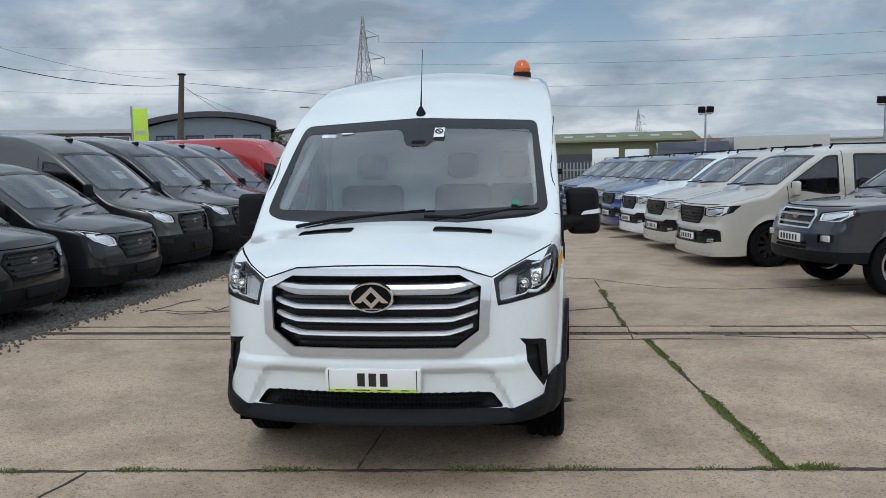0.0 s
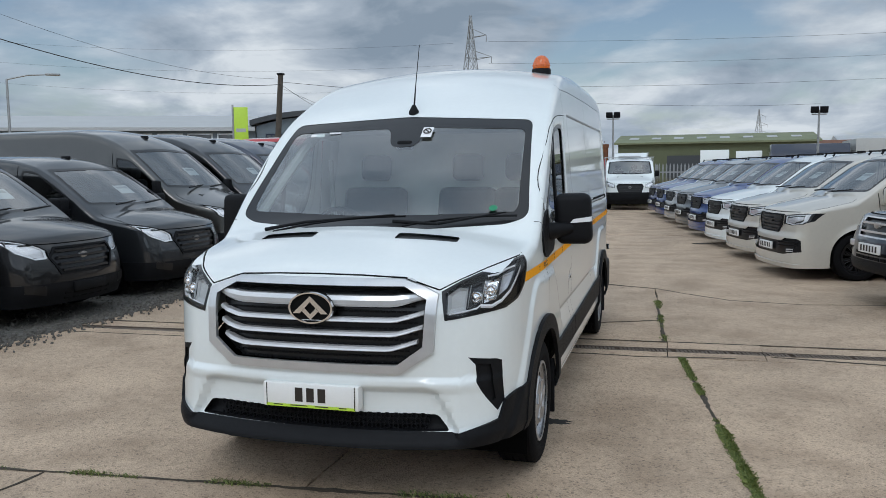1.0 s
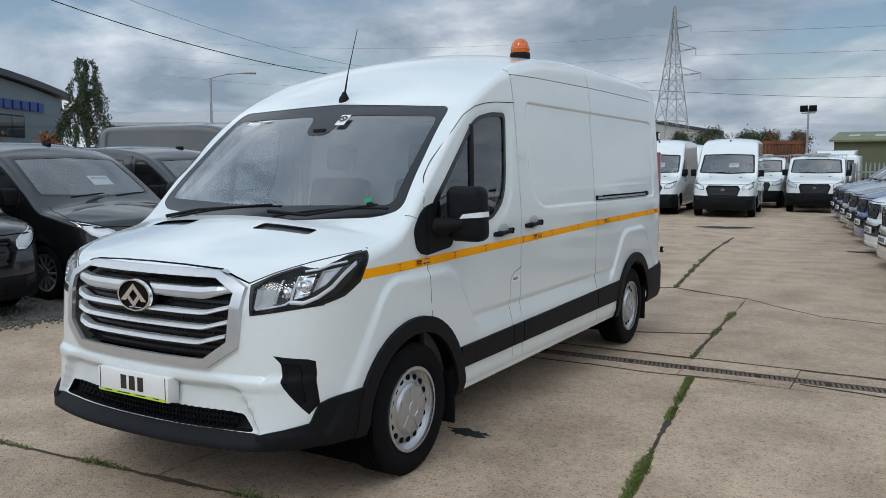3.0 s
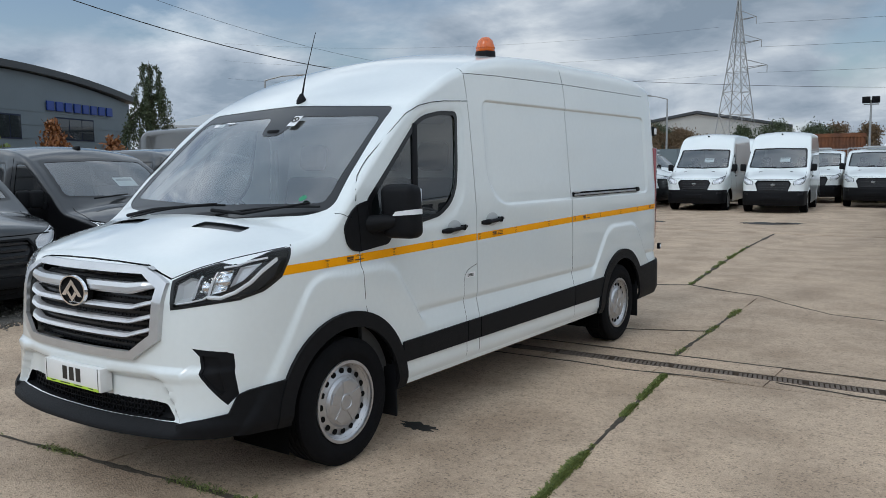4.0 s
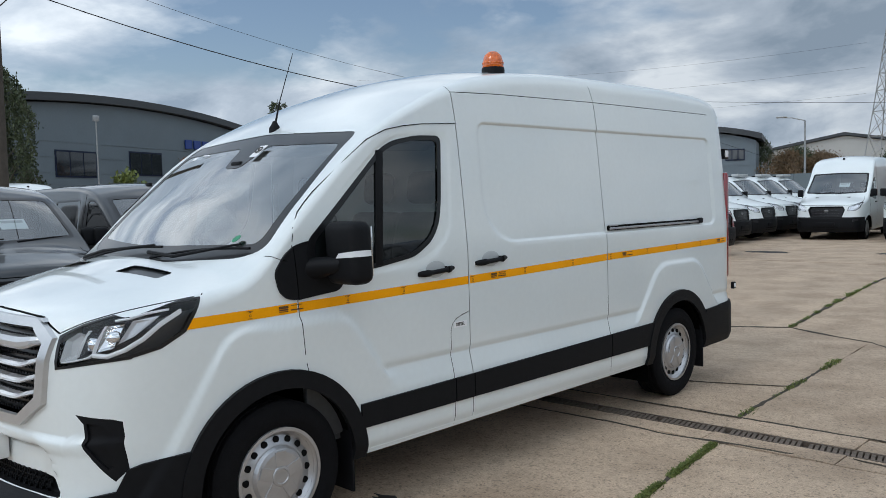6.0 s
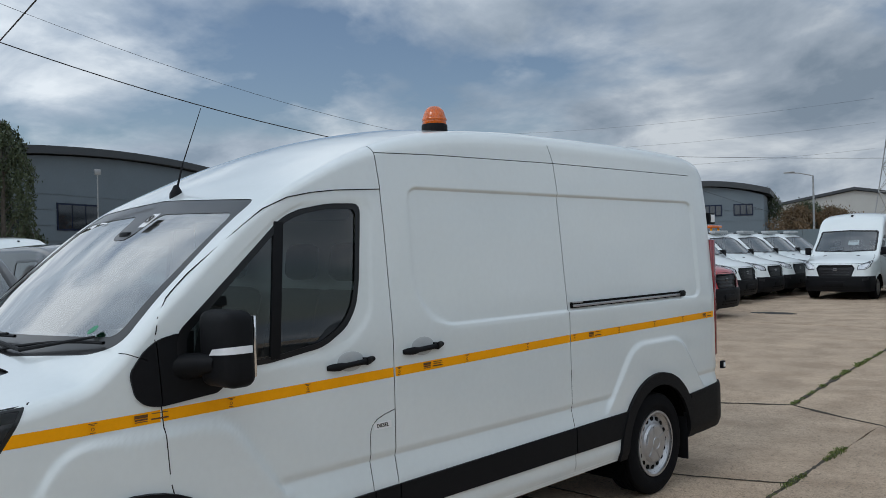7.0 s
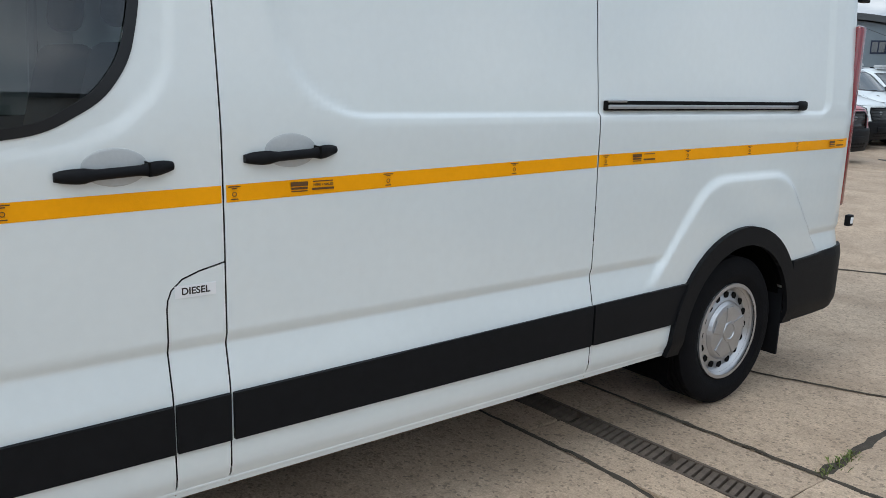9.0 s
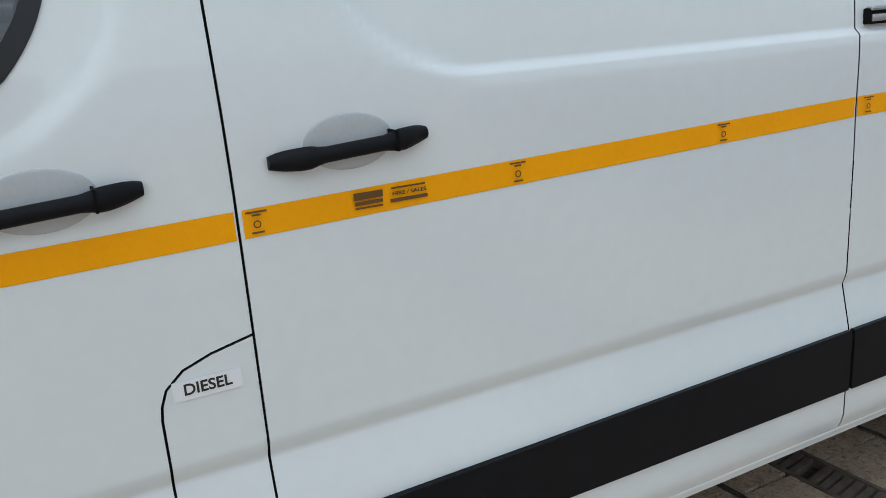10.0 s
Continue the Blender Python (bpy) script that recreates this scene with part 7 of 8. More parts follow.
place(transit, -5.0, 11.1, ROT, "dark grey high-roof panel van parked on gravel", first=True, group=LG)
place(transit, -5.1, 13.3, ROT, "navy blue high-roof panel van in the row", NAVY, GREY, group=LG)
place(transit, -5.2, 15.5, ROT, "navy blue high-roof panel van in the row", NAVY, GREY, group=LG)
place(transit, -6.2, 20.1, ROT, "red panel van beside white trucks", RED_PAINT, GREY, group=LG)
# vans behind that row
place(transit, -22.0, 6.0, 90, "silver panel van behind the row", SILVER, GREY, group=LG)
place(transit, -22.0, 8.6, 90, "white panel van behind the row", WHITE, GREY, group=LG)

camper = vehicle(CAMPER, "camper_van", "beige passenger van with black alloy wheels", "van", BEIGE, spokes=10, dark_wheels=True, rails=True)
RG = "passenger vans in the far row"
for i, (col, lab) in enumerate(((BEIGE, "beige passenger van with black alloy wheels"), (BEIGE, "beige passenger van with a black grille"), (WHITE, "white passenger van with black bumper vents"), (BLUE, "bright blue passenger van with black grille"),
                                (MIDGREY, "dark grey passenger van with roof rails"), (SILVER, "silver passenger van with roof rails"), (BLUE, "blue passenger van with roof rails"), (VIOLET, "violet blue passenger van beside the fence"))):
    y = 10.0 + 2.35 * i
    place(camper, 3.2 - 0.135 * (y - 10.0), y, -90 + 13, lab, None if col is BEIGE else col, BEIGE, first=i == 0, group=RG)
pickup = vehicle(TRUCK, "pickup_truck", "dark slate pickup truck with a chrome grille", "pickup truck", PICKUP, spokes=6, chrome=True, note=False)
place(pickup, 4.0, 6.95, -90 + 12, first=True)

WG_ = "white vans across the yard"
tall = vehicle(TALL, "parked_van", "white high-roof panel van with a black bumper", "van", WHITE, trim=BLACK, spokes=12)
place(tall, -4.72, 24.9, 5, first=True, group=WG_)
place(tall, -2.14, 24.6, 6, group=WG_)
place(tall, -4.6, 17.75, ROT, "red high-roof panel van in the row", RED_PAINT, WHITE, group=LG)
place(tall, -5.9, 31.5, -3, group=WG_)
cab = vehicle(CAB, "tipper_truck", "white tipper truck with a caged open bed", "truck", WHITE, trim=BLACK, spokes=12, note=False)
cab_bed = boxed(-1.02, 1.02, 2.62, 5.6, 0.92, 1.0, 0.01)
part("bed", cab_bed, SILVER, cab, "grey open bed")
for sgn in (1, -1):
    part("drop_side", boxed(sgn * 1.02 - 0.02, sgn * 1.02 + 0.02, 2.62, 5.6, 1.0, 1.42, 0.008), SILVER, cab, "grey drop side")
bm = bmesh.new()
for i in range(15):
    rod(bm, (-0.98 + 0.14 * i, 2.60, 1.0), (-0.98 + 0.14 * i, 2.60, 2.1), 0.012, 0.012, 6)
for z in (1.4, 2.1):
    rod(bm, (-1.02, 2.60, z), (1.02, 2.60, z), 0.02, 0.02, 6)
part("headboard", bm, TRIM, cab, "steel headboard cage")
part("chassis", boxed(-0.45, 0.45, 2.3, 5.5, 0.5, 0.9, 0.02), UNDER, cab)
part("roof_bar", boxed(-0.45, 0.45, 1.75, 2.0, 2.08, 2.16, 0.03), TRIM, cab, "pale roof light bar")
place(cab, 0.1, 29.2, 4, first=True, group=WG_)
place(cab, -2.3, 31.8, 4, group=WG_)
for k, (x, y) in enumerate(((-6.2, 22.4), (-6.3, 24.6), (-6.4, 26.8), (-6.5, 29.0), (-6.6, 31.2))):
    place(cab, x, y, ROT, "white tipper truck with a black bumper in the row", group=LG)
# amber light bar on one cab's roof
bar = thing("light_bar", "amber light bar on a yellow bracket on a cab roof", "light bar", (-8.3, 24.6, 2.08), 90)
part("bracket", boxed(-0.28, -0.22, -0.03, 0.03, 0.0, 0.16, 0.01), YELLOW, bar)
part("bracket", boxed(0.22, 0.28, -0.03, 0.03, 0.0, 0.16, 0.01), YELLOW, bar)
part("lamp", boxed(-0.36, 0.36, -0.09, 0.09, 0.16, 0.26, 0.03), AMBER, bar, "amber light bar")


# ---- the yard's edges and the distance ----
CLAD = surface("grey_cladding", (0.13, 0.165, 0.19), 0.5, var=0.12, scale=0.6)
CLAD2 = surface("blue_grey_fence", (0.13, 0.17, 0.19), 0.6, var=0.15, scale=1.0)
ROOF = surface("pale_roof", (0.42, 0.43, 0.43), 0.5, var=0.12, scale=0.5)
DARKROOF = surface("dark_roof_edge", (0.04, 0.045, 0.05), 0.5, var=0.1)
OLIVE = surface("olive_cladding", (0.11, 0.125, 0.065), 0.7, var=0.2, scale=0.8)
OLIVEROOF = surface("mossy_roof", (0.19, 0.21, 0.12), 0.8, var=0.3, scale=0.6)
WINGLASS = surface("office_glass", (0.02, 0.025, 0.03), 0.06, coat=0.6)
BLUEFRAME = surface("blue_frame", (0.012, 0.018, 0.04), 0.5, spec=0.15)
PALE = surface("pale_cladding", (0.42, 0.42, 0.40), 0.6, var=0.1, scale=0.5)
RUST = surface("rusty_steel", (0.20, 0.075, 0.03), 0.85, var=0.5, scale=2.0, second=(0.09, 0.04, 0.025), bump=0.3)
GALV = surface("galvanised_steel", (0.36, 0.37, 0.37), 0.45, metal=0.6, var=0.25, scale=6)
WOOD = surface("weathered_pole", (0.09, 0.075, 0.06), 0.9, var=0.4, scale=5, bump=0.4)
BARK = surface("bark", (0.10, 0.085, 0.07), 0.9, var=0.4, scale=8, bump=0.5)
SIGNBLUE = surface("sign_blue", (0.01, 0.04, 0.22), 0.4)
CABLE = surface("cable", (0.02, 0.02, 0.02), 0.7)


LEAF = leaf_stuff("green_leaves", (0.022, 0.036, 0.014), (0.065, 0.085, 0.035))
AUTUMN = leaf_stuff("autumn_leaves", (0.16, 0.05, 0.015), (0.28, 0.12, 0.04))
RUSSET = leaf_stuff("russet_leaves", (0.09, 0.06, 0.03), (0.16, 0.10, 0.05))
STRAW = leaf_stuff("dry_weeds", (0.14, 0.12, 0.06), (0.22, 0.19, 0.10))


def local(a, b):
    """A pose at a whose x runs towards b along the ground."""
    return math.degrees(math.atan2(b[1] - a[1], b[0] - a[0])), math.hypot(b[0] - a[0], b[1] - a[1])


def arched_hall(name, label, a, b, depth, eaves, rise, windows, sign=None):
    """A clad hall whose gable runs from a to b under a shallow arched roof. Its x runs along the gable and y back from it."""
    rz, w = local(a, b)
    root = thing(name, label, "building", (*a, 0), rz)
    top = [(w * i / 24, eaves + rise * (1 - (2 * i / 24 - 1) ** 2)) for i in range(25)]
    part("wall", prism(bmesh.new(), [(0, 0), (w, 0), *reversed(top)], 0.0, depth), CLAD, root, "grey clad wall", smooth=False)
    over = [(-0.5 + (w + 1.0) * i / 24, eaves + 0.06 + rise * (1 - (2 * i / 24 - 1) ** 2)) for i in range(25)]
    part("roof", prism(bmesh.new(), [*over, *[(x, z + 0.45) for x, z in reversed(over)]], -0.5, depth + 0.5), DARKROOF, root, "dark arched roof edge", smooth=False)
    for k in range(1, int(eaves / 0.9)):
        part("cladding_rib", boxed(0.02, w - 0.02, -0.03, 0.0, 0.9 * k - 0.03, 0.9 * k + 0.03), CLAD, root, smooth=False)
    for x, z, ww, wh, n in windows:
        win = part("window", boxed(x, x + ww, -0.05, 0.02, z, z + wh), BLUEFRAME, root, "blue-framed office window", smooth=False)
        for i in range(n):
            part("pane", boxed(x + 0.08 + (ww - 0.08) * i / n, x + (ww - 0.08) * (i + 1) / n, -0.07, -0.045, z + 0.1, z + wh - 0.1), WINGLASS, win, smooth=False)
    if sign:
        x, z, ww, wh = sign
        n = 8
        for i in range(n):
            part("sign_block", boxed(x + ww * i / n + 0.14, x + ww * (i + 1) / n - 0.14, -0.16, -0.04, z, z + wh, 0.02, seg=1), SIGNBLUE, root, "plain blue block of the sign", smooth=False)
    return root


arched_hall("office_hall", "grey clad office hall with an arched roof", (-33.5, 61.0), (-23.8, 64.6), 30, 5.6, 0.85,
            [(0.8 + 2.4 * i, 4.0, 1.5, 0.95, 3) for i in range(4)] + [(0.8 + 2.4 * i, 1.0, 1.5, 0.95, 3) for i in range(4)])
arched_hall("unit_hall", "grey clad industrial unit with a blue sign", (-41.0, 10.0), (-55.5, 38.3), 30, 6.7, 1.2,
            [(3.0, 3.3, 3.0, 1.3, 3), (8.0, 3.3, 3.4, 1.6, 3), (14.5, 3.5, 3.4, 1.6, 3), (21.6, 3.55, 4.8, 1.6, 3)], (20.5, 5.55, 8.6, 0.65))
# long pale-roofed wing that runs on from the office hall
rz, w = local((-62.0, 47.0), (-33.6, 61.0))
wing = thing("office_wing", "grey office wing with a pale sheet roof", "building", (-62.0, 47.0, 0), rz)
part("wall", boxed(0, w, 0.2, 20, 0, 5.4), CLAD, wing, smooth=False)
part("roof", prism(bmesh.new(), [(-0.6, 5.5), (9, 7.1), (20, 5.5), (20, 5.2), (9, 6.8), (-0.6, 5.2)], -0.5, w, "x"), ROOF, wing, "pale sheet roof", smooth=False)
for i in range(12):
    win = part("window", boxed(1.0 + 2.5 * i, 2.9 + 2.5 * i, 0.1, 0.22, 3.9, 4.9), WINGLASS, wing, smooth=False)
    part("window_frame", boxed(0.9 + 2.5 * i, 3.0 + 2.5 * i, 0.12, 0.24, 3.8, 5.0), STICKER_GREY, win, smooth=False)

# olive shed
shed = thing("olive_shed", "olive green shed with a mossy ridged roof", "building", (-4.2, 88.0, 0), -2)
part("wall", boxed(0, 20, 0, 14, 0, 4.4), OLIVE, shed, smooth=False)
part("roof", prism(bmesh.new(), [(-0.6, 4.35), (7, 5.4), (14.6, 4.35), (14.6, 4.15), (7, 5.2), (-0.6, 4.15)], -0.4, 20.4, "x"), OLIVEROOF, shed, "mossy sheet roof", smooth=False)
for i in range(8):
    part("roof_light", prism(bmesh.new(), [(2.2, 4.75), (3.8, 4.97), (3.8, 5.0), (2.2, 4.78)], 1.0 + 2.4 * i, 2.0 + 2.4 * i, "x"), ROOF, shed, "pale roof light", smooth=False)
for x in (5.2, 16.0):
    part("shutter", boxed(x, x + 4.2, -0.08, 0.0, 0, 2.9), DARKROOF, shed, "dark roller shutter", smooth=False)
# pale warehouse behind the trees
hall = thing("pale_warehouse", "pale clad warehouse with a low gable", "building", (-48.4, 120.1, 0), 12)
part("wall", prism(bmesh.new(), [(0, 0), (26, 0), (26, 6.6), (13, 8.9), (0, 6.6)], 0, 40), PALE, hall, smooth=False)
part("roof", prism(bmesh.new(), [(-0.5, 6.6), (13, 9.0), (26.5, 6.6), (26.5, 6.95), (13, 9.4), (-0.5, 6.95)], -0.5, 40), DARKROOF, hall, "dark gable edge", smooth=False)
# far sheds to the east
for x, y, w, h, mt in ((24.0, 120.0, 40, 4.8, PALE), (16, 100, 14, 3.6, RUST)):
    fs = thing("far_shed", "far low industrial shed", "building", (x, y, 0), -5)
    part("wall", boxed(0, w, 0, 20, 0, h), mt, fs, smooth=False)
    part("roof", prism(bmesh.new(), [(-0.4, h), (10, h + 1.3), (20.4, h), (20.4, h - 0.2), (-0.4, h - 0.2)], -0.3, w + 0.3, "x"), ROOF if mt is PALE else RUST, fs, smooth=False)

# lorries in front of the shed
for i, (x, y, w, h, m1) in enumerate(((8.1, 60.0, 2.0, 2.0, WHITE), (10.6, 60.0, 1.8, 1.9, WHITE), (12.8, 58.0, 5.0, 2.3, NAVY), (18.2, 58.0, 6.5, 2.6, PALE))):
    lr = thing("lorry_trailer", "box trailer parked behind the fence", "trailer", (x - 4.5, y, 0), -4, "trailers behind the fence")
    part("box_body", boxed(0, w, 0, 8, 0.9, 0.9 + h, 0.03), m1, lr)
    for yy in (1.2, 6.5):
        for xx in (0.15, w - 0.4):
            part("wheel", lathe(bmesh.new(), [(0.0, 0.0), (0.45, 0.0), (0.45, 0.25), (0.0, 0.25)], 20, "x", (xx, yy, 0.45)), RUBBER, lr)
    part("chassis", boxed(0.3, w - 0.3, 0.2, 7.8, 0.45, 0.9), UNDER, lr, smooth=False)

# white lorry cab behind the fence
lorry = thing("lorry", "white lorry cab parked behind the fence", "lorry", (-2.2, 48.5, 0), -4)
bm = boxed(0, 2.5, 0, 2.2, 0.5, 2.3, 0.12, seg=3)
part("cab", bm, WHITE, lorry)
part("windscreen", boxed(0.15, 2.35, -0.015, 0.05, 1.35, 2.05, 0.03), BACKGLASS, lorry)
part("deflector", prism(bmesh.new(), [(0.3, 2.28), (2.1, 2.28), (2.1, 2.62), (1.0, 2.58)], 0.25, 2.25, "x", 0.05), WHITE, lorry, "white roof deflector")
part("bumper", boxed(0.05, 2.45, -0.06, 0.1, 0.45, 0.85, 0.04), BLACK, lorry)
part("chassis", boxed(0.6, 1.9, 2.0, 6.5, 0.5, 0.9), UNDER, lorry, smooth=False)
for yy in (0.9, 5.4):
    for xx in (0.1, 2.1):
        part("wheel", lathe(bmesh.new(), [(0.0, 0.0), (0.5, 0.0), (0.5, 0.3), (0.0, 0.3)], 20, "x", (xx, yy, 0.5)), RUBBER, lorry)
# rusty container
ct = thing("rusty_container", "rusty brown corrugated steel container", "container", (-5.9, 39.0, 0), 10)
bm = bmesh.new()
pts = []
for i in range(40):
    pts += [(0.125 * i * 1.2, 0.0), (0.125 * i * 1.2 + 0.05, -0.04), (0.125 * i * 1.2 + 0.1, -0.04)]
pts = [p for p in pts if p[0] < 4.4]
prism(bm, pts + [(4.4, 0.0), (4.4, 2.4), (0, 2.4)], 0.1, 2.75, "z")
part("shell", bm, RUST, ct, "rust-brown corrugated side", smooth=False)
for z0, z1 in ((0.0, 0.14), (2.72, 2.9)):
    part("frame", boxed(-0.03, 4.43, -0.07, 2.43, z0, z1), RUST, ct, smooth=False)

# palisade fence with pales
fence = thing("palisade_fence", "grey steel palisade fence", "fence", (-1.6, 35.0, 0), -6)
pale_me = None
for i in range(150):
    if pale_me is None:
        ob = part("pale", prism(bmesh.new(), [(-0.03, 0.05), (0.03, 0.05), (0.03, 1.75), (0.0, 1.85), (-0.03, 1.75)], -0.012, 0.012), GALV, fence, smooth=False)
        pale_me = ob.data
    else:
        ob = new("pale", pale_me)
        ob.parent = fence
    ob.location.x = 0.16 * i
for z in (0.45, 1.45):
    part("rail", boxed(0, 24, 0.015, 0.05, z - 0.03, z + 0.03), GALV, fence, smooth=False)
for i in range(10):
    part("post", boxed(2.6 * i - 0.05, 2.6 * i + 0.05, 0.05, 0.13, 0, 1.8), GALV, fence, smooth=False)
# blue-grey sheet fence
rz, w = local((-34.0, 45.5), (-4.0, 47.5))
sf = thing("sheet_fence", "blue-grey profiled sheet metal fence", "fence", (-34.0, 45.5, 0), rz)
for i in range(24):
    part("sheet", boxed(w * i / 24 + 0.01, w * (i + 1) / 24 - 0.01, -0.03, 0.03, 0, 2.45), CLAD2, sf, smooth=False)


def pylon(name, x, y, h, base, rz):
    """A lattice transmission tower."""
    root = thing(name, "grey steel lattice transmission tower", "pylon", (x, y, 0), rz)
    bm = bmesh.new()
    r = 0.0016 * h + 0.03
    levels = [0, 0.18, 0.34, 0.47, 0.58, 0.67, 0.75, 0.82, 0.88, 0.94, 1.0]
    wid = lambda u: base / 2 * (1 - u) ** 1.15 * 0.92 + base * 0.05 * (1 - 0.6 * u)
    for a, b in zip(levels, levels[1:]):
        wa, wb = wid(a), wid(b)
        for s, t in ((1, 1), (1, -1), (-1, -1), (-1, 1)):
            rod(bm, (s * wa, t * wa, a * h), (s * wb, t * wb, b * h), r, r, 5)
        c = [(1, 1), (1, -1), (-1, -1), (-1, 1)]
        for (s, t), (u, v) in zip(c, c[1:] + c[:1]):
            rod(bm, (s * wa, t * wa, a * h), (u * wb, v * wb, b * h), r * 0.6, r * 0.6, 4)
            rod(bm, (u * wa, v * wa, a * h), (s * wb, t * wb, b * h), r * 0.6, r * 0.6, 4)
            rod(bm, (s * wb, t * wb, b * h), (u * wb, v * wb, b * h), r * 0.5, r * 0.5, 4)
    part("tower", bm, GALV, root, smooth=False)
    for u, arm in ((0.60, base * 0.62), (0.74, base * 0.52), (0.87, base * 0.42)):
        for s in (1,):
            bm = bmesh.new()
            ww = wid(u)
            for t in (1, -1):
                rod(bm, (s * ww, t * ww, u * h), (s * (ww + arm), 0, u * h + 0.15), r * 0.6, r * 0.6, 4)
                rod(bm, (s * ww, t * ww, u * h + 0.05 * h), (s * (ww + arm), 0, u * h + 0.15), r * 0.6, r * 0.6, 4)
            rod(bm, (s * (ww + arm), 0, u * h + 0.1), (s * (ww + arm), 0, u * h - 0.7), 0.05, 0.05, 5)
            part("cross_arm", bm, GALV, root, smooth=False)
    return root


PY1 = (1.03 - 108 * math.sin(radians(13.4)), -4 + 108 * math.cos(radians(13.4)))
PY2 = (1.03 + 300 * math.sin(radians(5.4)), -4 + 300 * math.cos(radians(5.4)))
pylon("pylon", *PY1, 21.5, 4.6, -12)
pylon("pylon", *PY2, 21.0, 5.0, 20)


def cable(name, a, b, sag, r, n=24):
    """One hanging tube from a to b."""
    bm = bmesh.new()
    a, b = Vector(a), Vector(b)
    side = (b - a).cross(Vector((0, 0, 1))).normalized()
    last = None
    for i in range(n + 1):
        p = a.lerp(b, i / n) - Vector((0, 0, sag * (1 - (2 * i / n - 1) ** 2)))
        ring = [bm.verts.new(p + side * r * math.cos(t) + Vector((0, 0, r * math.sin(t)))) for t in (0, 1.26, 2.51, 3.77, 5.03)]
        if last:
            for q in range(5):
                bm.faces.new((last[q], last[(q + 1) % 5], ring[(q + 1) % 5], ring[q]))
        last = ring
    return tagged(part(name, bm, CABLE), "thin black overhead cable", "cable", "overhead cables")


for k, u in enumerate((0.60, 0.74, 0.87)):
    cable("overhead_cable", (PY1[0] + 2.4, PY1[1], 21.5 * u - 0.6), (90, 104 + 3 * k, 14.5 + 2.6 * k), 1.6, 0.014)
    cable("overhead_cable", (PY1[0] - 2.4, PY1[1], 21.5 * u - 0.6), (-110, 95, 17 + 3 * k), 1.6, 0.010)
POLE_A, POLE_B = (-14.4, 28.3), (-14.8, 4.9)
cable("overhead_cable", (*POLE_A, 5.35), (*POLE_B, 6.45), 1.05, 0.013)
cable("overhead_cable", (POLE_A[0] - 0.3, POLE_A[1], 5.6), (POLE_B[0] - 0.3, POLE_B[1], 7.4), 1.0, 0.005)
cable("overhead_cable", (*POLE_A, 5.35), (-24, 62.0, 6.0), 0.5, 0.009)
cable("overhead_cable", (*POLE_A, 5.2), (-10.5, 40.0, 2.4), 0.05, 0.007)
cable("overhead_cable", (*POLE_A, 5.45), (12, 62.0, 6.2), 0.5, 0.009)
# a service cable that crosses high over the yard
cable("overhead_cable", (*POLE_B, 5.8), (20.0, 0.4, 6.4), 0.35, 0.013)
for (x, y), h, lean in ((POLE_A, 5.8, 0.45), (POLE_B, 8.2, 0.2), ((20.0, 0.4), 6.8, 0.1)):
    p = thing("utility_pole", "weathered wooden utility pole", "pole", (x, y, 0))
    part("pole", rod(bmesh.new(), (0.0 - lean, 0, 0), (0, 0, h), 0.15, 0.11, 12), WOOD, p)
    part("cap", boxed(-0.13, 0.13, -0.13, 0.13, h - 0.06, h + 0.02, 0.02), BLACK, p)


def street_lamp(x, y, h, arm, rz, name="street_lamp"):
    p = thing(name, "grey steel street lamp with a curved arm", "street lamp", (x, y, 0), rz)
    part("pole", rod(bmesh.new(), (0, 0, 0), (0, 0, h), 0.09, 0.05, 10), GALV, p)
    bm = rod(bmesh.new(), (0, 0, h), (arm * 0.5, 0, h + 0.22), 0.035, 0.035, 8)
    rod(bm, (arm * 0.5, 0, h + 0.22), (arm, 0, h + 0.28), 0.035, 0.03, 8)
    part("arm", bm, GALV, p)
    part("lamp_head", boxed(arm - 0.1, arm + 0.55, -0.13, 0.13, h + 0.24, h + 0.34, 0.04), GALV, p)


street_lamp(-27.8, 27.4, 6.0, 1.7, 40)
street_lamp(-15.2, 51.8, 5.85, -1.6, 15)


def flood_pole(x, y, h, rz=0):
    p = thing("flood_light", "floodlight on a galvanised pole", "flood light", (x, y, 0), rz)
    part("pole", rod(bmesh.new(), (0, 0, 0), (0, 0, h), 0.07, 0.04, 10), GALV, p)
    for s in (-0.19, 0.19):
        bm = boxed(-0.16, 0.16, -0.08, 0.08, -0.14, 0.14, 0.02)
        bm.transform(Matrix.Translation((s, -0.08, h)) @ Matrix.Rotation(radians(15), 4, "X"))
        part("lamp_head", bm, BLACK, p, "black floodlight head")
    part("bracket", boxed(-0.3, 0.3, -0.03, 0.03, h - 0.22, h - 0.17, 0.01), GALV, p)


flood_pole(-1.23, 38.4, 4.3)
flood_pole(7.8, 35.4, 4.1)
flood_pole(14.0, 31.0, 4.0)
# wall lamp post by the unit
p = thing("camera_pole", "slim camera pole beside the unit", "pole", (-38.5, 17.0, 0))
part("pole", rod(bmesh.new(), (0, 0, 0), (0, 0, 6.1), 0.04, 0.035, 8), GALV, p)
part("camera_box", boxed(-0.1, 0.1, -0.16, 0.16, 6.0, 6.3, 0.04), GALV, p)
# lime flag sign
p = thing("flag_sign", "lime green banner sign on a pole", "sign", (1.03 - 36 * math.sin(radians(28.8)), -4 + 36 * math.cos(radians(28.8)), 0), 25)
part("pole", rod(bmesh.new(), (0, 0, 0), (0, 0, 4.5), 0.05, 0.04, 8), GALV, p)
bn = part("banner", boxed(0.02, 0.62, -0.01, 0.01, 2.6, 4.4, 0.004), LIME, p)
part("banner_bar", boxed(0.12, 0.52, -0.016, -0.01, 3.35, 3.5), TRIM, bn, smooth=False)


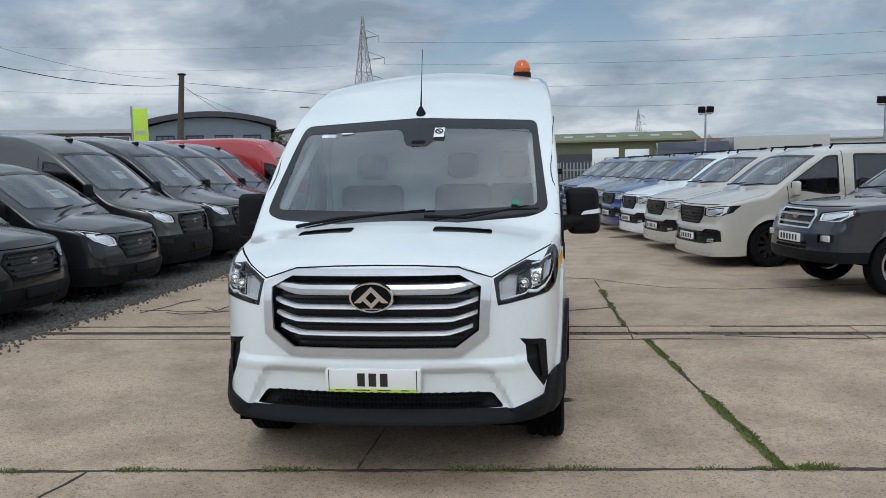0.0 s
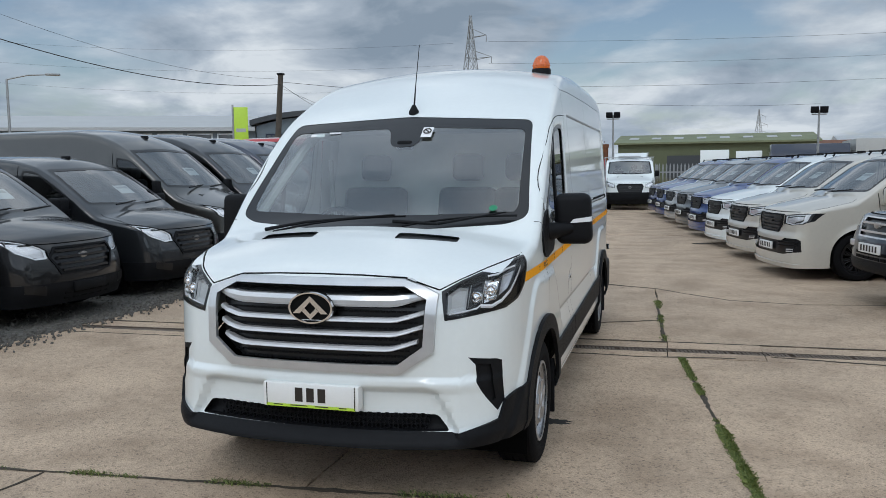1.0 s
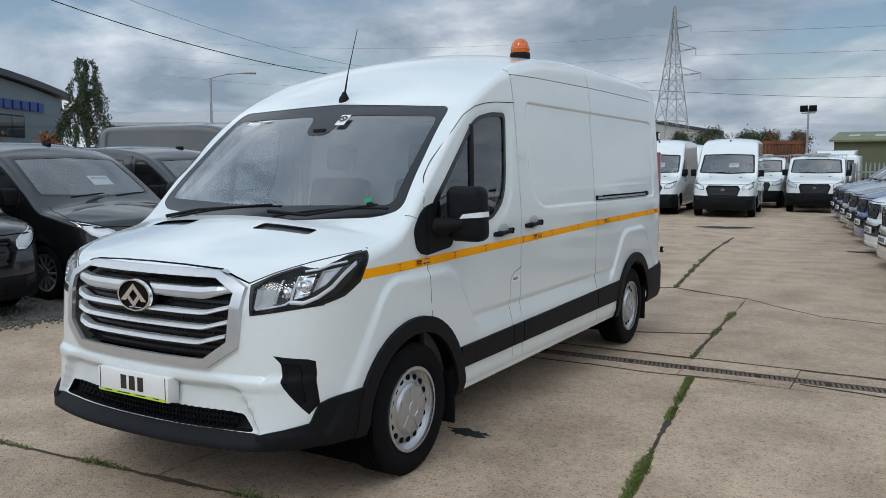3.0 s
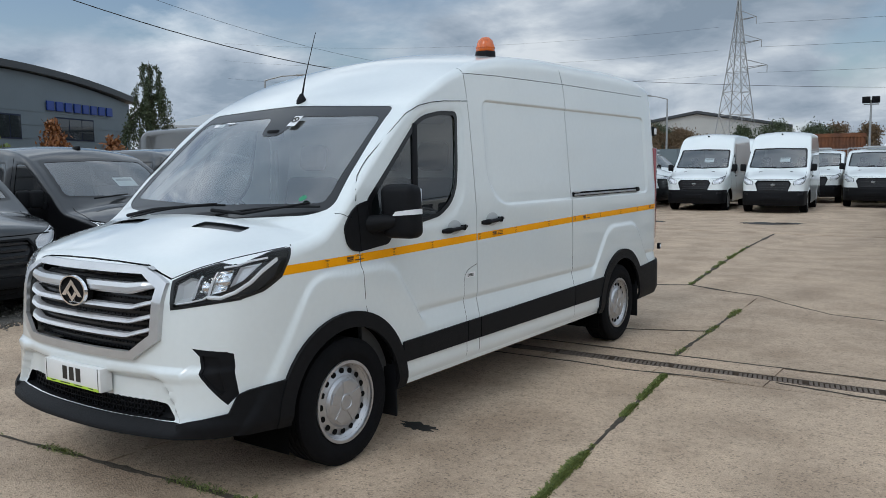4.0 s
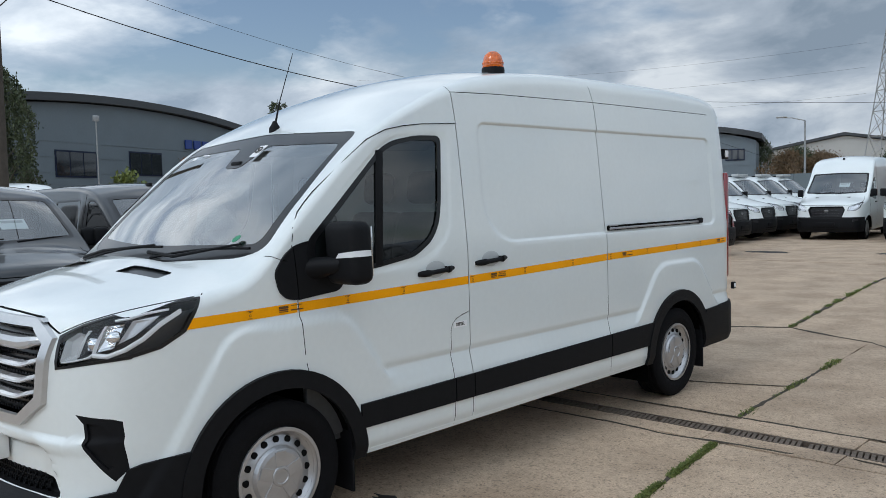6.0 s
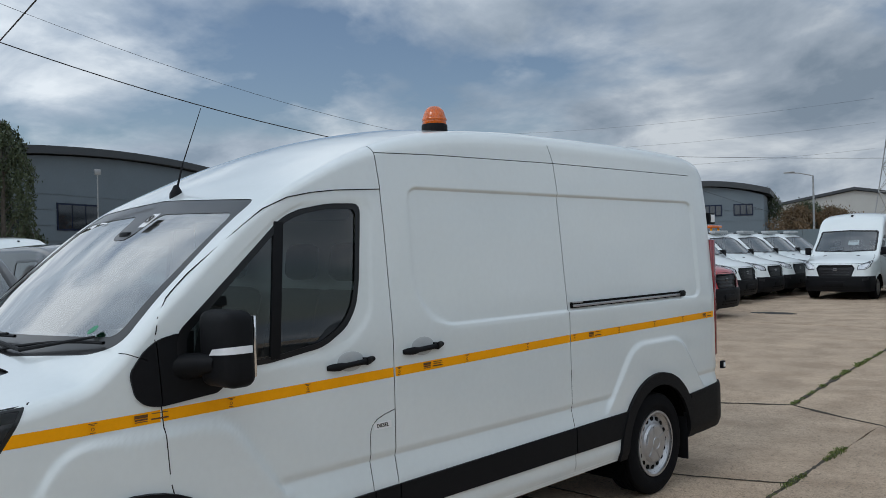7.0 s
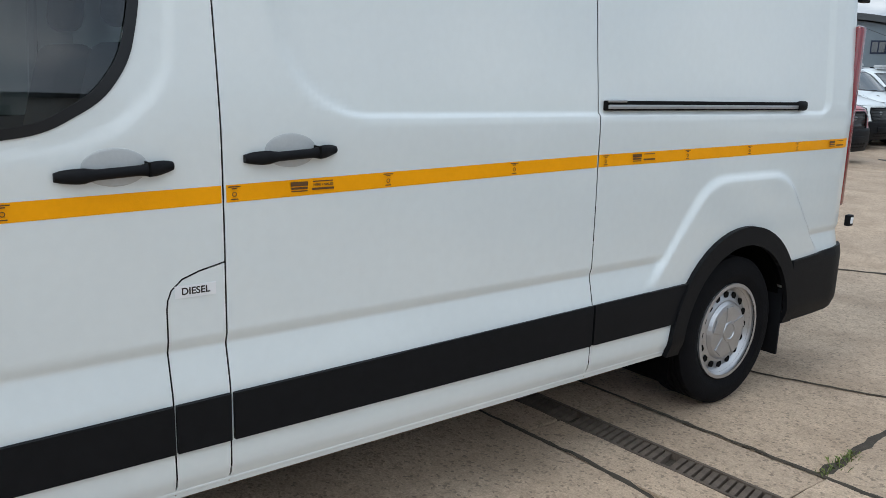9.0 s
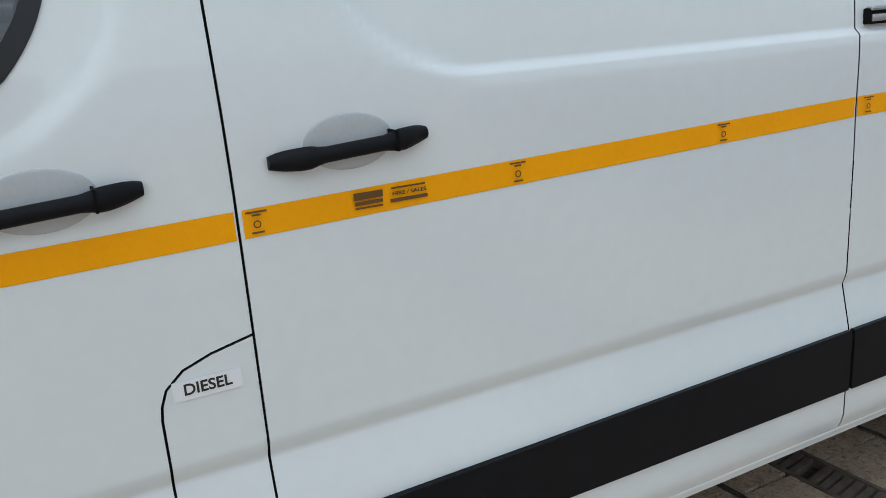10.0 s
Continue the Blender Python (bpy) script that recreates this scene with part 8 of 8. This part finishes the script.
# ---- trees ----
def tree(x, y, h, spread, leaf, name="tree", label="", weep=0.0, n=2600, seed=1, bare=0.25, leaf_size=0.16):
    rnd = random.Random(seed)
    root = thing(name, label, "tree", (x, y, 0))
    bm = bmesh.new()
    pts = [Vector((0, 0, 0))]
    for i in range(8):
        pts.append(Vector((pts[-1].x + rnd.uniform(-0.1, 0.1) * h * 0.1, pts[-1].y + rnd.uniform(-0.1, 0.1) * h * 0.1, h * 0.93 * (i + 1) / 8)))
    r0 = 0.02 * h
    for i in range(8):
        rod(bm, pts[i], pts[i + 1], r0 * (1 - i / 8.5), r0 * (1 - (i + 1) / 8.5), 8)
    tips = []
    for i in range(34):
        u = rnd.uniform(bare, 0.97)
        base = pts[min(int(u * 8), 7)].lerp(pts[min(int(u * 8) + 1, 8)], u * 8 % 1)
        a = rnd.uniform(0, 2 * math.pi)
        reach = spread * (math.sin(min(1.0, (1.04 - u) * 1.5) * math.pi / 2)) * rnd.uniform(0.45, 1.0)
        mid = base + Vector((math.cos(a) * reach * 0.55, math.sin(a) * reach * 0.55, reach * (0.5 if weep else 0.45)))
        tip = base + Vector((math.cos(a) * reach, math.sin(a) * reach, reach * (0.35 - 0.3 * weep)))
        rod(bm, base, mid, r0 * 0.28 * (1.1 - u), r0 * 0.16 * (1.1 - u), 5)
        rod(bm, mid, tip, r0 * 0.16 * (1.1 - u), 0.01, 5)
        tips += [(base, mid), (mid, tip), (mid, tip)]
        if weep:
            for k in range(3):
                d = mid.lerp(tip, rnd.uniform(0.3, 1.0))
                tips += [(d, d - Vector((rnd.uniform(-0.15, 0.15), rnd.uniform(-0.15, 0.15), weep * rnd.uniform(0.5, 1.6))))] * 2
    part("trunk", bm, BARK, root)
    verts, faces = [], []
    for i in range(n):
        a, b = tips[rnd.randrange(len(tips))]
        s = leaf_size * rnd.uniform(0.6, 1.3)
        j = Vector((rnd.gauss(0, 1), rnd.gauss(0, 1), rnd.gauss(0, 1))) * (0.09 if weep else 0.05 * spread + 0.12)
        c = a.lerp(b, rnd.random()) + j
        m = Euler((rnd.uniform(0, 6), rnd.uniform(0, 6), rnd.uniform(0, 6))).to_matrix()
        o = len(verts)
        for p in ((-s, 0, 0), (0, -s * 0.45, s * 0.1), (s, 0, 0), (0, s * 0.45, -s * 0.1)):
            verts.append(c + m @ Vector(p))
        faces.append((o, o + 1, o + 2, o + 3))
    me = bpy.data.meshes.new("crown")
    me.from_pydata([tuple(v) for v in verts], [], faces)
    me.materials.append(leaf)
    ob = new("crown", me)
    ob.parent = root
    return root


tree(-46.5, 34.0, 9.8, 2.7, LEAF, label="weeping birch with thin green foliage", weep=1.6, n=15000, seed=3, leaf_size=0.085)
tree(-36.0, 11.5, 8.6, 3.2, LEAF, label="weeping birch beside the unit", weep=1.9, n=16000, seed=5, leaf_size=0.08)
tree(-42.5, 24.5, 4.6, 1.2, AUTUMN, label="small tree with orange autumn leaves", n=1500, seed=7)
tree(-41.0, 27.2, 3.6, 1.0, AUTUMN, label="small tree with orange autumn leaves", n=900, seed=8)
tree(-38.5, 18.5, 3.4, 1.6, GRASS, label="yellow-green shrub by the unit", n=1800, seed=9, bare=0.05)
for i, (x, y, h, s, m) in enumerate(((-26.5, 70, 6.5, 3.4, LEAF), (-23.0, 72, 5.2, 3.0, LEAF), (-21.5, 66, 4.6, 2.6, RUSSET), (-19.0, 67, 4.4, 2.8, RUSSET), (-15.0, 70, 4.6, 2.6, LEAF), (-12.5, 71, 5.0, 3.0, LEAF), (-9.8, 72, 4.6, 2.8, LEAF), (-29.5, 74, 5.5, 3.0, LEAF),
                                     (-8.2, 75, 5.0, 2.2, RUSSET), (-6.2, 77, 5.0, 2.0, RUSSET))):
    tree(x, y, h, s, m, label="bushy tree behind the fence" if m is LEAF else "bushy tree with russet leaves", n=9000, seed=20 + i, bare=0.12, leaf_size=0.095)
# weeds by the palisade fence
rnd = random.Random(4)
verts, faces = [], []
for i in range(5200):
    x, y = rnd.uniform(-1.8, 8) if i % 3 == 0 else rnd.uniform(-1.6, 2.6), rnd.gauss(0, 0.35)
    h, a = rnd.uniform(0.4, 1.3) + 0.5 * abs(noise.noise((x * 1.3, 0, 2))), rnd.uniform(0, 6.28)
    o = len(verts)
    verts += [(x - 0.02 * math.cos(a), y - 0.02 * math.sin(a), 0), (x + 0.02 * math.cos(a), y + 0.02 * math.sin(a), 0), (x + rnd.gauss(0, 0.12), y + rnd.gauss(0, 0.12), h)]
    faces.append((o, o + 1, o + 2))
me = bpy.data.meshes.new("weeds")
me.from_pydata(verts, [], faces)
me.materials.append(STRAW)
weeds = tagged(new("weeds", me), "tall dry weeds along the fence", "weeds", kind="stuff")
weeds.location = (0.3, 33.9, 0)

# what closes the yard behind the camera: a plain pale depot and its fence
back = thing("depot", "long pale depot across the road", "building", (34, -38, 0), 78)
part("wall", boxed(0, 70, -12, 0, 0, 6.0), PALE, back, "pale sheet wall", smooth=False)
part("roof", boxed(-0.5, 70.5, -12.5, 0.4, 6.0, 6.4), DARKROOF, back, smooth=False)
bm = bmesh.new()
for i in range(11):
    if i != 5:
        box(bm, 38.0 + 1.0 * i, 38.7 + 1.0 * i, 0.0, 0.06, 4.2, 5.3)
part("sign_block", bm, INK, back, "dark plain blocks of a sign", smooth=False)
back2 = thing("rear_depot", "long grey depot behind the yard", "building", (-40, -34, 0), 0)
part("wall", boxed(0, 70, -12, 0, 0, 5.0), CLAD, back2, smooth=False)
part("roof", boxed(-0.5, 70.5, -12.5, 0.4, 5.0, 5.4), DARKROOF, back2, smooth=False)
fence2 = copy_thing(fence, pose(22, -18, 0, 0, 0, 80))
